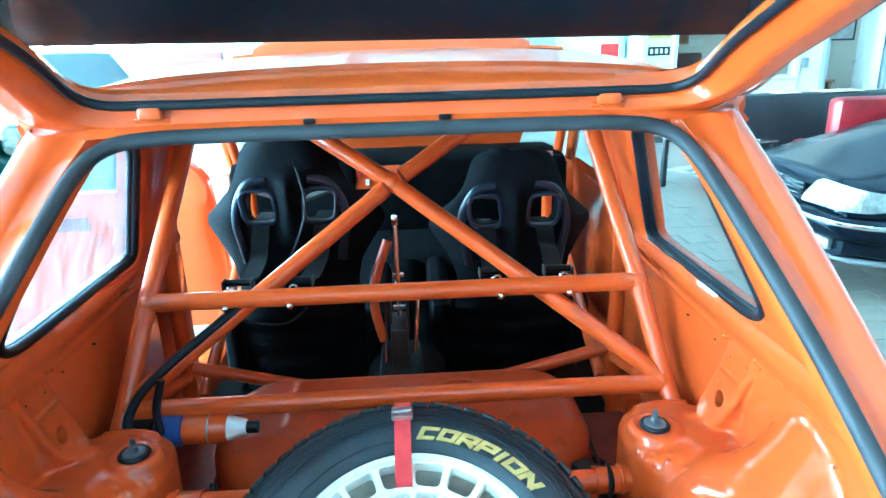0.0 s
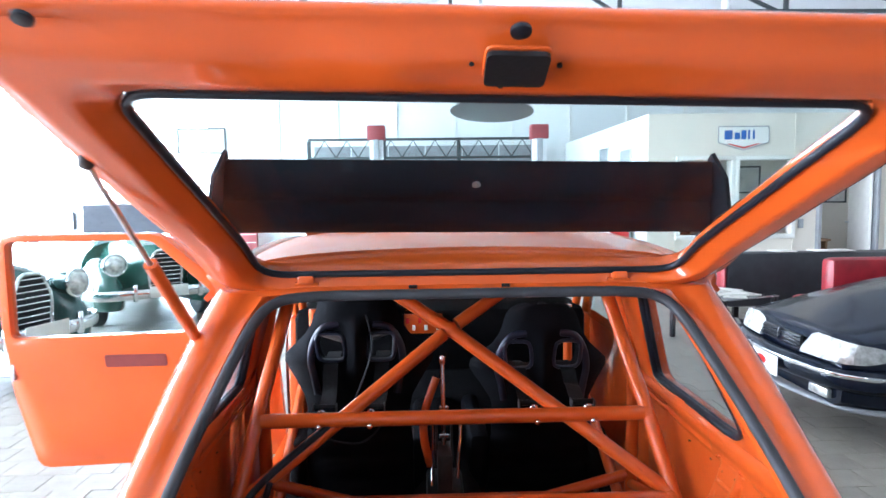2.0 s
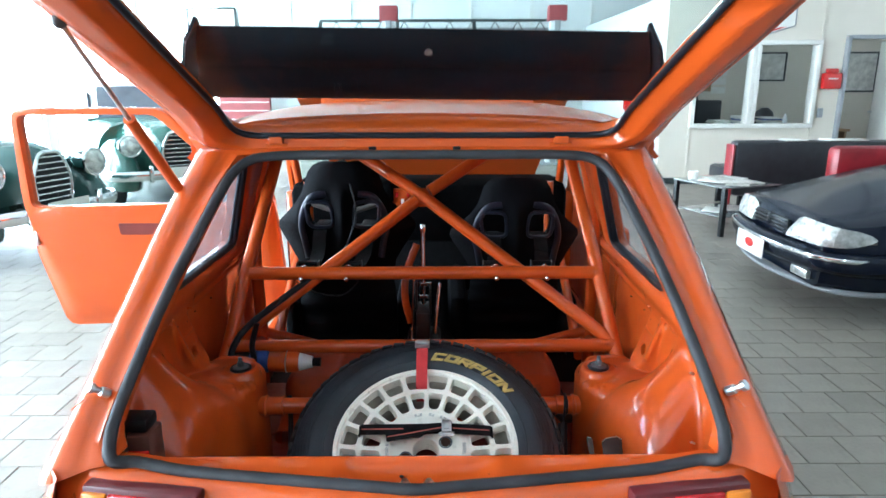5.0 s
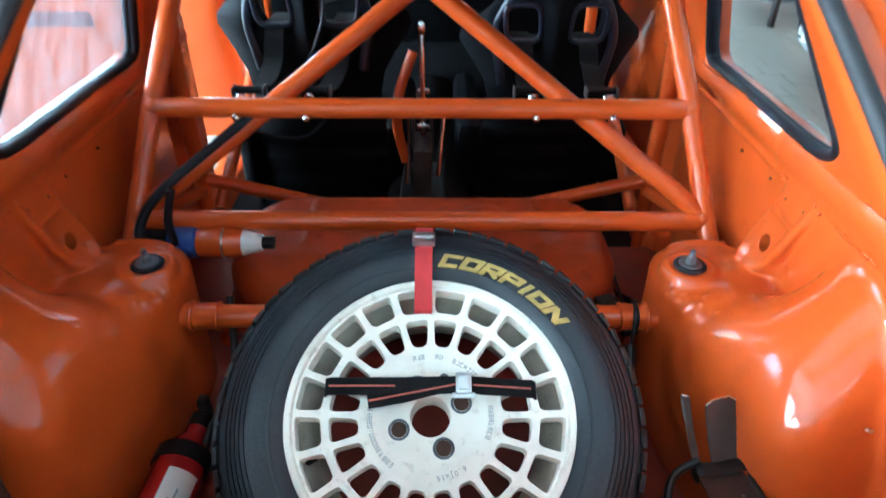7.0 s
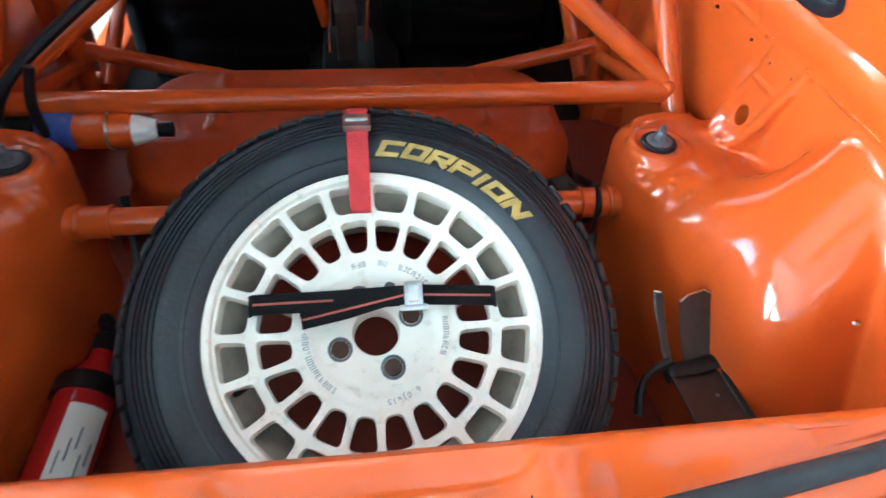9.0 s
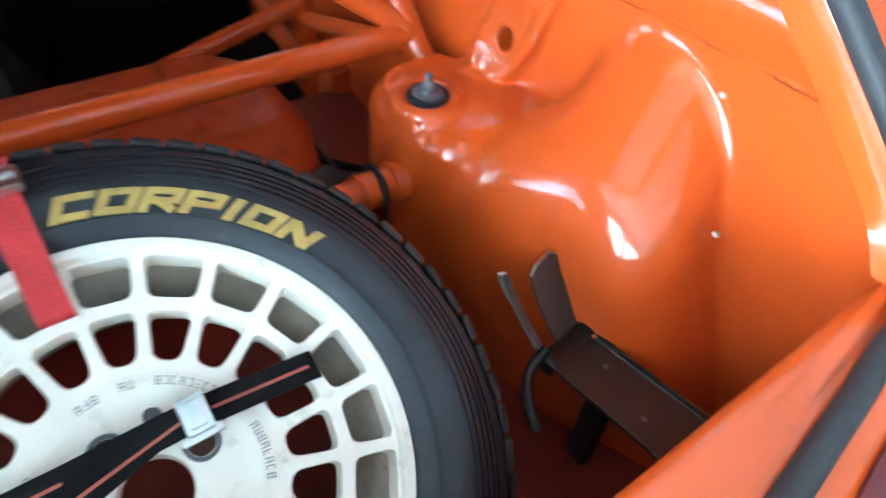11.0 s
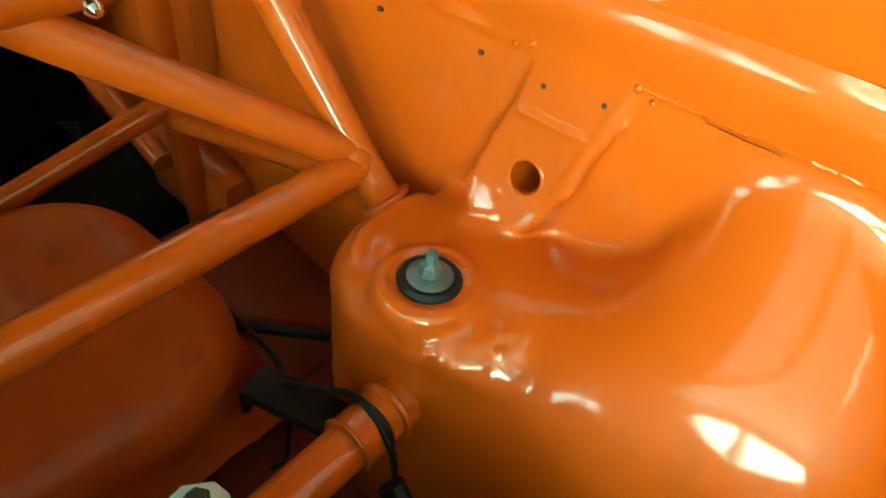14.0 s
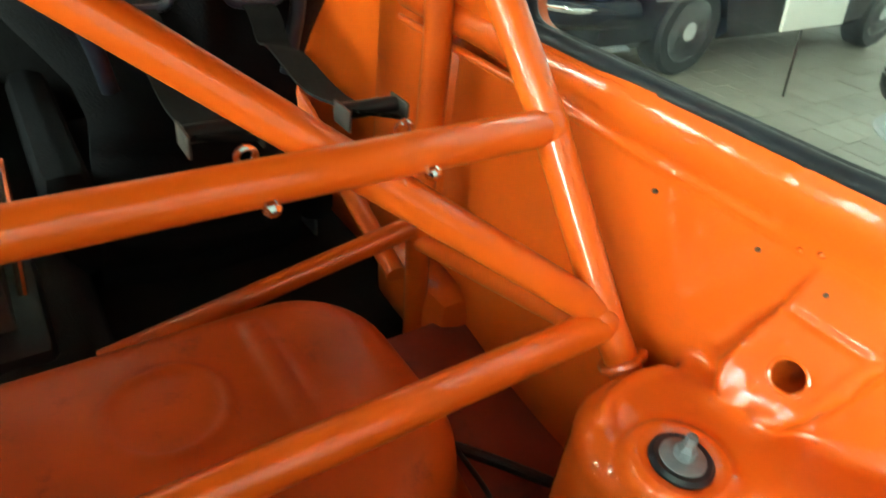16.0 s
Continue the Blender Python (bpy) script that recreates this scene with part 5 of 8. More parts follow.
mid = Vector((0, 0.36))
for L in (out_l, in_l):
    L.sort(key=lambda q: math.atan2((q[1] - mid.y) * 1.4, q[0]))
rows = []
for f, o in ((0.0, 0.026), (0.0, 0.004), (0.03, -0.001), (0.10, -0.006), (0.24, -0.018), (0.32, -0.022), (0.40, -0.022), (0.48, -0.022), (0.56, -0.022), (0.64, -0.022), (0.74, -0.018), (0.84, -0.004), (0.93, -0.001), (0.985, 0.000), (1.0, 0.003), (1.0, 0.007), (0.97, 0.014), (0.80, 0.028), (0.40, 0.036), (0.06, 0.034), (0.0, 0.026)):
    rows.append([lid(*q, o + lid_relief(q, f)) for q in (a.lerp(b2, f) for a, b2 in zip(in_l, out_l))])
tg = part("tailgate", sheet(rows, closed=True), ORANGE, car, "orange tailgate swung fully up", sharp=50)
b = bmesh.new()
tube(b, [lid(q.x * 0.985, mid.y + (q.y - mid.y) * 0.975, 0.004) for q in in_l], 0.0, 12, closed=True, flat=(0.0065, 0.007), up=LN)
part("glass_seal", b, RUBBER, tg, "black rubber glass seal")
b = bmesh.new()
b.faces.new([b.verts.new(lid(q.x, q.y, 0.013)) for q in in_l])
g = part("glass", thicken(b, 0.004), CAR_GLASS, tg, smooth=False)
g.visible_shadow = False
# latch recess and rubber stops on the inner panel
loop = round_loop([(-0.033, 0.702), (0.033, 0.702), (0.033, 0.756), (-0.033, 0.756)], 0.008, 4)
b = bmesh.new()
b.faces.new([b.verts.new(lid(q.x, q.y, -0.0275)) for q in loop])
part("latch_opening", thicken(b, 0.006), BLACK_PLASTIC, tg, smooth=False)
b = bmesh.new()
tube(b, [lid(q.x, q.y, -0.0235) for q in loop], 0.0018, 8, closed=True)
part("latch_rim", b, ORANGE, tg)
fr = Matrix.Identity(4)
fr.col[0][:3], fr.col[1][:3], fr.col[2][:3] = (1, 0, 0), LD, -LN
for x in (-0.493, 0.0, 0.490):
    b = bmesh.new()
    lathe(b, [(0.011, -0.002), (0.011, 0.002), (0.008, 0.003), (0.0, 0.003)], 18, Matrix.Translation(lid(x, 0.772, -0.014 if x else -0.016)) @ fr)
    part("drain_plug", b, RUBBER, tg, "black rubber plug")
for x, w in ((-0.047, 0.727), (0.047, 0.727), (-0.012, 0.688)):
    b = bmesh.new()
    lathe(b, [(0.003, -0.001), (0.003, 0.002), (0.0, 0.002)], 8, Matrix.Translation(lid(x, w, -0.022)) @ fr)
    part("screw_hole", b, BLACK_PLASTIC, tg)
for x in (-0.585, 0.585):
    b = bmesh.new()
    lathe(b, [(0.010, -0.004), (0.014, 0.004), (0.011, 0.018), (0.0, 0.022)], 14, Matrix.Translation(lid(x, 0.735, -0.002)) @ fr)
    part("buffer", b, ORANGE, tg)
# oval sticker on the glass
b = bmesh.new()
ov = [(-0.008 + 0.055 * math.cos(2 * math.pi * k / 40), 0.574 + 0.027 * math.sin(2 * math.pi * k / 40)) for k in range(40)]
b.faces.new([b.verts.new(lid(x, w, 0.0195)) for x, w in ov])
part("sticker", thicken(b, 0.001), GREY, tg, "grey oval sticker on the glass", smooth=False)

# wing behind the glass
rows = []
pr = [(0.0, 0.0, 0.0), (0.25, 0.25, 0.012), (0.5, 0.5, 0.016), (0.75, 0.75, 0.010), (1.0, 1.0, 0.0)]
for i in range(61):
    u = -1 + 2 * i / 60
    row = []
    top_p, bot_p = Vector((LX + 0.482 * u, 1.165, 1.572 - 0.008 * (1 + u))), Vector((LX + 0.535 * u, 1.295, 1.420 - 0.006 * (1 + u)))
    nn = Vector((0, 0.76, 0.65))
    for f, o in ((0, 0), (0.12, -0.010), (0.3, -0.016), (0.48, -0.010), (0.52, -0.004), (0.7, -0.014), (0.9, -0.012), (1.0, 0.0), (0.95, 0.014), (0.7, 0.026), (0.4, 0.026), (0.15, 0.014)):
        row.append(top_p.lerp(bot_p, f) + nn * o)
    rows.append(row)
part("wing", sheet(rows, closed=True), WING_BLACK, tg, "black roof wing seen through the tailgate glass", sharp=60)
for s in (1, -1):
    pts = [(0.484, 1.156, 1.590), (0.490, 1.185, 1.580), (0.548, 1.32, 1.43), (0.560, 1.30, 1.375), (0.553, 1.20, 1.395), (0.505, 1.14, 1.54)]
    b = bmesh.new()
    b.faces.new([b.verts.new((LX + s * x, y, z - 0.008 * (1 + s))) for x, y, z in pts])
    part("wing_end", thicken(b, 0.008), WING_BLACK, tg, smooth=False)
b = bmesh.new()
lathe(b, [(0.009, 0), (0.009, 0.004), (0.0, 0.006)], 12, Matrix.Translation((LX + 0.01, 1.19, 1.518)) @ pose(0, 0, 0, 130))
part("bolt", b, STEEL, tg)

# gas strut
p0, p1 = Vector((-0.525, 1.165, 1.205)), Vector((-0.545, 0.800, 1.548))
b = bmesh.new()
tube(b, [p0, p0.lerp(p1, 0.53)], 0.0115, 16)
st = part("gas_strut", b, ORANGE_TUBE, car, "orange painted gas strut holding the tailgate")
b = bmesh.new()
tube(b, [p0.lerp(p1, 0.52), p1], 0.0045, 12)
part("rod", b, STEEL, st)
for p in (p0, p1):
    b = bmesh.new()
    bmesh.ops.create_uvsphere(b, u_segments=12, v_segments=8, radius=0.012, matrix=Matrix.Translation(p))
    part("ball_joint", b, DARK_STEEL, st)

# ---------------------------------------------------------------- open driver door
dr = bmesh.new()


def dpt(w, z, n=0.0):
    """A point of the open door: w from the hinge, height, n towards its inner side."""
    y = 3.03 - 0.205 * (z - 0.2) - n - 0.02 * w
    return Vector((-0.76 - w, y, z))


ND = 120
o_l = resample(round_loop([(0.0, 0.22), (1.205, 0.185), (1.255, 0.60), (1.238, 0.93), (1.175, 1.345), (0.48, 1.345), (0.02, 0.93)], 0.05, 5), ND)
i_l = resample(round_loop([(0.10, 0.885), (1.200, 0.862), (1.147, 1.313), (0.52, 1.313)], 0.03, 5), ND)
dm = Vector((0.72, 1.05))


def by_ray(loop, mid, n):
    """n points of a closed loop, at even angles round mid."""
    out = []
    for k in range(n):
        a = 2 * math.pi * (k + 0.37) / n
        d, best = Vector((math.cos(a), math.sin(a))), None
        for p, q in zip(loop, loop[1:] + loop[:1]):
            e, f = Vector(q) - Vector(p), Vector(p) - mid
            den = d.x * e.y - d.y * e.x
            if abs(den) > 1e-12:
                r, t = (f.x * e.y - f.y * e.x) / den, (f.x * d.y - f.y * d.x) / den
                if r > 0 and -1e-6 <= t <= 1 + 1e-6:
                    best = max(best or 0, r)
        out.append(mid + d * best)
    return out


o_l, i_l = by_ray(o_l, dm, 180), by_ray(i_l, dm, 180)
rows = []
for f, o in ((0.0, -0.03), (0.0, 0.020), (0.10, 0.026), (0.75, 0.026), (0.90, 0.024), (0.94, 0.008), (1.0, 0.004), (1.0, -0.040), (0.5, -0.05), (0.0, -0.03)):
    rows.append([dpt(*a.lerp(c, f), o) for a, c in zip(i_l, o_l)])
door = part("door", sheet(rows, closed=True), ORANGE, car, "orange driver door standing wide open", sharp=50)
b = bmesh.new()
b.faces.new([b.verts.new(dpt(q.x, q.y, 0.0)) for q in i_l])
g = part("glass", thicken(b, 0.004), CAR_GLASS, door, smooth=False)
g.visible_shadow = False
lp = round_loop([(0.52, 0.715), (0.80, 0.715), (0.80, 0.775), (0.52, 0.775)], 0.01, 3)
b = bmesh.new()
b.faces.new([b.verts.new(dpt(q.x, q.y, 0.029)) for q in lp])
part("pull_recess", thicken(b, 0.004), material("dark_red_trim", (0.16, 0.02, 0.015), 0.5), door, "dark red door pull recess", smooth=False)
b = bmesh.new()
box(b, dpt(1.222, 0.72, 0.01), (0.012, 0.035, 0.12), 0.004)
part("lock", b, STEEL, door)

# ---------------------------------------------------------------- roll cage
def cage(name, pts, r=0.0195, smooth_path=False, label=""):
    b = bmesh.new()
    tube(b, spline(pts, 8) if smooth_path else pts, r, 20)
    return part(name, b, ORANGE_TUBE, car, label)


def weld(p, r=0.0225):
    """A lumpy bead where two tubes meet."""
    b = bmesh.new()
    bmesh.ops.create_icosphere(b, subdivisions=3, radius=r, matrix=Matrix.Translation(p))
    for v in b.verts:
        v.co += (v.co - Vector(p)).normalized() * 0.002 * noise.noise(v.co * 160)
    part("weld", b, ORANGE_TUBE, car)


KZ, KY, JZ, JY = 0.716, 1.449, 0.901, 1.567
for s in (1, -1):
    cage("rear_stay", [(s * 0.573, 1.375, 0.625), (s * 0.557, KY, KZ), (s * 0.527, JY, JZ), (s * 0.462, 1.862, 1.285)], label="orange roll cage stay running down to the strut tower")
    b = bmesh.new()
    ax = (Vector((s * 0.573, 1.375, 0.625)) - Vector((s * 0.557, KY, KZ))).normalized()
    e1 = ax.cross(Vector((1, 0, 0))).normalized()
    e2 = ax.cross(e1)
    base = Vector((s * 0.5634, 1.4194, 0.6796))
    tube(b, [base + (e1 * math.cos(q) + e2 * math.sin(q)) * (0.0225 + 0.0012 * math.sin(5 * q) + 0.0008 * math.sin(11 * q)) for q in [2 * math.pi * k / 40 for k in range(40)]], 0.0055, 10, closed=True)
    part("foot_weld", b, ORANGE_TUBE, car)
    cage("lower_tube", [(s * 0.575, 1.845, 0.606), (s * 0.10, 1.95, 0.425)], 0.018)
    cage("side_tube", [(s * 0.574, 1.838, 0.575), (s * 0.557, 1.47, 0.690)], 0.015)
cage("cross_bar", [(-0.557, KY, KZ), (0.557, KY, KZ)], label="orange roll cage cross tube above the spare wheel")
cage("harness_bar", [(-0.525, JY, JZ), (0.525, JY, JZ)], label="orange harness bar across the roll cage")
xm = (0.0, 1.747, 1.102)
cage("diagonal", [(0.548, KY + 0.01, KZ + 0.012), xm, (-0.30, 1.862, 1.285)])
cage("diagonal", [(-0.548, KY + 0.01, KZ + 0.012), (-0.02, 1.740, 1.090)])
cage("diagonal", [(0.02, 1.754, 1.116), (0.30, 1.862, 1.285)])
weld(xm, 0.0235)
for s in (1, -1):
    weld((s * 0.548, KY + 0.004, KZ + 0.004), 0.0225)
    weld((s * 0.524, JY, JZ), 0.0222)
hoop = [(-0.580, 1.83, 0.36), (-0.575, 1.845, 0.62), (-0.580, 1.86, 0.95), (-0.53, 1.87, 1.22), (-0.44, 1.872, 1.285), (0, 1.875, 1.305), (0.44, 1.872, 1.285), (0.53, 1.87, 1.22), (0.580, 1.86, 0.95), (0.575, 1.845, 0.62), (0.580, 1.83, 0.36)]
cage("main_hoop", hoop, 0.0205, True, "orange main hoop of the roll cage")
for s in (1, -1):
    cage("side_bar", [(s * 0.50, 1.87, 1.20), (s * 0.56, 2.35, 1.27), (s * 0.60, 2.62, 1.10), (s * 0.63, 2.90, 0.80), (s * 0.63, 2.92, 0.36)], 0.018, True)
    cage("front_leg", [(s * 0.545, 2.605, 1.02), (s * 0.545, 2.60, 0.78), (s * 0.56, 2.62, 0.36)], 0.019)
    cage("door_bar", [(s * 0.55, 1.86, 0.50), (s * 0.62, 2.9, 0.78)], 0.018)
# strut brace between the towers
cage("strut_brace", [(-0.415, 1.262, 0.628), (0.415, 1.262, 0.628)], 0.021, label="orange brace tube between the strut towers")
for s in (1, -1):
    b = bmesh.new()
    tube(b, [(s * 0.358, 1.262, 0.628), (s * 0.425, 1.262, 0.628)], 0.0245, 20)
    for x in (0.358, 0.404):
        tube(b, [(s * x, 1.262 + 0.0245 * math.cos(q), 0.628 + 0.0245 * math.sin(q)) for q in [2 * math.pi * k / 28 for k in range(28)]], 0.0022 if x < 0.4 else 0.0045, 8, closed=True)
    part("brace_collar", b, ORANGE_TUBE, car)
# eye bolts of the harnesses
for x in (-0.36, -0.225, 0.222, 0.372):
    b = bmesh.new()
    lathe(b, [(0.006, 0.0), (0.008, 0.002), (0.008, 0.006), (0.005, 0.010), (0.0, 0.011)], 12, along((x, JY - 0.0165, JZ - 0.010), (x, JY - 1, JZ - 0.55)))
    part("bolt", b, CHROME, car, "bright dome bolt in the harness bar")

# strut top bolts
for s in (1, -1):
    m = Matrix.Translation((s * 0.471, 1.283, 0.7205))
    b = bmesh.new()
    lathe(b, [(0.0270, -0.008), (0.0285, 0.000), (0.0280, 0.007), (0.0250, 0.0105), (0.0195, 0.0095)], 28, m)
    mt = part("strut_top", b, RUBBER, car, "strut top with rubber ring, washer and threaded rod")
    b = bmesh.new()
    lathe(b, [(0.0200, 0.004), (0.0200, 0.0105), (0.0175, 0.0120), (0.009, 0.0125), (0.008, 0.017)], 24, m)
    part("washer", b, DULL_ZINC, mt)
    b = bmesh.new()
    lathe(b, [(0.009, 0.012), (0.009, 0.022), (0.005, 0.026), (0.0055, 0.028), (0.005, 0.030), (0.0055, 0.032), (0.005, 0.036), (0.0, 0.037)], 6, m)
    part("nut", b, DULL_ZINC, mt)
    # collar of the round hole, and small rivets
    b = bmesh.new()
    ring = []
    ca, sa = math.cos(radians(13)), math.sin(radians(13))
    for k in range(28):
        a = 2 * math.pi * k / 28
        dy, dw = 0.0172 * math.cos(a), -0.056 + 0.0172 * math.sin(a)
        u = -0.004
        ring.append((s * (0.601 + u * ca + dw * sa), 1.275 + dy, 0.832 - u * sa + dw * ca))
    tube(b, ring, 0.0026, 8, closed=True)
    part("hole_collar", b, ORANGE_IN, car)
    for x, y, z in ((0.6045, 1.286, 0.857), (0.6055, 1.231, 0.863), (0.606, 1.475, 0.857), (0.608, 1.355, 0.859), (0.592, 0.978, 0.853), (0.584, 0.921, 0.722), (0.60, 0.85, 0.87)):
        b = bmesh.new()
        lathe(b, [(0.0026, -0.008), (0.0026, 0.0006), (0.0, 0.001)], 8, along((s * (x - 0.004), y, z), (s * (x - 1.0), y, z + 0.35)))
        part("rivet", b, STEEL if y < 1.0 else HOLE_SHADE, car)

# tank cover behind the cross tube
def tank_field(x, y, z):
    def block(cx, cy, cz, hx, hy, hz, rad):
        a, b2, c = np.abs(x - cx) - hx + rad, np.abs(y - cy) - hy + rad, np.abs(z - cz) - hz + rad
        return np.sqrt(np.maximum(a, 0) ** 2 + np.maximum(b2, 0) ** 2 + np.maximum(c, 0) ** 2) + np.minimum(np.maximum(a, np.maximum(b2, c)), 0) - rad

    ex, ey = np.abs(x) - 0.425 + 0.13, np.abs(y - 1.615) - 0.195 + 0.13
    plan = np.hypot(np.maximum(ex, 0), np.maximum(ey, 0)) + np.minimum(np.maximum(ex, ey), 0) - 0.13
    top = z - 0.590 + 0.25 * np.maximum(1.52 - y, 0)
    d = np.hypot(np.maximum(plan + 0.05, 0), np.maximum(top + 0.05, 0)) + np.minimum(np.maximum(plan + 0.05, top + 0.05), 0) - 0.05
    skirt = block(0, 1.47, 0.45, 0.43, 0.17, 0.02, 0.015)
    d = join_smooth(d, skirt, 0.05)
    disc = np.maximum(np.abs(np.hypot(x - 0.137, y - 1.660) - 0.064) - 0.004, np.abs(z - 0.592) - 0.0045)
    d = join_smooth(d, disc, 0.007)
    for rx in (-0.26, 0.262):
        rib = np.sqrt(((x - rx) / 0.008) ** 2 + ((z - 0.590) / 0.006) ** 2) - 1
        d = join_smooth(d, np.maximum(rib * 0.006, np.abs(y - 1.66) - 0.10), 0.012)
    return d


tv, tf = skin(tank_field, (-0.66, 1.40, 0.40), (0.66, 1.84, 0.62), 0.006)
skin_part("tank_cover", tv, tf, TANK_PAINT, car, "rounded orange tank cover with a pressed ring")
# side floors carry the same painted-in shade as the boot floor
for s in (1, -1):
    part("side_floor", boxes(((s * 0.535, 1.62, 0.42), (0.20, 0.34, 0.03)), bevel=0.004), SHADED_FLOOR, car)

# ---------------------------------------------------------------- cabin
dash = bmesh.new()
box(dash, (0, 2.80, 0.865), (1.28, 0.32, 0.29), 0.05)
box(dash, (-0.36, 2.66, 0.965), (0.40, 0.16, 0.12), 0.03)
part("dashboard", dash, DASH_BLACK, car, "black dashboard across the cabin")
part("switch_panel", boxes(((-0.08, 2.622, 0.945), (0.17, 0.02, 0.085)), bevel=0.006), ORANGE_IN, car)
for k in range(6):
    part("switch", boxes(((-0.145 + 0.026 * k, 2.608, 0.960 - 0.030 * (k % 2)), (0.014, 0.012, 0.022)), bevel=0.002), FRAME_WHITE if k % 2 else RED_PAINT, car)
b = bmesh.new()
tube(b, [Vector((-0.36, 2.47, 0.90)) + Vector((0.17 * math.cos(a), 0.05 * math.sin(a), 0.165 * math.sin(a))) for a in [2 * math.pi * k / 32 for k in range(32)]], 0.014, 10, closed=True)
sw = part("steering_wheel", b, BLACK_PLASTIC, car)
b = bmesh.new()
for a in (0.3, 2.84, 4.71):
    tube(b, [(-0.36, 2.47, 0.90), (-0.36 + 0.17 * math.cos(a), 2.47 + 0.05 * math.sin(a), 0.90 + 0.165 * math.sin(a))], 0.012, 8)
part("spoke", b, DARK_STEEL, sw)
# tall gear lever and its linkage
b = bmesh.new()
tube(b, [(-0.012, 2.05, 0.50), (-0.012, 2.10, 0.66), (-0.014, 2.125, 0.90)], 0.009, 12)
gl = part("gear_lever", b, CHROME, car, "tall chrome gear lever with linkage")
b = bmesh.new()
lathe(b, [(0.0, 0), (0.011, 0.003), (0.014, 0.016), (0.010, 0.030), (0.0, 0.034)], 16, Matrix.Translation((-0.014, 2.125, 0.895)))
part("knob", b, CHROME, gl)
part("tower", boxes(((-0.012, 2.05, 0.55), (0.05, 0.14, 0.14)), ((0.014, 2.06, 0.64), (0.008, 0.05, 0.12)), ((-0.038, 2.06, 0.66), (0.008, 0.05, 0.12)), bevel=0.004), DARK_STEEL, gl)
b = bmesh.new()
tube(b, spline([(-0.060, 2.04, 0.56), (-0.082, 2.05, 0.66), (-0.076, 2.07, 0.75), (-0.036, 2.09, 0.86)], 8), 0.0, 12, flat=(0.014, 0.009), up=(0, 1, 0))
part("hand_lever", b, ORANGE_IN, gl, "orange bent hand lever beside the gear linkage")
part("housing", boxes(((-0.012, 2.05, 0.44), (0.13, 0.26, 0.12)), bevel=0.02), BLACK_PLASTIC, gl)
b = bmesh.new()
tube(b, [(0.03, 2.03, 0.52), (0.05, 2.10, 0.70)], 0.007, 10)
part("lever_rod", b, CHROME, gl)
for z, w in ((0.60, 0.05), (0.655, 0.040), (0.70, 0.055), (0.745, 0.034)):
    part("linkage_plate", boxes(((-0.010, 2.03 + 0.4 * (z - 0.55), z), (w, 0.012, 0.014)), bevel=0.002), CHROME, gl)
b = bmesh.new()
tube(b, [(-0.055, 2.02, 0.50), (-0.048, 2.08, 0.72)], 0.006, 10)
part("lever_rod", b, CHROME, gl)

# ---------------------------------------------------------------- spare wheel lying against the sill
def wheel_pose(c, inc, ro):
    u = Vector((0, math.cos(radians(inc)), math.sin(radians(inc))))
    v = Vector((1, 0, 0))
    n = v.cross(u)
    v2 = v * math.cos(radians(ro)) + n * math.sin(radians(ro))
    n2 = v2.cross(u)
    m = Matrix.Identity(4)
    m.col[0][:3], m.col[1][:3], m.col[2][:3], m.col[3][:3] = v2, u, n2, c
    return m


WM = wheel_pose(WHEEL_C, WHEEL_INC, WHEEL_RO)
sw = thing("spare_wheel", "white multi-spoke spare wheel with black gravel tyre in the boot", "wheel", WM)

RO = 0.2075
NS = 20


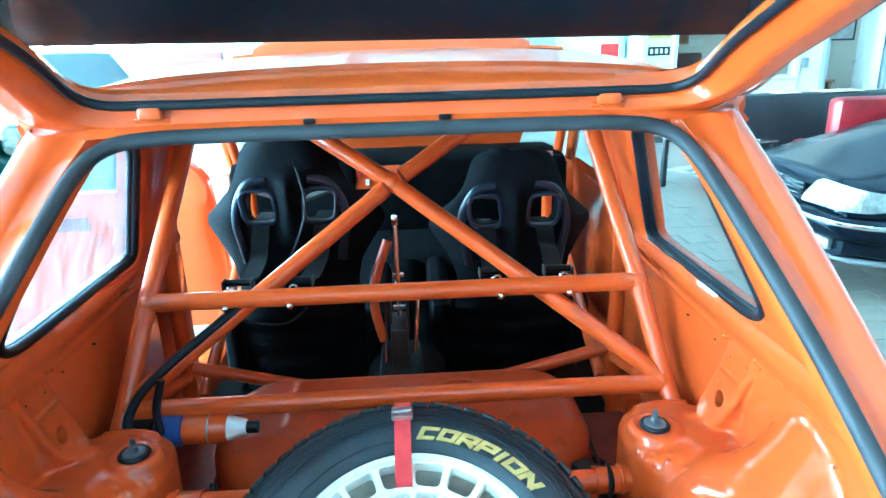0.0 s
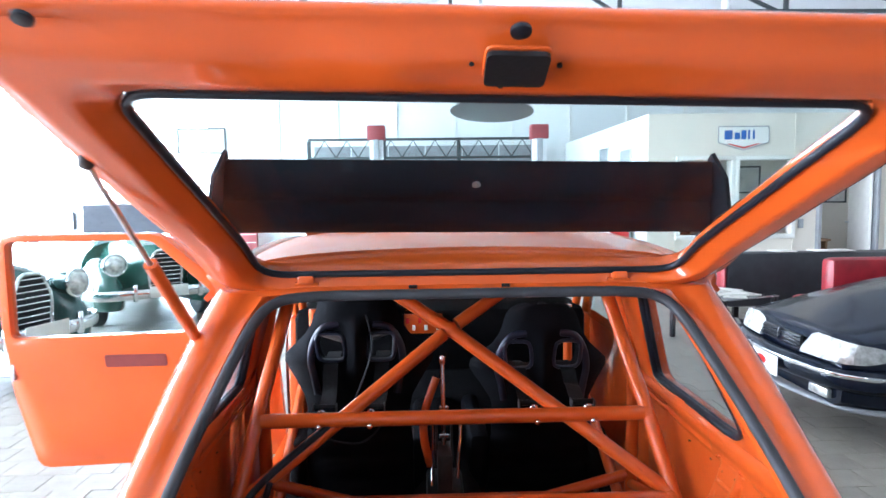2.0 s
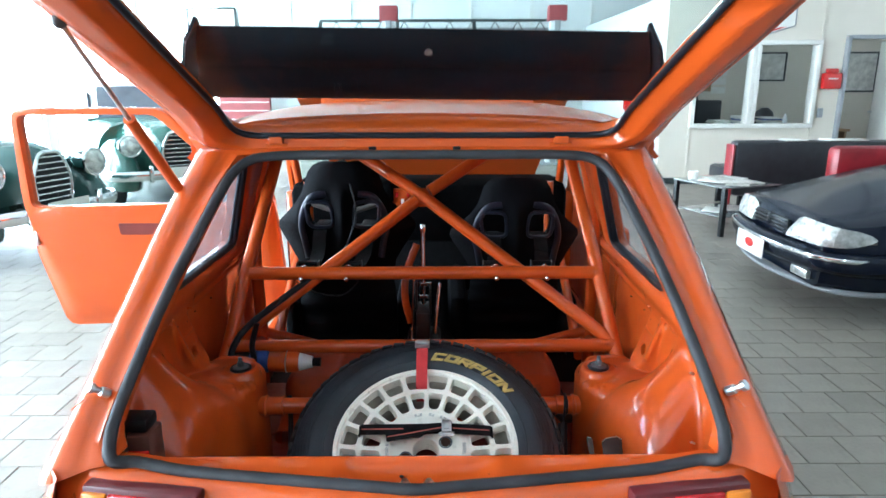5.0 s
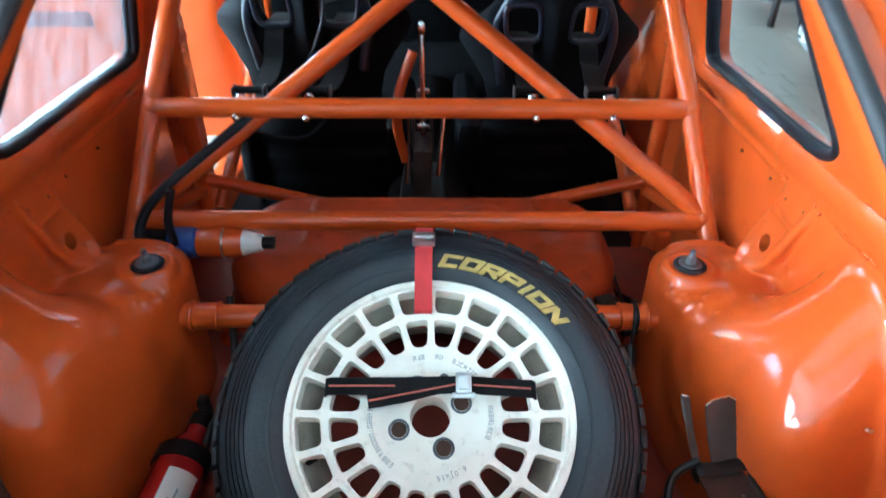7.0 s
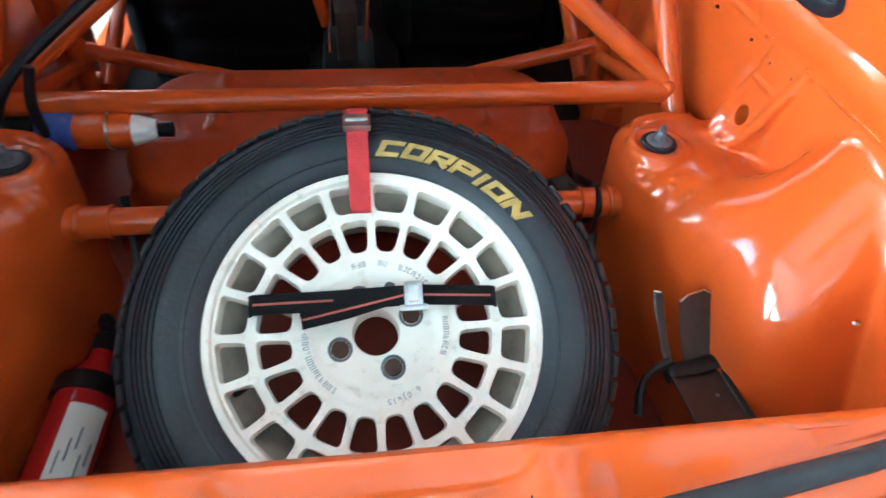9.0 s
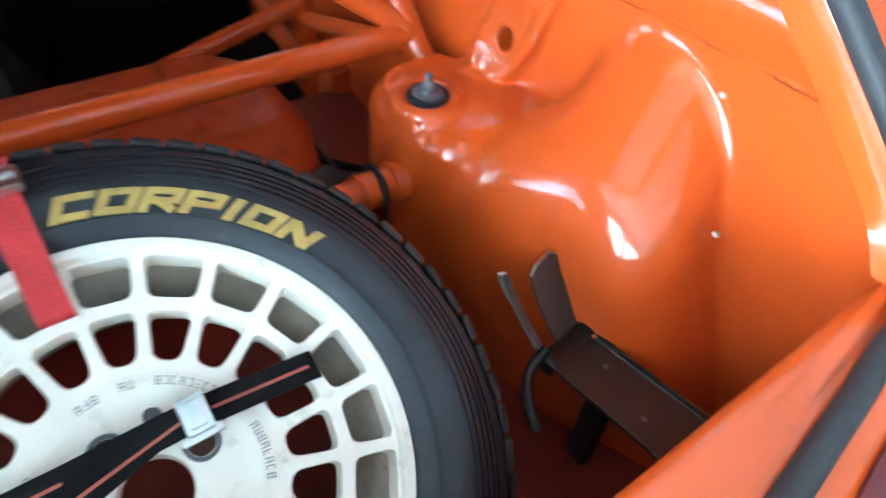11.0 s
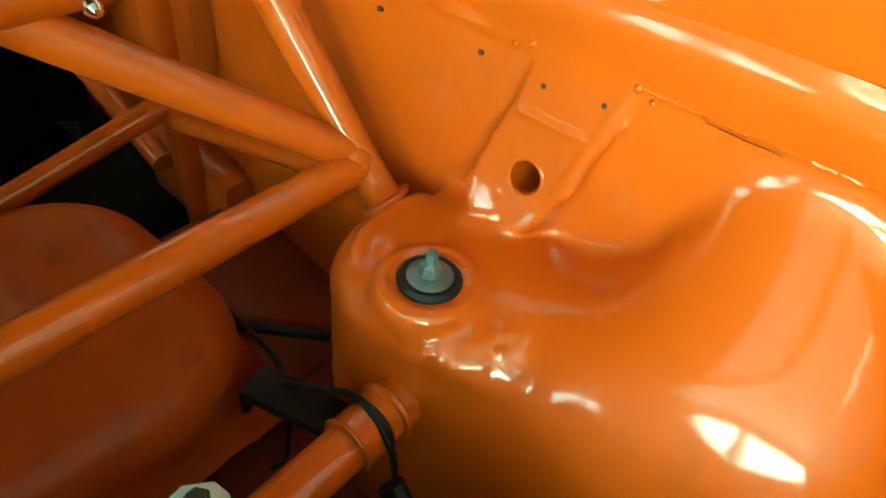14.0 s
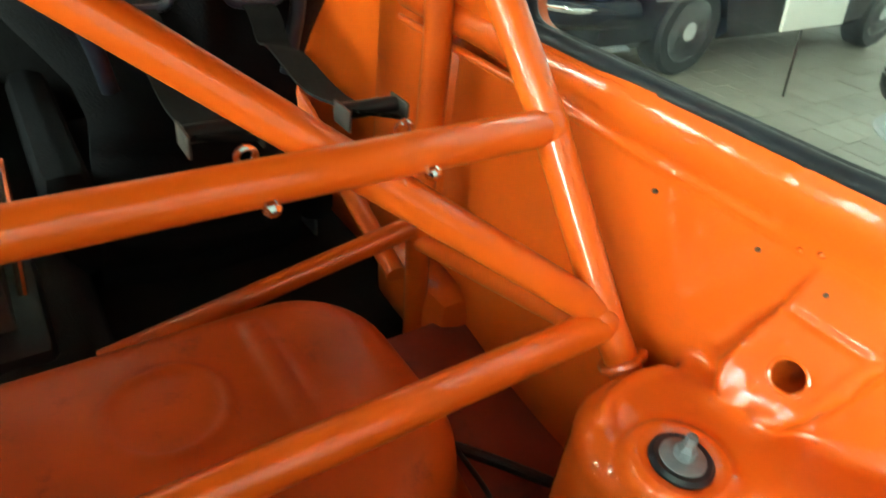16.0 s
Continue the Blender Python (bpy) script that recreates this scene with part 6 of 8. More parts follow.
def window_ring(r0, r1, h0, h1, half0, half1, z0, z1, depth, rnd=0.007):
    """A ring from r0 to r1 with a window in each of its sectors: h0 to h1 in radius, half widths at both ends."""
    b = bmesh.new()
    sec = math.pi / NS
    n = 28
    loop = resample(round_loop([(half0, h0), (half1, h1), (-half1, h1), (-half0, h0)], rnd, 4), n)
    cy = (h0 + h1) / 2

    def edge(q):
        a = math.atan2(q[1] - cy, q[0])
        c, s = math.cos(a), math.sin(a)
        best = 9
        for r in (r0, r1):
            if abs(s) > 1e-6 and (r - cy) / s > 0:
                best = min(best, (r - cy) / s)
        lo, hi = 0.0, best
        for _ in range(30):
            md = (lo + hi) / 2
            x, y = md * c, cy + md * s
            if abs(math.atan2(x, y)) > sec:
                hi = md
            else:
                lo = md
        return Vector((lo * c, cy + lo * s))

    def zz(r):
        return z0 + (z1 - z0) * (r - r0) / (r1 - r0)

    lo_, out_ = [], []
    for q in loop:
        lo_.append(q)
        out_.append(edge(q))
    # put corner points exactly on the corners
    for cr in ((r0 * math.sin(sec), r0 * math.cos(sec)), (r1 * math.sin(sec), r1 * math.cos(sec)), (-r0 * math.sin(sec), r0 * math.cos(sec)), (-r1 * math.sin(sec), r1 * math.cos(sec))):
        k = min(range(n), key=lambda i: (out_[i] - Vector(cr)).length)
        out_[k] = Vector(cr)
    for k in range(NS):
        a = 2 * math.pi * (k + 0.5) / NS
        ca, sa = math.cos(a), math.sin(a)

        def put(q, dz=0.0, f=None):
            x, y = q
            r = math.hypot(x, y)
            if f == "edge" and abs(math.atan2(x, y)) < sec - 1e-4:
                r = r0 if r < cy else r1
                t = math.atan2(x, y)
                x, y = r * math.sin(t), r * math.cos(t)
            return b.verts.new((x * ca - y * sa, x * sa + y * ca, zz(min(max(r, r0), r1)) + dz))

        e = [put(q, 0, "edge") for q in out_]
        rings = [e, [put(o.lerp(q, 0.86), 0) for o, q in zip(out_, lo_)], [put(q, -0.0025) for q in lo_], [put(q, -depth) for q in lo_]]
        for r_a, r_b in zip(rings[:-1], rings[1:]):
            for i in range(n):
                try:
                    b.faces.new((r_a[i], r_a[(i + 1) % n], r_b[(i + 1) % n], r_b[i]))
                except ValueError:
                    pass
    bmesh.ops.remove_doubles(b, verts=b.verts, dist=0.0004)
    return b


rim = bmesh.new()
lathe(rim, [(0.192, -0.020), (0.1935, -0.004), (0.197, 0.0), (0.2045, 0.0), (0.2075, -0.004), (0.2065, -0.012), (0.198, -0.016)], 120, closed=True)
rm = part("rim", rim, WHITE_RIM, sw, "white painted alloy rim with many spokes", sharp=40)
b = bmesh.new()
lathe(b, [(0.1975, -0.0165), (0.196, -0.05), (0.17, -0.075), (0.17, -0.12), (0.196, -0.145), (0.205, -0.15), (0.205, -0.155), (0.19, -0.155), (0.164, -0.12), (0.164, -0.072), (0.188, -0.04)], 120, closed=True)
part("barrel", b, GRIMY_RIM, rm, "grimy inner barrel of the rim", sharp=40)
part("outer_spokes", window_ring(0.148, 0.194, 0.1555, 0.1895, 0.0185, 0.0245, -0.010, -0.004, 0.026), WHITE_RIM, rm, sharp=40)
part("inner_spokes", window_ring(0.094, 0.148, 0.1035, 0.1435, 0.0105, 0.0180, -0.016, -0.010, 0.024, 0.009), WHITE_RIM, rm, sharp=40)
hub = bmesh.new()
nseg = 120
lathe(hub, [(0.0945, -0.0155), (0.0885, -0.0150), (0.0825, -0.0153), (0.0790, -0.0168), (0.0745, -0.0195), (0.069, -0.0215), (0.060, -0.0225), (0.032, -0.0225), (0.0295, -0.0240), (0.0285, -0.027), (0.0285, -0.07), (0.09, -0.06), (0.0945, -0.04)], nseg, closed=False)
for f in [f for f in hub.faces if len(f.verts) > 8]:
    hub.faces.remove(f)
part("hub", hub, WHITE_RIM, rm, sharp=40)
for k in range(4):
    a = radians(23 + 90 * k)
    c = Vector((0.0485 * math.cos(a), 0.0485 * math.sin(a), -0.0225))
    b = bmesh.new()
    lathe(b, [(0.0155, 0.0008), (0.0125, 0.0015), (0.0105, -0.002), (0.0105, -0.006)], 22, Matrix.Translation(c))
    for f in [f for f in b.faces if len(f.verts) > 8]:
        b.faces.remove(f)
    part("lug_seat", b, DULL_ZINC, rm)
    # thin disc painted with the dark seen down the lug hole
    b = bmesh.new()
    lathe(b, [(0.0, 0.0012), (0.0112, 0.0012), (0.0112, 0.0), (0.0, 0.0)], 18, Matrix.Translation(c))
    part("lug_hole", b, HOLE_SHADE, rm)
# worn cast lettering round the hub, too worn to read but for the rim's size
def cast_mark(a_mid, n_m, pitch=4.1, r=0.0868, mat=GREY, label=""):
    """A row of small cast characters, each a few thin strokes, along the hub's flange."""
    rr = random.Random(int(a_mid) + 400)
    b = bmesh.new()
    for k in range(n_m):
        a = radians(a_mid + pitch * (n_m - 1) / 2 - pitch * k)
        m = Matrix.Translation((r * math.cos(a), r * math.sin(a), -0.01495)) @ pose(0, 0, 0, 0, 0, math.degrees(a))
        for c, sz in (((0, -0.0017, 0), (0.0072, 0.0010, 0.0010)), ((0, 0.0017, 0), (0.0072, 0.0010, 0.0010)), ((0.0031, 0, 0), (0.0010, 0.0030, 0.0010)), ((-0.0031, 0, 0), (0.0010, 0.0030, 0.0010)), ((0, 0, 0), (0.0010, 0.0028, 0.0010))):
            if rr.random() < 0.72:
                box(b, (0, 0, 0), sz, 0, m @ Matrix.Translation(c))
    return part("casting_mark", b, mat, rm, label, smooth=False)


for a0, n_m in ((102, 3), (82, 2), (48, 10), (-7, 8), (-157, 15), (150, 4)):
    cast_mark(a0, n_m)
for k, ch in enumerate("6.0Jx15"):
    fc = bpy.data.curves.new("size_mark", "FONT")
    fc.body, fc.size, fc.extrude, fc.align_x, fc.align_y = ch, 0.0105, 0.0004, "CENTER", "CENTER"
    tmp = bpy.data.objects.new("size_mark", fc)
    scene.collection.objects.link(tmp)
    dg = bpy.context.evaluated_depsgraph_get()
    me = bpy.data.meshes.new_from_object(tmp.evaluated_get(dg))
    bpy.data.objects.remove(tmp)
    a = radians(-57 - 4.2 * k)
    me.transform(Matrix.Translation((0.0868 * math.cos(a), 0.0868 * math.sin(a), -0.0146)) @ pose(0, 0, 0, 0, 0, math.degrees(a) - 90))
    me.materials.clear()
    me.materials.append(GREY)
    ob = new("size_mark", me)
    ob.parent = rm
# dark red scribble of paint pen
b = bmesh.new()
for k in range(4):
    tube(b, spline([(0.068 + 0.004 * k, -0.063 + 0.006 * k, -0.0170), (0.062 + 0.004 * k, -0.054 + 0.006 * k, -0.0165), (0.073 + 0.003 * k, -0.058 + 0.007 * k, -0.0165), (0.070 + 0.004 * k, -0.050 + 0.006 * k, -0.0168)], 5), 0.0009, 5)
part("pen_scribble", b, material("dark_red_ink", (0.10, 0.012, 0.016), 0.5), rm, "dark red pen scribble on the hub", smooth=False)
b = bmesh.new()
lathe(b, [(0.0075, 0.0), (0.0075, 0.0008), (0.0, 0.0010)], 16, Matrix.Translation((0.020, 0.056, -0.0226)))
part("sticker", b, DULL_ZINC, rm, "small grey round sticker")
b = bmesh.new()
lathe(b, [(0.0045, 0), (0.0045, 0.016), (0.003, 0.02), (0.0, 0.021)], 10, Matrix.Translation((-0.160, -0.055, -0.035)) @ pose(0, 0, 0, 30, -35))
part("valve", b, BLACK_PLASTIC, rm)

# tyre
TRAD, TW = 0.312, 0.185
ridges = []
for k in range(5):
    for dr, up in ((0.0, 0.0), (0.0006, 0.0024), (0.0036, 0.0024), (0.0042, 0.0)):
        r_ = 0.2560 + 0.0069 * k + dr
        ridges.append((r_, float(np.interp(r_, (0.25, 0.258, 0.268, 0.278, 0.292), (0.0118, 0.0100, 0.0058, -0.0002, -0.010))) + up))
prof = [(0.2045, -0.006), (0.206, -0.001), (0.212, 0.005), (0.222, 0.009), (0.2225, 0.0105), (0.226, 0.0105), (0.2265, 0.009), (0.240, 0.012), (0.252, 0.0118)] + ridges + [(0.293, -0.009), (0.2985, -0.015), (0.3025, -0.025), (0.3035, -0.160), (0.299, -0.178), (0.270, -0.192), (0.235, -0.195), (0.2045, -0.180), (0.198, -0.150), (0.198, -0.02)]
b = bmesh.new()
lathe(b, prof, 128, closed=True)
ty = part("tyre", b, TYRE, sw, "black gravel tyre with chunky tread and yellow lettering", sharp=28)
NB = 62
blk = bmesh.new()
box(blk, (0, 0, 0), (0.014, 0.0262, 0.040), 0.002, None, 1)
for v in blk.verts:
    if v.co.z > 0.01 and v.co.x > 0.004:
        v.co.x -= 0.006
        v.co.z -= 0.002
first = None
for ringk, (zc, off, wz) in enumerate(((-0.0265, 0.0, 1.0), (-0.092, 0.5, 1.5), (-0.154, 0.0, 1.0))):
    for k in range(NB):
        a = 2 * math.pi * (k + off) / NB
        if first is None:
            first = part("tread_block", blk, TREAD, ty, sharp=30)
            o = first
        else:
            o = new("tread_block", first.data)
            o.parent = ty
        o.matrix_basis = pose(0, 0, 0, 0, 0, math.degrees(a)) @ Matrix.Translation((0.3058 if ringk != 1 else 0.3070, 0, zc)) @ pose(0, 0, 0, 10 if ringk != 1 else -14, (-5 if ringk == 0 else 5 if ringk == 2 else 0), 0) @ Matrix.Diagonal((1, 1, wz, 1))

# worn yellow letters along the sidewall
R0, R1 = 0.2228, 0.2450
STROKES = {
    "C": ((1, 1, 0, 1), (0, 1, 0, 0), (0, 0, 1, 0)),
    "O": ((0.1, 1, 0.9, 1), (1, 1, 1, 0), (0.9, 0, 0.1, 0), (0, 0, 0, 1)),
    "R": ((0, 0, 0, 1), (0.1, 1, 0.9, 1), (1, 1, 1, 0.45), (0.9, 0.45, 0.1, 0.45), (0.45, 0.40, 1, 0)),
    "P": ((0, 0, 0, 1), (0.1, 1, 0.9, 1), (1, 1, 1, 0.45), (0.9, 0.45, 0.1, 0.45)),
    "I": ((0.5, 0, 0.5, 1),),
    "N": ((0, 0, 0, 1), (0.1, 0.95, 0.9, 0.05), (1, 0, 1, 1)),
}


def letter(ch, a0, wide):
    """One letter of raised strokes, leaning along the sidewall from the angle a0."""
    b = bmesh.new()
    wm, hm, t = wide * 0.234, R1 - R0 - 0.005, 0.0027
    for k, (u0, v0, u1, v1) in enumerate(STROKES[ch]):
        p, q = Vector((u0 * wm, v0 * hm)), Vector((u1 * wm, v1 * hm))
        d = (q - p).normalized()
        n = Vector((-d.y, d.x)) * (t * (1.55 if abs(d.y) > 0.6 else 1.1))
        p, q = p - d * t, q + d * t
        ring = []
        for c in [p - n] + [p.lerp(q, f) - n for f in (0.33, 0.67, 1)] + [q.lerp(p, f) + n for f in (0, 0.33, 0.67, 1)]:
            r = R0 + 0.0025 + c.y
            an = a0 - c.x / 0.234 - 0.030 * c.y / hm
            ring.append((r * math.cos(an), r * math.sin(an), 0.0138 + 0.00015 * k + (0.0012 if r < 0.232 else 0.0)))
        top = [b.verts.new(c) for c in ring]
        low = [b.verts.new((x, y, z - 0.003)) for x, y, z in ring]
        b.faces.new(top)
        for i in range(len(ring)):
            j = (i + 1) % len(ring)
            b.faces.new((top[i], low[i], low[j], top[j]))
    return b


at = 86.2
for ch in "CORPION":
    wide = radians(2.0 if ch == "I" else 5.6)
    part("sidewall_letter", letter(ch, radians(at), wide), YELLOW, ty, "worn yellow sidewall letter", smooth=False)
    at -= math.degrees(wide) + 2.55


def band(pts, w, t, up):
    """A strap of width w and thickness t along pts; up is the normal."""
    b = bmesh.new()
    p = [Vector(q) for q in pts]
    rows = []
    for i in range(len(p)):
        d = (p[min(i + 1, len(p) - 1)] - p[max(i - 1, 0)]).normalized()
        n = Vector(up[i]) if isinstance(up, list) else Vector(up)
        s = d.cross(n).normalized()
        n = s.cross(d).normalized()
        rows.append([p[i] + s * w / 2 - n * t / 2, p[i] + s * w / 2 + n * t / 2, p[i] + n * t / 2, p[i] - s * w / 2 + n * t / 2, p[i] - s * w / 2 - n * t / 2])
    b = sheet(rows, closed=True)
    return b


# black strap across the rim
st = thing("wheel_strap", "black striped webbing strap with steel buckle across the spare wheel", "strap", WM)
part("webbing", band([(-0.152, 0.037, -0.050), (-0.150, 0.037, -0.004), (-0.145, 0.037, 0.002), (-0.05, 0.037, 0.003), (0.05, 0.039, 0.004), (0.145, 0.033, 0.002), (0.150, 0.033, -0.004), (0.152, 0.033, -0.050)], 0.025, 0.003, [(-1, 0, 0.05), (-1, 0, 0.6), (0, 0, 1), (0, 0, 1), (0, 0, 1), (0, 0, 1), (1, 0, 0.6), (1, 0, 0.05)]), BLACK_STRAP, st)
part("loose_end", band([(0.06, 0.040, 0.008), (0.02, 0.038, 0.008), (-0.035, 0.024, 0.007), (-0.088, 0.014, 0.008)], 0.022, 0.003, (0, 0, 1)), BLACK_STRAP, st)
for pts in ([(-0.145, 0.037, 0.0042), (-0.05, 0.037, 0.0052)], [(0.06, 0.038, 0.0060), (0.143, 0.033, 0.0044)], [(0.04, 0.0385, 0.0102), (-0.035, 0.024, 0.0093), (-0.086, 0.014, 0.0102)]):
    part("stripe", band(pts, 0.0026, 0.0012, (0, 0, 1)), material("orange_stripe", (0.40, 0.10, 0.07), 0.7), st)
bk = boxes(((0.047, 0.038, 0.012), (0.022, 0.030, 0.014)), ((0.047, 0.022, 0.009), (0.034, 0.008, 0.006)), ((0.047, 0.038, 0.020), (0.014, 0.022, 0.006)), bevel=0.002)
part("buckle", bk, STEEL, st, "zinc cam buckle")
# red strap over the tyre
st = thing("wheel_strap", "red webbing strap with a steel buckle over the tyre", "strap", WM)
part("webbing", band(spline([(-0.012, 0.150, -0.055), (-0.012, 0.154, -0.012), (-0.012, 0.160, 0.0), (-0.012, 0.20, 0.010), (-0.012, 0.25, 0.018), (-0.012, 0.29, 0.004), (-0.012, 0.312, -0.03), (-0.012, 0.325, -0.10), (-0.012, 0.32, -0.20)], 4), 0.027, 0.003, [(0, -1, 0.05)] * 4 + [(0, -0.6, 1)] * 4 + [(0, 0, 1)] * 12 + [(0, 0.7, 1)] * 5 + [(0, 1, 0.2)] * 8), RED_STRAP, st)
b = bmesh.new()
box(b, (0, 0, 0), (0.036, 0.026, 0.010), 0.002)
box(b, (0, 0.004, 0.006), (0.030, 0.010, 0.006), 0.002)
bmesh.ops.transform(b, matrix=Matrix.Translation((-0.012, 0.268, 0.0175)) @ pose(0, 0, 0, -24), verts=b.verts)
part("buckle", b, STEEL, st, "zinc cam buckle")
# ---------------------------------------------------------------- loose things in the boot
EXM = along((-0.405, 0.80, 0.474), (-0.388, 1.12, 0.478))
ex = thing("fire_extinguisher", "red fire extinguisher lying beside the spare wheel with a white label", "fire extinguisher", EXM)
lv = EXM.to_3x3().inverted() @ Vector((0.62, -0.2, 0.76))
face_a = math.degrees(math.atan2(lv.y, lv.x))
b = bmesh.new()
lathe(b, [(0.0, 0.0), (0.034, 0.0), (0.042, 0.012), (0.043, 0.05), (0.043, 0.26), (0.038, 0.285), (0.022, 0.312), (0.020, 0.33), (0.0, 0.33)], 36)
part("cylinder", b, RED_ENAMEL, ex)
b = bmesh.new()
lathe(b, [(0.02, 0.328), (0.02, 0.36), (0.012, 0.37), (0.0, 0.37)], 16)
box(b, (0, 0.01, 0.375), (0.018, 0.05, 0.022), 0.004)
part("valve_head", b, BLACK_PLASTIC, ex)
for z in (0.075, 0.262):
    b = bmesh.new()
    lathe(b, [(0.0435, z - 0.014), (0.0465, z - 0.014), (0.0465, z + 0.014), (0.0435, z + 0.014)], 36, closed=True)
    part("clamp_band", b, BLACK_PLASTIC, ex)
rows = []
for k in range(13):
    a = radians(face_a - 34 + 68 * k / 12)
    rows.append([(0.0437 * math.cos(a), 0.0437 * math.sin(a), z) for z in (0.105, 0.225)])
part("paper_label", thicken(sheet(rows), 0.0008), FRAME_WHITE, ex, "white paper label")
for k in range(5):
    a = radians(face_a - 22 + 11 * k)
    b = bmesh.new()
    box(b, (0.0445 * math.cos(a), 0.0445 * math.sin(a), 0.14 + 0.018 * (k % 3)), (0.0022, 0.0022, 0.03), 0, None)
    part("print_bar", b, GREY, ex, smooth=False)

cn = thing("orange_canister", "orange canister with blue clamp and white cap under the cage", "canister", along((-0.535, 1.425, 0.682), (-0.285, 1.430, 0.676)))
for nm, pf, mt in (("body", [(0.0, 0.10), (0.028, 0.10), (0.030, 0.105), (0.030, 0.178), (0.026, 0.186), (0.0, 0.186)], ORANGE_TUBE), ("clamp", [(0.0, 0.045), (0.027, 0.045), (0.032, 0.05), (0.032, 0.095), (0.028, 0.10), (0.0, 0.10)], BLUE_PLASTIC), ("cap", [(0.0, 0.186), (0.026, 0.186), (0.024, 0.192), (0.016, 0.222), (0.0, 0.224)], WHITE_PLASTIC), ("nozzle", [(0.0, 0.222), (0.012, 0.222), (0.013, 0.245), (0.0, 0.246)], BLACK_PLASTIC), ("tail", [(0.0, 0.0), (0.024, 0.0), (0.026, 0.04), (0.0, 0.045)], BLACK_PLASTIC)):
    b = bmesh.new()
    lathe(b, pf, 24)
    part(nm, b, mt, cn)
b = bmesh.new()
tube(b, [(0.0305 * math.cos(a), 0.0305 * math.sin(a), 0.150) for a in [2 * math.pi * k / 24 for k in range(24)]], 0.0018, 6, closed=True)
part("band", b, STEEL, cn)


def cable(name, pts, r, label, mat=RUBBER):
    b = bmesh.new()
    tube(b, spline(pts, 8), r, 10)
    return tagged(part(name, b, mat), label, "cable", group="boot cables")


cable("cable", [(-0.30, 1.585, 0.905), (-0.40, 1.52, 0.845), (-0.50, 1.435, 0.775), (-0.535, 1.405, 0.715), (-0.515, 1.395, 0.690), (-0.50, 1.40, 0.680)], 0.0095, "black sheathed cable running down the cage diagonal")
cable("cable", [(-0.46, 1.415, 0.80), (-0.475, 1.405, 0.74), (-0.47, 1.40, 0.69)], 0.008, "short black hose into the canister clamp")
cable("cable", [(-0.36, 1.33, 0.62), (-0.345, 1.26, 0.55), (-0.34, 1.20, 0.50), (-0.35, 1.12, 0.51), (-0.37, 1.05, 0.47), (-0.43, 0.92, 0.44), (-0.45, 0.80, 0.437)], 0.007, "black hose running along the boot floor")
cable("cable", [(0.36, 1.83, 0.50), (0.42, 1.77, 0.505), (0.442, 1.66, 0.49), (0.440, 1.52, 0.49), (0.425, 1.44, 0.51), (0.385, 1.40, 0.555)], 0.0035, "thin black wire beside the tank cover")
cable("cable", [(0.375, 1.36, 0.55), (0.365, 1.36, 0.48), (0.36, 1.38, 0.44)], 0.003, "thin black wire hanging below the clip")
cable("cable", [(0.385, 1.395, 0.560), (0.395, 1.33, 0.60), (0.384, 1.275, 0.653), (0.378, 1.235, 0.636), (0.373, 1.218, 0.592), (0.366, 1.19, 0.56)], 0.0032, "thin black wire over the brace tube")
cable("cable", [(0.372, 1.225, 0.592), (0.364, 1.17, 0.545), (0.356, 1.10, 0.49), (0.350, 1.04, 0.447)], 0.0125, "black sleeved hose running down behind the spare tyre")
cable("cable", [(0.445, 1.57, 0.450), (0.47, 1.53, 0.458), (0.505, 1.48, 0.460), (0.54, 1.44, 0.452)], 0.008, "black rubber hose end on the floor beside the tank")
cable("cable", [(-0.42, 1.60, 0.905), (-0.36, 1.63, 0.83), (-0.26, 1.66, 0.80), (-0.20, 1.66, 0.86), (-0.25, 1.62, 0.90)], 0.0025, "thin looped wire hanging from the harness bar")
cable("cable", [(-0.27, 2.02, 1.10), (-0.25, 2.0, 1.0), (-0.27, 1.98, 0.92), (-0.30, 1.90, 0.85)], 0.003, "thin black lead hanging down the seat back")

cl = thing("bracket_clip", "black steel clip tied to the brace tube", "bracket", along((0.372, 1.405, 0.560), (0.408, 1.275, 0.560)))
part("strip", boxes(((0, 0.0, 0.055), (0.040, 0.013, 0.12)), ((0, -0.014, -0.004), (0.040, 0.034, 0.008)), bevel=0.003), BLACK_PLASTIC, cl)
b = bmesh.new()
tube(b, [(0.385, 1.262 + 0.024 * math.cos(a), 0.628 + 0.024 * math.sin(a)) for a in [2 * math.pi * k / 24 for k in range(24)]], 0.003, 8, closed=True)
tagged(part("cable_tie", b, BLACK_PLASTIC), "black cable tie round the brace tube", "cable tie", group="ties")

# empty extinguisher bracket beside the arch
br = thing("extinguisher_bracket", "empty dark steel bracket with two upright tongues and a strap", "bracket", Matrix())
B0, B1 = Vector((0.432, 0.952, 0.600)), Vector((0.456, 0.782, 0.596))
bd = (B1 - B0).normalized()
bs = bd.cross(Vector((0, 0, 1))).normalized()
bn = bs.cross(bd).normalized()
rows = []
for f in [k / 10 for k in range(11)]:
    p, hw = B0.lerp(B1, f), 0.037 + 0.003 * f
    rows.append([p + bs * sx * hw + bn * sz for sx, sz in ((-1, 0.009), (-0.98, 0.003), (-0.88, 0.0), (-0.4, -0.001), (0.4, -0.001), (0.88, 0.0), (0.98, 0.003), (1, 0.009))])
part("channel", thicken(sheet(rows), 0.0035), BRACKET_STEEL, br, sharp=30)
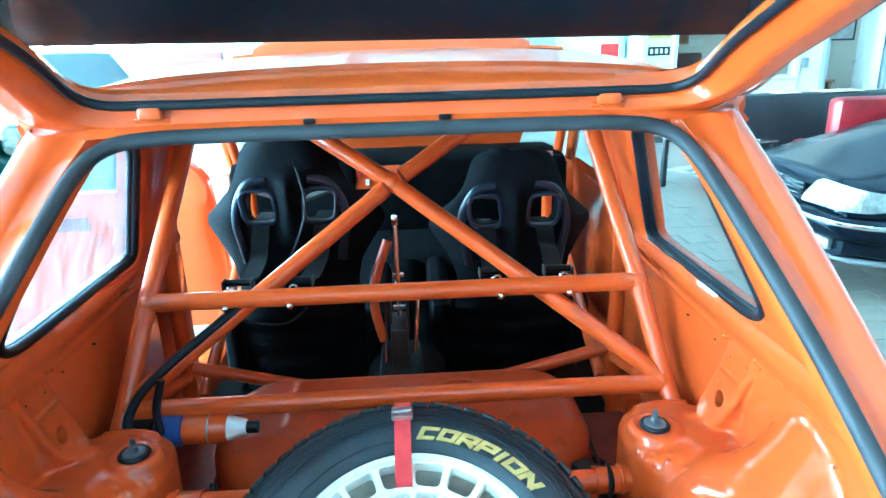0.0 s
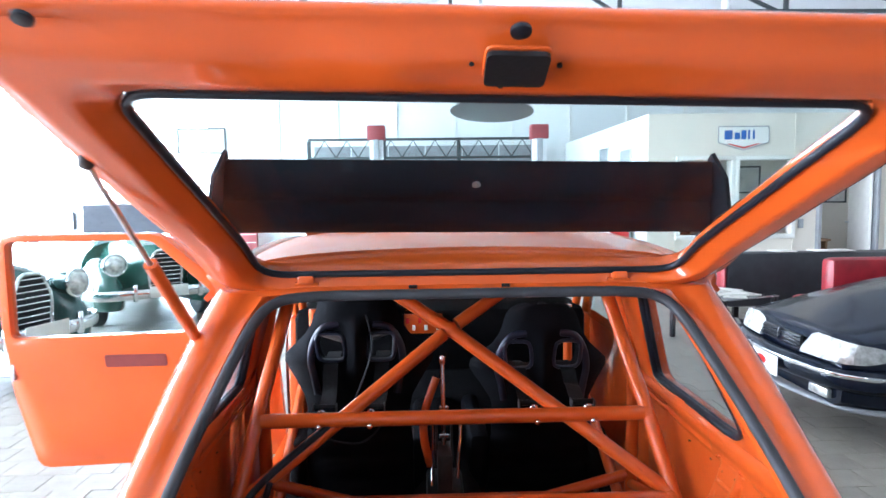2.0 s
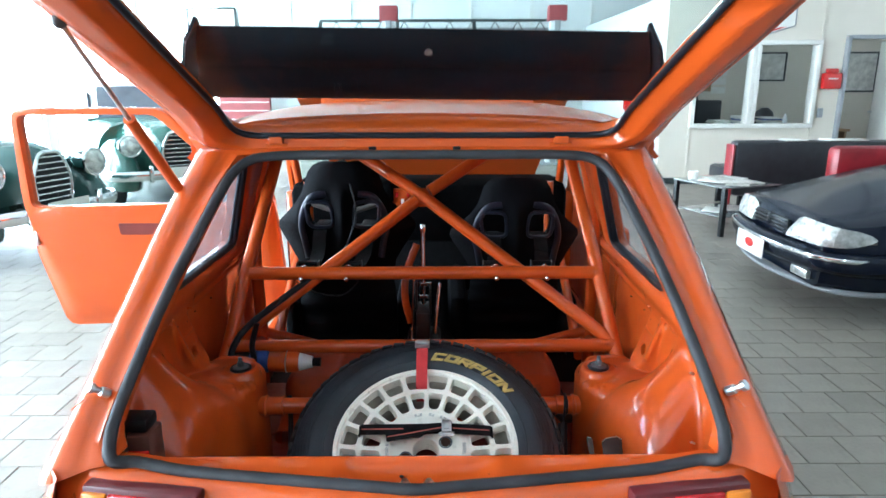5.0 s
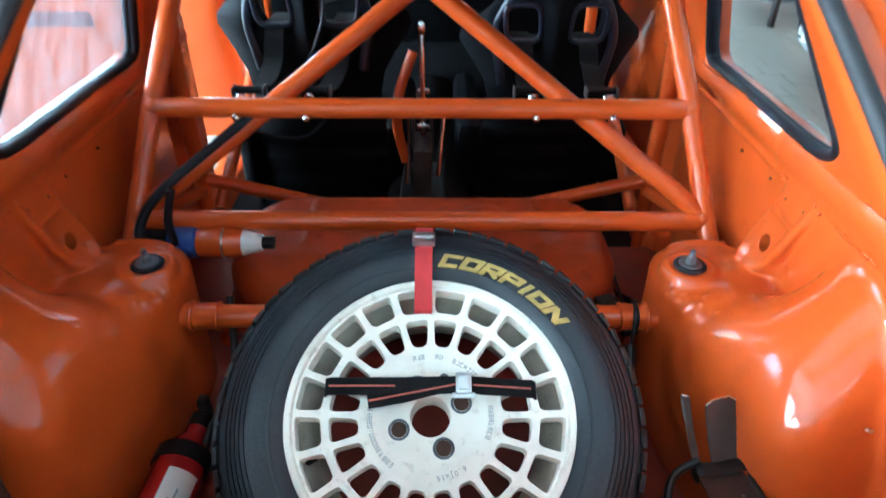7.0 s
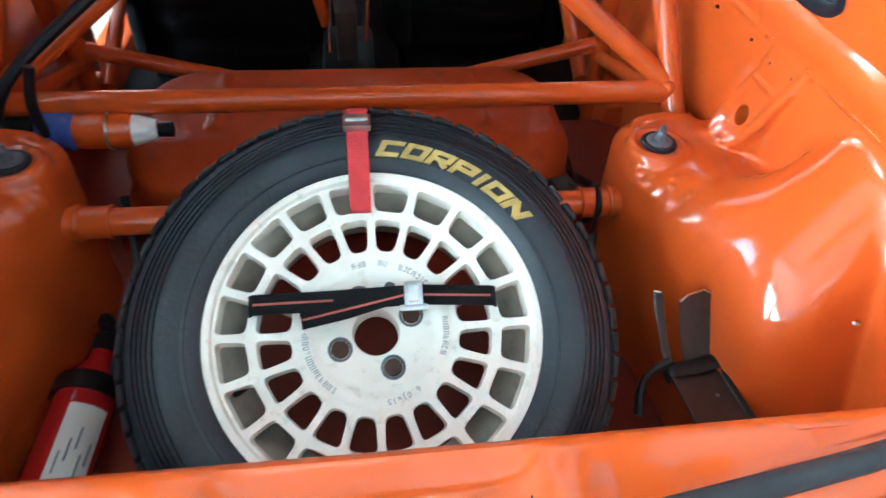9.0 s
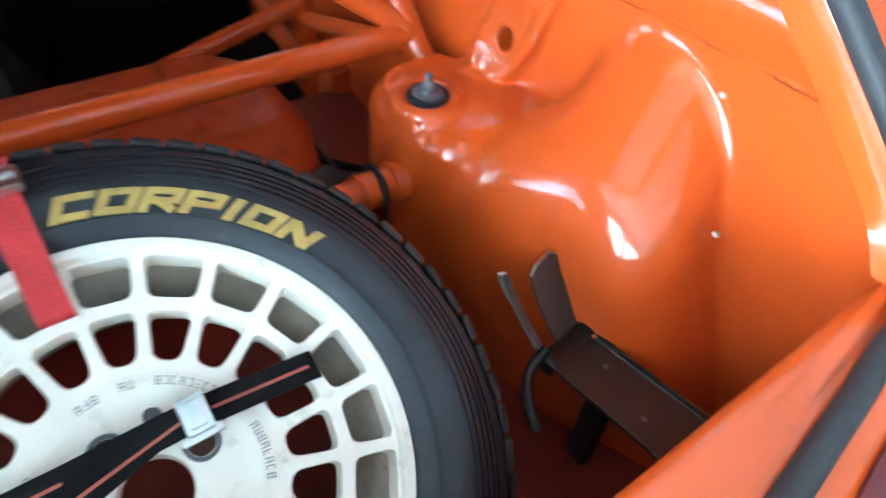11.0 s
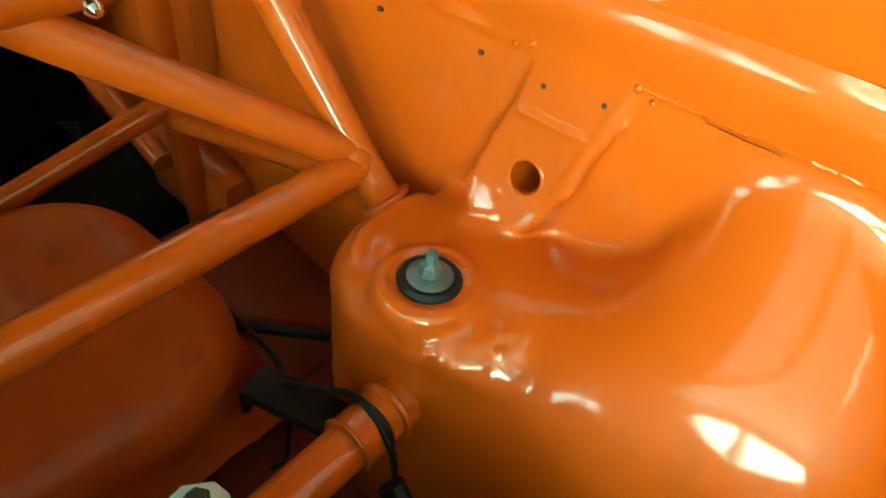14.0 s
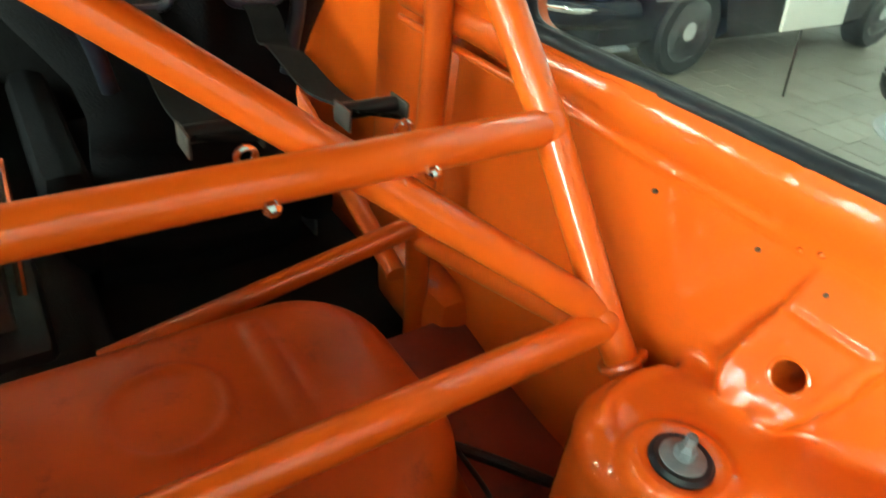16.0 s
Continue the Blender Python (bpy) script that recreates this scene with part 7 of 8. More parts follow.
for tip, s0, s1, side in ((Vector((0.442, 1.020, 0.674)), -0.040, 0.008, -1), (Vector((0.395, 1.030, 0.668)), 0.026, 0.037, 1)):
    rows = []
    for f in (0, 0.25, 0.5, 0.75, 0.93, 1.0):
        w0 = (1 - f) * (s1 - s0) / 2 + f * (0.024 if side < 0 else 0.005)
        if f == 1.0:
            w0 = 0.013 if side < 0 else 0.0035
        mid_p = (B0 + bs * (s0 + s1) / 2).lerp(tip, f) + Vector((0, 0.004, -0.005)) * math.sin(math.pi * f)
        fold = bn * 0.006 * (1 - f) - bd * 0.004
        rows.append([mid_p + bs * (-w0) + (fold if side < 0 else bn * 0), mid_p - bs * w0 * 0.8, mid_p, mid_p + bs * w0 * 0.8, mid_p + bs * w0 + (fold if side > 0 else bn * 0)])
    tn = part("tongue", thicken(sheet(rows), 0.003), DARK_STEEL, br, sharp=40)
    e = bmesh.new()
    tube(e, [rows[4][0], rows[5][0], rows[5][4], rows[4][4]], 0.0013, 6)
    part("bright_edge", e, STEEL, tn)
b = bmesh.new()
tube(b, spline([B0 + bs * 0.035 - bn * 0.008, B0 + bs * 0.032 + bn * 0.010, B0 + bn * 0.007, B0 - bs * 0.032 + bn * 0.010, B0 - bs * 0.035 - bn * 0.008], 6), 0.0, 8, flat=(0.011, 0.003), up=bn)
part("strap", b, BLACK_PLASTIC, br)
for f, s in ((0.25, -0.012), (0.62, 0.01)):
    p = B0.lerp(B1, f) + bs * s
    b = bmesh.new()
    lathe(b, [(0.004, -0.002), (0.004, 0.002), (0.002, 0.003), (0.0, 0.003)], 10, along(p, p + bn))
    part("bolt", b, DULL_ZINC, br)
part("mount", boxes(((0.450, 0.90, 0.512), (0.020, 0.03, 0.17)), bevel=0.004), BLACK_PLASTIC, br)
b = bmesh.new()
tube(b, spline([(0.400, 0.955, 0.620), (0.375, 0.95, 0.605), (0.355, 0.93, 0.60), (0.345, 0.90, 0.585)], 6), 0.006, 8)
part("loose_strap", b, BLACK_PLASTIC, br)

# thin steel hoop behind the tyre, with a bolted tab
hoop_t = thing("wheel_hoop", "thin bright steel hoop with a bolted tab behind the spare tyre", "bracket", pose(0.010, 0.982, 0.695))
arc = lambda a, r, z=0.0: (r * math.cos(radians(a)), r * math.sin(radians(a)), z)
b = bmesh.new()
tube(b, [arc(32 + 3 * k, 0.343 + 0.012 * k / 24) for k in range(26)], 0.0, 8, flat=(0.0016, 0.007), up=Vector((0, 0, 1)))
part("band", b, BRIGHT_ZINC, hoop_t, sharp=30)
b = bmesh.new()
b.faces.new([b.verts.new(arc(a, r, z)) for a, r, z in ((45.5, 0.345, 0.006), (47.5, 0.352, 0.008), (49.0, 0.372, 0.004), (50.5, 0.382, 0.002), (53.5, 0.382, 0.002), (55.5, 0.368, 0.005), (57.5, 0.353, 0.008), (59.0, 0.349, 0.006))])
part("tab", thicken(b, 0.0025), BRIGHT_ZINC, hoop_t, smooth=False)
b = bmesh.new()
lathe(b, [(0.009, 0.0), (0.009, 0.002), (0.0065, 0.002), (0.0065, 0.007), (0.0, 0.008)], 6, Matrix.Translation(arc(51.8, 0.367, 0.0075)))
part("bolt", b, DARK_STEEL, hoop_t)

# upright jack strapped in the rear corner
jk = thing("car_jack", "dark upright jack with a bright edge standing in the boot corner", "jack", pose(-0.515, 0.835, 0.43))
part("body", boxes(((0, 0, 0.19), (0.045, 0.06, 0.38)), bevel=0.006), material("dark_brown_paint", (0.10, 0.035, 0.025), 0.4), jk)
part("edge", boxes(((-0.028, -0.02, 0.18), (0.006, 0.012, 0.36)), bevel=0.002), STEEL, jk)
part("slide", boxes(((-0.05, -0.015, 0.19), (0.032, 0.05, 0.40)), bevel=0.006), BLACK_PLASTIC, jk)
part("head", boxes(((-0.02, 0.0, 0.395), (0.075, 0.05, 0.026)), bevel=0.006), BLACK_PLASTIC, jk)
part("red_tag", boxes(((0.0, -0.033, 0.335), (0.040, 0.006, 0.030)), bevel=0.001), RED_PAINT, jk)
part("foot", boxes(((-0.075, -0.02, 0.15), (0.02, 0.03, 0.28)), bevel=0.004), GREY, jk)

# ---------------------------------------------------------------- seats
def bucket_seat(cx, top, lean, wide=1.0, back_y=0.0):
    t = thing("bucket_seat", "black competition bucket seat with shoulder wings and harness slots", "seat", pose(cx, -back_y, 0), group="front seats")
    prof = [(0.34, 0.235), (0.45, 0.232), (0.60, 0.215), (0.72, 0.203), (0.78, 0.216), (0.83, 0.252), (0.87, 0.284), (0.90, 0.302), (0.93, 0.296), (0.96, 0.262), (1.01, 0.206), (1.05, 0.178), (1.09, 0.162), (1.125, 0.150), (1.15, 0.130), (1.163, 0.105), (1.170, 0.070)]
    zs = [q[0] for q in prof]
    dz = top - 1.170
    nz, nu = 128, 88
    grid = []
    for j in range(nz + 1):
        z = 0.34 + 0.83 * j / nz
        hw = wide * float(np.interp(z, zs, [q[1] for q in prof]))
        row = []
        for i in range(nu + 1):
            u = -1 + 2 * i / nu
            x = hw * u
            wing = 0.04 + 0.07 * math.exp(-((z - 0.90) / 0.10) ** 2)
            y = 2.16 - lean * (z - 0.75) + wing * abs(u) ** 3.2 + 0.035 * float(smooth_step(1.0, 1.17, z))
            # a raised spine and a dished panel round the slots
            y -= 0.016 * math.exp(-(x / 0.03) ** 2) * float(smooth_step(0.70, 0.86, z) * smooth_step(1.10, 1.02, z))
            y += 0.022 * math.exp(-((abs(x) - 0.090) / 0.070) ** 4 - ((z - 0.955) / 0.085) ** 4)
            y += 0.004 * math.sin(70 * z) * float(smooth_step(0.78, 0.70, z))
            row.append(Vector((x, y, z + dz * (z - 0.34) / 0.83)))
        grid.append(row)
    faces, verts = [], [v for r in grid for v in r]
    k = nu + 1

    def slot(x, z):
        return ((abs(x) - 0.089 - 0.10 * (z - 0.970)) / 0.046) ** 4 + ((z - 0.970) / 0.048) ** 4

    for j in range(nz):
        for i in range(nu):
            c = (grid[j][i] + grid[j + 1][i + 1]) / 2
            if slot(c.x, c.z - dz * (c.z - 0.34) / (0.83 + dz)) < 1:
                continue
            faces.append((j * k + i, j * k + i + 1, (j + 1) * k + i + 1, (j + 1) * k + i))
    b = shape(verts, faces)
    for v in [v for v in b.verts if not v.link_faces]:
        b.verts.remove(v)
    back = part("backrest", thicken(b, 0.035), SEAT_CLOTH, t, sharp=45)
    ydz = dz * 0.75
    ys = lambda x, z: 2.16 - lean * (z - 0.75) - 0.002
    # smooth shell bezels round the slots, wider towards the wings
    for s in (-1, 1):
        b = bmesh.new()
        ring = []
        for q in range(36):
            a = 2 * math.pi * q / 36
            zz = 0.970 + 0.050 * math.copysign(abs(math.sin(a)) ** 0.5, math.sin(a))
            ring.append((s * (0.089 + 0.10 * (zz - 0.970) + 0.048 * math.copysign(abs(math.cos(a)) ** 0.5, math.cos(a))), ys(0, zz) + 0.016, zz + ydz))
        tube(b, ring, 0.007, 10, closed=True)
        part("slot_bezel", b, SEAT_SHELL, back, "smooth black bezel round a harness slot")
        pts = spline([(s * 0.060, ys(0, 1.050) + 0.020, 1.050 + ydz), (s * 0.115, ys(0, 1.038) + 0.018, 1.038 + ydz), (s * 0.150, ys(0, 0.985) + 0.026, 0.985 + ydz), (s * 0.162, ys(0, 0.92) + 0.026, 0.92 + ydz), (s * 0.150, ys(0, 0.86) + 0.014, 0.86 + ydz), (s * 0.140, ys(0, 0.80) + 0.010, 0.80 + ydz)], 6)
        b = bmesh.new()
        tube(b, pts, 0.0, 12, flat=(0.013, 0.010), up=(0, -1, 0.1))
        part("shell_rib", b, SEAT_SHELL, back, "glossy curved rib of the shell")
    b = bmesh.new()
    box(b, (0, 2.48, 0.42), (0.40, 0.50, 0.14), 0.05)
    part("cushion", b, SEAT_CLOTH, t)
    for s in (-1, 1):
        b = bmesh.new()
        box(b, (s * 0.225, 2.46, 0.50), (0.08, 0.52, 0.22), 0.035)
        part("bolster", b, SEAT_CLOTH, t)
        part("side_mount", boxes(((s * 0.235, 2.30, 0.46), (0.008, 0.10, 0.26)), bevel=0.003), DULL_ZINC, t)
    return t


bucket_seat(-0.315, 1.170, 0.10, 0.90, 0.04)
bucket_seat(0.350, 1.104, 0.13, 0.86, 0.0)
# harness straps: out of the seat slots, round a slide and down to the bar
for xs, xb, zt in ((-0.404, -0.36, 0.930), (-0.226, -0.225, 0.930), (0.262, 0.222, 0.880), (0.438, 0.372, 0.880)):
    h = thing("harness", "black racing harness strap bolted to the harness bar", "harness", group="harness straps")
    part("webbing", band(spline([(xs, 2.24, zt - 0.008), (xs, 2.13, zt - 0.012), (xs, 2.085, zt - 0.05), (xs + 0.2 * (xb - xs), 2.00, 0.845), (xs + 0.6 * (xb - xs), 1.82, 0.855), (xb, 1.640, 0.905)], 6), 0.050, 0.003, (0, -0.7, 0.7)), BLACK_STRAP, h)
    b = bmesh.new()
    tube(b, [Vector((xb, 1.668, 0.902)) + Vector((sx * 0.030, 0, 0)) for sx in (-1, 1)], 0.0085, 12)
    part("slide_bar", b, BLACK_PLASTIC, h)
    for sx in (-1, 1):
        part("slide_plate", boxes(((xb + sx * 0.032, 1.662, 0.900), (0.003, 0.034, 0.022)), bevel=0.001), DARK_STEEL, h)
    b = bmesh.new()
    tube(b, [(xb + 0.008 * math.cos(q), 1.600, 0.908 + 0.008 * math.sin(q)) for q in [2 * math.pi * k / 18 for k in range(18)]], 0.003, 8, closed=True)
    part("eye_bolt", b, CHROME, h)

# ---------------------------------------------------------------- other cars in the showroom
def wheel_parts(t, x, y, r, w, spokes, alloy=ALLOY, side=1):
    b = bmesh.new()
    m = Matrix.Translation((x, y, r)) @ pose(0, 0, 0, 90)
    lathe(b, [(r * 0.66, -w / 2), (r * 0.9, -w / 2 - 0.005), (r * 0.98, -w * 0.4), (r, 0), (r * 0.98, w * 0.4), (r * 0.9, w / 2 + 0.005), (r * 0.66, w / 2)], 44, m)
    wh = part("wheel", b, TYRE, t, "wheel with silver spokes")
    b = bmesh.new()
    lathe(b, [(r * 0.67, -w / 2), (r * 0.64, -w / 2 + 0.004), (r * 0.62, -w / 2 + 0.03), (r * 0.62, w / 2 - 0.03), (r * 0.64, w / 2 - 0.004), (r * 0.67, w / 2)], 44, m)
    part("rim", b, alloy, wh)
    for sgn in (-1, 1):
        b = bmesh.new()
        for k in range(spokes):
            a = 2 * math.pi * k / spokes
            box(b, (0, 0, 0), (r * 0.50, r * 0.17, 0.022), 0.008, Matrix.Translation((x, y + sgn * (w / 2 - 0.016), r)) @ pose(0, 0, 0, 90) @ pose(0, 0, 0, 0, 0, math.degrees(a)) @ Matrix.Translation((r * 0.38, 0, 0)))
        lathe(b, [(0.0, -0.016), (r * 0.2, -0.016), (r * 0.2, 0.016), (0.0, 0.016)], 20, Matrix.Translation((x, y + sgn * (w / 2 - 0.014), r)) @ pose(0, 0, 0, 90))
        part("spokes", b, alloy, wh, sharp=30)
        b = bmesh.new()
        lathe(b, [(0.0, -0.004), (r * 0.63, -0.004), (r * 0.63, 0.004), (0.0, 0.004)], 32, Matrix.Translation((x, y + sgn * (w / 2 - 0.05), r)) @ pose(0, 0, 0, 90))
        part("brake_backing", b, DARK_STEEL, wh)


def saloon(name, label, m, paint, length=4.6, width=1.72, belt=0.92, nose=0.66, roof=1.40, bonnet=1.25, wheels=(0.95, 3.60), r=0.30, spokes=7, group="", sweep=0.0):
    """A parked saloon whose nose points along its -x axis; built as a lofted body with its parts."""
    t = thing(name, label, "car", m, group=group)
    hw = width / 2
    xs = np.concatenate([np.linspace(0, 0.35, 9), np.linspace(0.42, length - 0.4, 60), np.linspace(length - 0.33, length, 8)])
    rows = []
    for x in xs:
        fx = min(x, length - x)
        taper = 1 - 0.16 * max(0, 1 - fx / 0.45) ** 2.2
        top = nose + (belt - 0.03 - nose) * float(smooth_step(-0.15, bonnet, x)) if x < bonnet + 0.3 else belt
        if x > length - 1.0:
            top = belt - 0.10 * float(smooth_step(length - 0.8, length, x))
        if x < 0.10:
            top -= 0.10 * (1 - x / 0.10) ** 2
        low = 0.20 + 0.05 * max(0, 1 - fx / 0.3)
        row = []
        for u, f in ((-0.90, 0.0), (-0.985, 0.10), (-1.0, 0.35), (-1.0, 0.55), (-0.985, 0.80), (-0.95, 0.93), (-0.86, 0.985), (-0.55, 1.0), (0, 1.015), (0.55, 1.0), (0.86, 0.985), (0.95, 0.93), (0.985, 0.80), (1.0, 0.55), (1.0, 0.35), (0.985, 0.10), (0.90, 0.0)):
            z = low + (top - low) * f
            if abs(u) > 0.89 and f < 0.9:
                for wx in wheels:
                    d2 = (r + 0.055) ** 2 - (x - wx) ** 2
                    if d2 > 0:
                        z = max(z, min(top - 0.08, r + math.sqrt(d2)))
            row.append((x, u * hw * taper, z))
        rows.append(row)
    def bend(q):
        for v in q.verts:
            v.co.x += sweep * max(0.0, 1 - max(v.co.x, 0) / 1.2) * min(1.15, abs(v.co.y) / hw) ** 2.6
        return q

    b = bend(sheet(rows))
    b.verts.ensure_lookup_table()
    b.faces.new([b.verts[i] for i in range(17)][::-1])
    body = part("body", b, paint, t, sharp=40)
    # cabin
    rows = []
    for x, w_, z in ((bonnet, 0.80, belt - 0.02), (bonnet + 0.72, 0.66, roof - 0.02), (bonnet + 1.3, 0.64, roof), (bonnet + 1.9, 0.65, roof - 0.02), (length - 0.75, 0.80, belt - 0.02)):
        rows.append([(x, u * w_ * hw / 0.86, z + 0.025 * (1 - u * u)) for u in (-1, -0.6, 0, 0.6, 1)])
    part("roof", thicken(sheet(rows[1:4]), 0.03), paint, t)
    for i, nm in ((0, "windscreen"), (3, "rear_window")):
        part(nm, thicken(sheet(rows[i:i + 2]), 0.006), BLACK_PAINT if paint is not WHITE_PAINT else SMOKED, t)
    for s in (0, -1):
        b = shape([rows[0][s], rows[1][s], rows[2][s], rows[3][s], rows[4][s]], [(0, 1, 2, 3, 4)])
        part("side_window", thicken(b, 0.006), SMOKED, t)
    part("underbody", boxes(((length / 2, 0, 0.30), (length - 0.5, width - 0.4, 0.16)), bevel=0.02), BLACK_PLASTIC, t)
    for wx in wheels:
        for s in (-1, 1):
            wheel_parts(t, wx, s * (hw - 0.10), r, 0.19, spokes)
    # bumper, strip, lamps
    b = bmesh.new()
    bp = [(0.55, -hw - 0.005, 0.44), (0.22, -hw * 0.97, 0.44), (0.06, -hw * 0.86, 0.44), (0.0, -hw * 0.66, 0.44), (-0.06, 0, 0.44), (0.0, hw * 0.66, 0.44), (0.06, hw * 0.86, 0.44), (0.22, hw * 0.97, 0.44), (0.55, hw + 0.005, 0.44)]
    tube(b, spline(bp, 8), 0.0, 14, flat=(0.075, 0.085), up=(0, 0, 1))
    bend(b)
    bm_ = part("bumper", b, BLACK_PLASTIC if paint is WHITE_PAINT else paint, t)
    b = bmesh.new()
    tube(b, spline([(x - (0.07 if x < 0.5 else 0), y * 1.055, 0.475) for x, y, z in bp], 8), 0.0, 8, flat=(0.008, 0.016), up=(0, 0, 1))
    bend(b)
    part("bumper_strip", b, CHROME, bm_)
    b = bmesh.new()
    tube(b, spline([(x + 0.03, y * 0.99, 0.235) for x, y, z in bp], 8), 0.0, 10, flat=(0.04, 0.018), up=(0, 0, 1))
    bend(b)
    part("lip_spoiler", b, GREY, bm_)
    for s in (-1, 1):
        front = spline([(-0.030, 0.35), (-0.020, 0.52), (0.0, 0.72), (0.045, 0.865), (0.14, 0.940), (0.30, 0.998)], 6)
        rws = []
        for k, q in enumerate(front):
            f = k / (len(front) - 1)
            zl = 0.540 + 0.020 * f + 0.055 * max(0, (f - 0.75) / 0.25) ** 2
            zh = 0.540 + 0.165 * (1 - max(0, (0.22 - f) / 0.22) ** 2 * 0.45) - 0.045 * f ** 2 - 0.045 * max(0, (f - 0.8) / 0.2) ** 2
            rws.append([(q[0] + 0.06 * c ** 2 * (1 - 0.6 * f), s * (q[1] * hw - 0.022 * c * f), zl + (zh - zl) * c) for c in (0, 0.06, 0.25, 0.5, 0.75, 0.94, 1)])
        cut = int(len(rws) * 0.66)
        hl = part("headlamp", thicken(sheet(rws[:cut + 1]), 0.03), LAMP_GLASS, t, "wide clear headlamp")
        part("indicator", thicken(sheet(rws[cut:]), 0.03), INDICATOR, hl, "grey indicator lens at the lamp's outer end")
        part("fog_lamp", bend(boxes(((0.0, s * hw * 0.60, 0.315), (0.06, 0.20, 0.065)), bevel=0.01)), LAMP_GLASS, t, "rectangular fog lamp")
    gr = part("grille", boxes(((0.0, 0, 0.60), (0.03, hw * 0.64, 0.10)), bevel=0.01), BLACK_PLASTIC, t)
    for k in range(3):
        part("grille_bar", boxes(((-0.02, 0, 0.57 + 0.03 * k), (0.012, hw * 0.62, 0.010)), bevel=0.002), paint, gr)
    b = bmesh.new()
    lathe(b, [(0.05, 0), (0.05, 0.008), (0.0, 0.012)], 24, Matrix.Translation((-0.02, 0, 0.61)) @ pose(0, 0, 0, 0, -90, 90) @ Matrix.Diagonal((1, 0.45, 1, 1)))
    part("badge", b, CHROME, gr, "chrome oval badge")
    pt = part("display_plate", boxes(((-0.145, 0.02, 0.40), (0.008, 0.46, 0.15)), bevel=0.003), FRAME_WHITE, t, "white display plate with a red badge")
    b = bmesh.new()
    lathe(b, [(0.06, 0), (0.06, 0.004), (0.0, 0.005)], 24, Matrix.Translation((-0.150, 0.02, 0.41)) @ pose(0, 0, 0, 0, -90, 0) @ Matrix.Diagonal((0.6, 1.2, 1, 1)))
    part("plate_badge", b, RED_PAINT, pt)
    for s in (-1, 1):
        part("side_strip", boxes(((length / 2 + 0.2, s * (hw + 0.004), 0.52), (length - 1.1, 0.016, 0.035)), bevel=0.005), CHROME, t)
        b = bmesh.new()
        box(b, (bonnet + 0.35, s * (hw + 0.08), belt + 0.08), (0.10, 0.18, 0.12), 0.03)
        part("door_mirror", b, paint, t)
    return t


saloon("parked_car", "black saloon with wide clear headlamps parked on the pavers", pose(2.36, 4.10, 0.0, 0, 0, -1.5) @ Matrix.Scale(0.88, 4), BLACK_PAINT, length=4.65, wheels=(1.18, 3.70), width=1.66, belt=1.0, nose=0.70, roof=1.48, bonnet=1.55, sweep=0.05)
saloon("parked_car", "white hatchback with a black lower bumper parked beside the black car", pose(2.95, 1.40, 0.0, 0, 0, -6), WHITE_PAINT, length=4.0, width=1.68, belt=0.92, nose=0.66, roof=1.40)


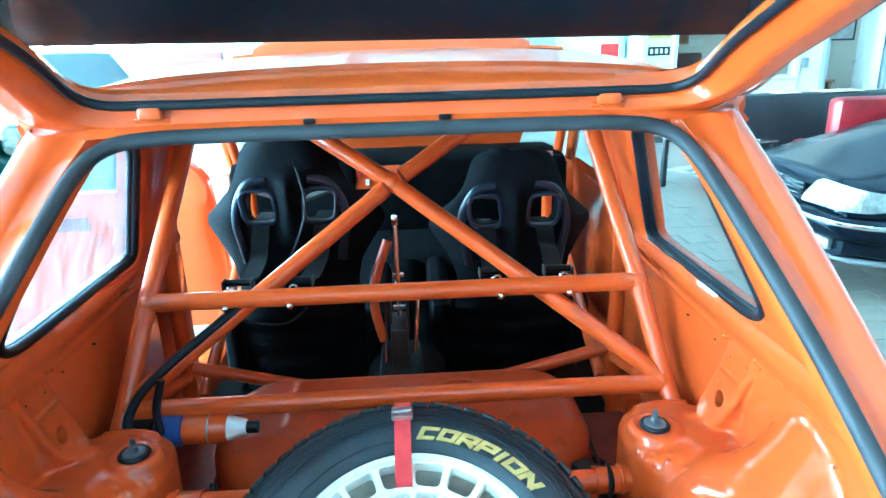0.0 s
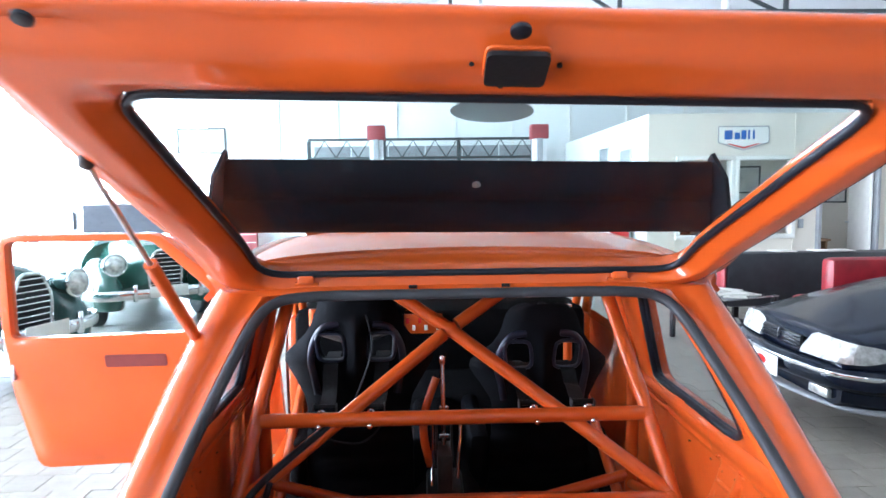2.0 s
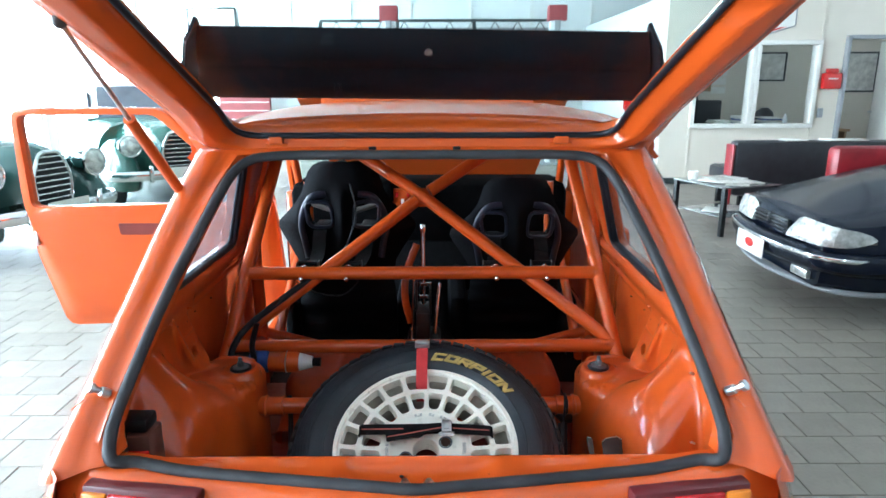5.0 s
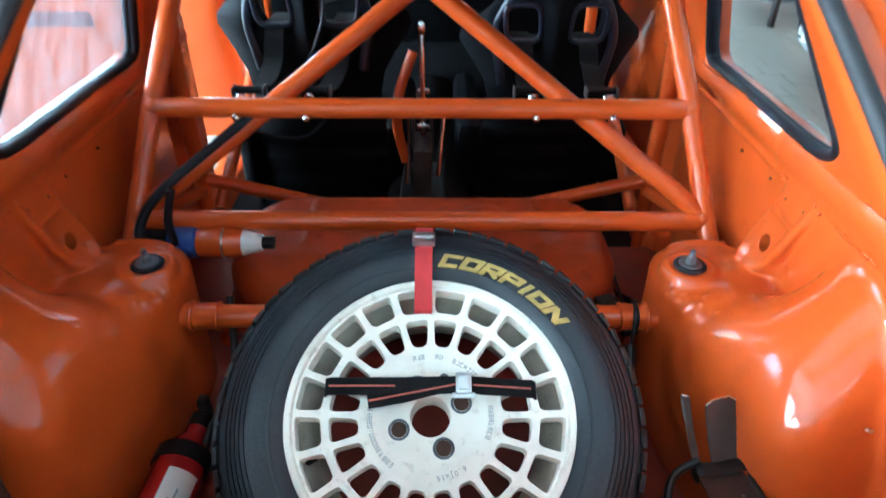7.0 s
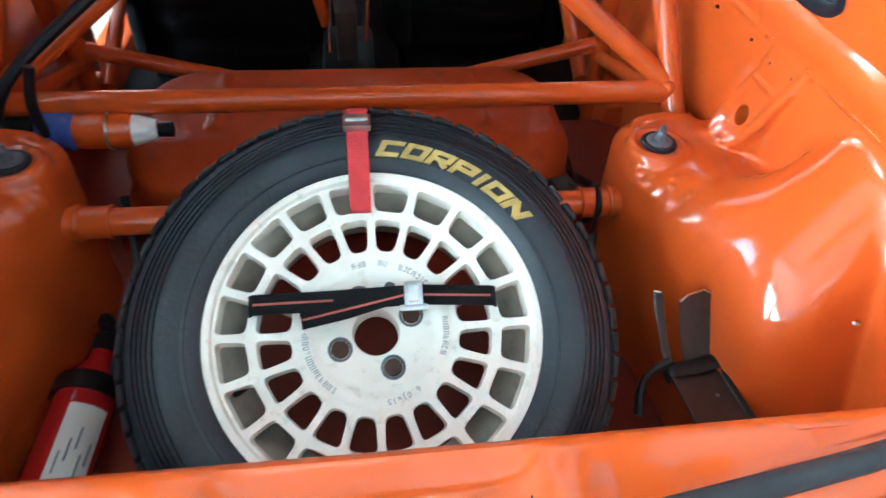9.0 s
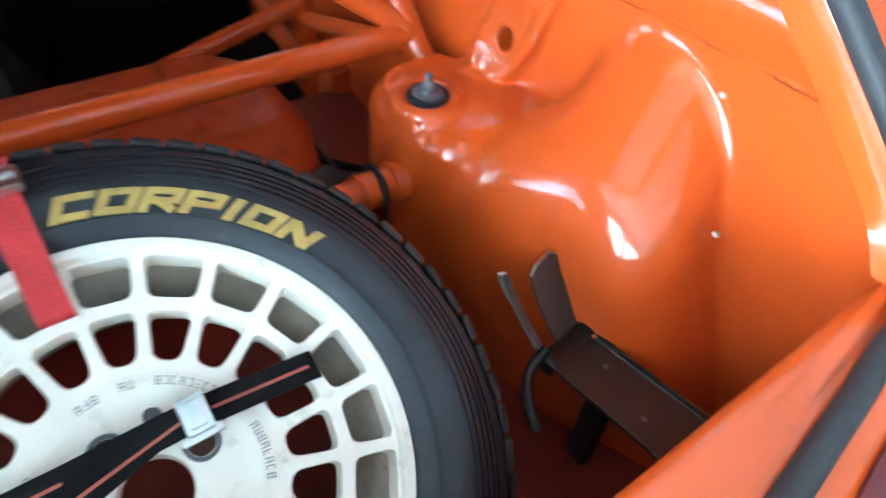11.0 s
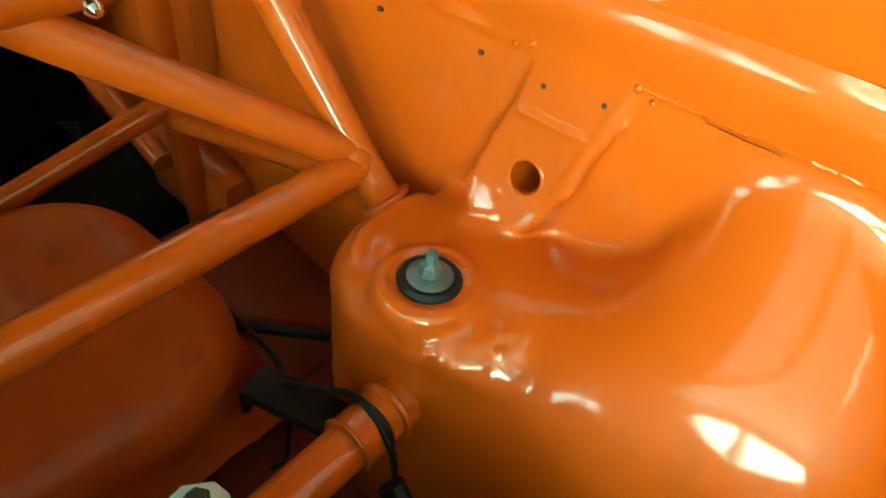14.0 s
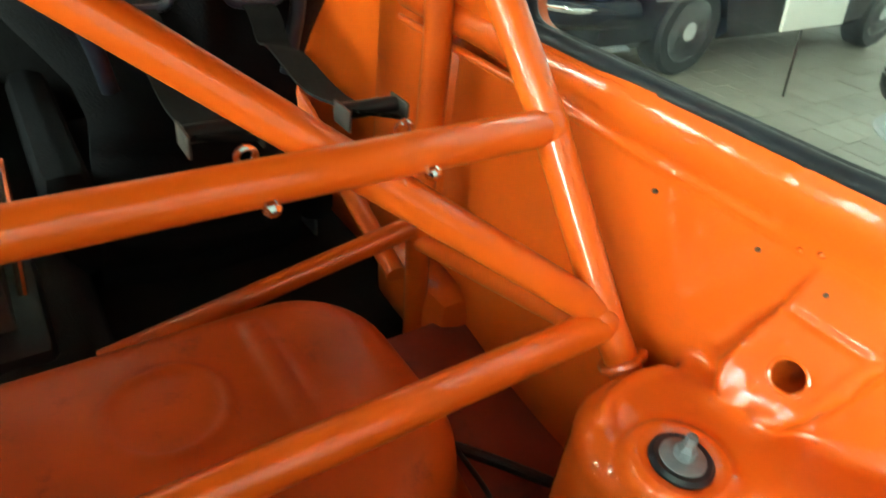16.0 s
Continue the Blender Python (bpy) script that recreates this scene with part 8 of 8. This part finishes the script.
def vintage_car(label, m, paint, roof_paint, length=3.5):
    """A rounded old saloon, its nose along -x: bulging wings, narrow bonnet, arched grille and large round lamps."""
    t = thing("vintage_car", label, "car", m)

    def loft(name, stations, mat, **kw):
        rows = []
        for x, hw, z0, z1, sq in stations:
            row = []
            for k in range(21):
                a = math.pi * k / 20
                c, q = math.cos(a), math.sin(a)
                row.append((x, hw * math.copysign(abs(c) ** sq, c), z0 + (z1 - z0) * q ** sq))
            rows.append(row)
        b = sheet(rows)
        for r0 in (0, (len(rows) - 1) * 21):
            b.verts.ensure_lookup_table()
            b.faces.new([b.verts[r0 + i] for i in range(21)])
        return part(name, b, mat, t, sharp=50, **kw)

    L = length
    loft("bonnet", [(0.06, 0.10, 0.55, 0.84, 0.7), (0.12, 0.24, 0.50, 0.93, 0.7), (0.35, 0.34, 0.45, 0.99, 0.7), (0.80, 0.43, 0.40, 1.02, 0.7), (1.20, 0.56, 0.40, 1.05, 0.65)], paint)
    loft("body", [(1.05, 0.70, 0.25, 0.98, 0.5), (1.25, 0.75, 0.22, 1.03, 0.5), (2.2, 0.78, 0.22, 1.04, 0.5), (L - 0.5, 0.74, 0.24, 0.98, 0.55), (L - 0.1, 0.55, 0.30, 0.80, 0.6), (L, 0.30, 0.40, 0.62, 0.7)], paint)
    loft("roof", [(1.75, 0.50, 1.02, 1.43, 0.5), (2.0, 0.57, 1.00, 1.50, 0.5), (2.5, 0.58, 1.00, 1.49, 0.5), (2.85, 0.52, 0.98, 1.38, 0.55)], roof_paint)
    ws = sheet([[(1.22, u * 0.60, 1.035) for u in (-1, -0.5, 0, 0.5, 1)], [(1.74, u * 0.49, 1.42) for u in (-1, -0.5, 0, 0.5, 1)]])
    part("windscreen", thicken(ws, 0.006), SMOKED, t, smooth=False)
    for s in (-1, 1):
        part("side_window", boxes(((2.30, s * 0.575, 1.22), (0.82, 0.02, 0.26)), bevel=0.008), SMOKED, t)
        b = bmesh.new()
        bmesh.ops.create_uvsphere(b, u_segments=28, v_segments=18, radius=1.0)
        for v in b.verts:
            x, y, z = v.co
            v.co = (0.62 + 0.60 * x, s * 0.56 + 0.225 * y, max(0.36 + 0.46 * z - 0.10 * max(0, x) ** 2, 0.24))
        part("front_wing", b, paint, t, "bulging front wing")
        hl = bmesh.new()
        lathe(hl, [(0.0, 0.060), (0.05, 0.055), (0.09, 0.035), (0.112, 0.0)], 28, Matrix.Translation((0.075, s * 0.52, 0.76)) @ pose(0, 0, 0, 0, -90))
        lamp = part("headlamp", hl, LAMP_GLASS, t, "large round headlamp with a chrome ring")
        b = bmesh.new()
        tube(b, [(0.075, s * 0.52 + 0.118 * math.cos(a), 0.76 + 0.118 * math.sin(a)) for a in [2 * math.pi * k / 32 for k in range(32)]], 0.016, 8, closed=True)
        part("chrome_ring", b, CHROME, lamp)
        b = bmesh.new()
        lathe(b, [(0.118, -0.01), (0.112, 0.10), (0.085, 0.22), (0.03, 0.32), (0.0, 0.34)], 24, Matrix.Translation((0.085, s * 0.52, 0.76)) @ pose(0, 0, 0, 0, 90))
        part("lamp_pod", b, paint, lamp)
        for wx in (0.66, L - 0.72):
            wheel_parts(t, wx, s * 0.62, 0.31, 0.15, 9, CHROME)
        part("overrider", boxes(((-0.085, s * 0.36, 0.44), (0.05, 0.05, 0.20)), bevel=0.02), CHROME, t)
    arch = round_loop([(-0.17, 0.42), (0.17, 0.42), (0.19, 0.70), (0.10, 0.90), (-0.10, 0.90), (-0.19, 0.70)], 0.06, 5)
    b = bmesh.new()
    b.faces.new([b.verts.new((0.045, y, z)) for y, z in arch])
    gr = part("grille", thicken(b, 0.02), BLACK_PLASTIC, t, "arched grille with chrome bars", smooth=False)
    b = bmesh.new()
    tube(b, [(0.03, y, z) for y, z in arch], 0.018, 8, closed=True)
    part("grille_frame", b, CHROME, gr)
    for k in range(9):
        z = 0.46 + 0.05 * k
        w = 0.165 if z < 0.72 else 0.165 - 0.42 * (z - 0.72)
        part("grille_bar", boxes(((0.022, 0, z), (0.016, 2 * w, 0.012)), bevel=0.003), CHROME, gr)
    b = bmesh.new()
    tube(b, spline([(0.34, -0.78, 0.42), (0.08, -0.72, 0.42), (-0.05, -0.45, 0.42), (-0.08, 0, 0.42), (-0.05, 0.45, 0.42), (0.08, 0.72, 0.42), (0.34, 0.78, 0.42)], 8), 0.0, 12, flat=(0.020, 0.055), up=(0, 0, 1))
    part("bumper", b, CHROME, t, "chrome front bumper")
    part("display_plate", boxes(((-0.115, 0.0, 0.44), (0.008, 0.42, 0.13)), bevel=0.003), FRAME_WHITE, t)
    return t


vintage_car("dark green rounded vintage saloon with round headlamps and chrome bumper", pose(-3.22, 5.15, 0.0, 0, 0, 164), DARK_GREEN, DARK_GREEN, 3.3)
# roof in white paint stands for the glare above this car
vintage_car("green vintage saloon behind another car, its roof whitened for the glare", pose(-3.05, 7.4, 0.0, 0, 0, 128), GREEN_PAINT, WHITE_PAINT, 3.6)
bd_ = thing("display_board", "white display board leaning beside the parked black car", "board", pose(3.80, 2.90, 0.35, -8, 0, 0))
part("board", boxes(((0, 0, 0.40), (0.62, 0.02, 0.72)), bevel=0.004), FRAME_WHITE, bd_)
part("stand", boxes(((0.0, 0.05, -0.02), (0.014, 0.014, 0.66)), bevel=0.004), DARK_STEEL, bd_)

# ---------------------------------------------------------------- floor pavers
PV, GAP = 0.20, 0.0035
tile = bmesh.new()
box(tile, (0, 0, 0), (PV - GAP, PV - GAP, 0.012), 0.0)
me_tile = bpy.data.meshes.new("paver")
for v in tile.verts:
    if v.co.z > 0:
        v.co.x *= 0.991
        v.co.y *= 0.991
tile.to_mesh(me_tile)
tile.free()
me_tile.materials.append(PAVER)
rng = random.Random(4)
verts, faces = [], []
for j in range(-32, 60):
    y = PV * j + 0.05
    for i in range(-40, 46):
        x = PV * i + (PV / 2 if j % 2 else 0)
        z = -0.006 + rng.uniform(-0.0012, 0.0012)
        near = 0.95 < x < 3.0 and 0.95 < y < 3.95
        if near:
            o = new("paver", me_tile)
            o.parent = ground
            o.location = (x, y, z)
            o.rotation_euler = (rng.uniform(-0.004, 0.004), rng.uniform(-0.004, 0.004), 0)
        else:
            a, t_ = (PV - GAP) / 2, (PV - GAP) / 2 * 0.991
            k = len(verts)
            tl = rng.uniform(-0.001, 0.001)
            verts += [(x - a, y - a, z - 0.006), (x + a, y - a, z - 0.006), (x + a, y + a, z - 0.006), (x - a, y + a, z - 0.006), (x - t_, y - t_, z + 0.006 + tl), (x + t_, y - t_, z + 0.006), (x + t_, y + t_, z + 0.006 - tl), (x - t_, y + t_, z + 0.006)]
            faces += [(k + 4, k + 5, k + 6, k + 7), (k, k + 1, k + 5, k + 4), (k + 1, k + 2, k + 6, k + 5), (k + 2, k + 3, k + 7, k + 6), (k + 3, k, k + 4, k + 7)]
me = bpy.data.meshes.new("paving")
me.from_pydata(verts, [], faces)
me.materials.append(PAVER)
o = new("paving", me)
o.parent = ground
o["kind"] = "stuff"
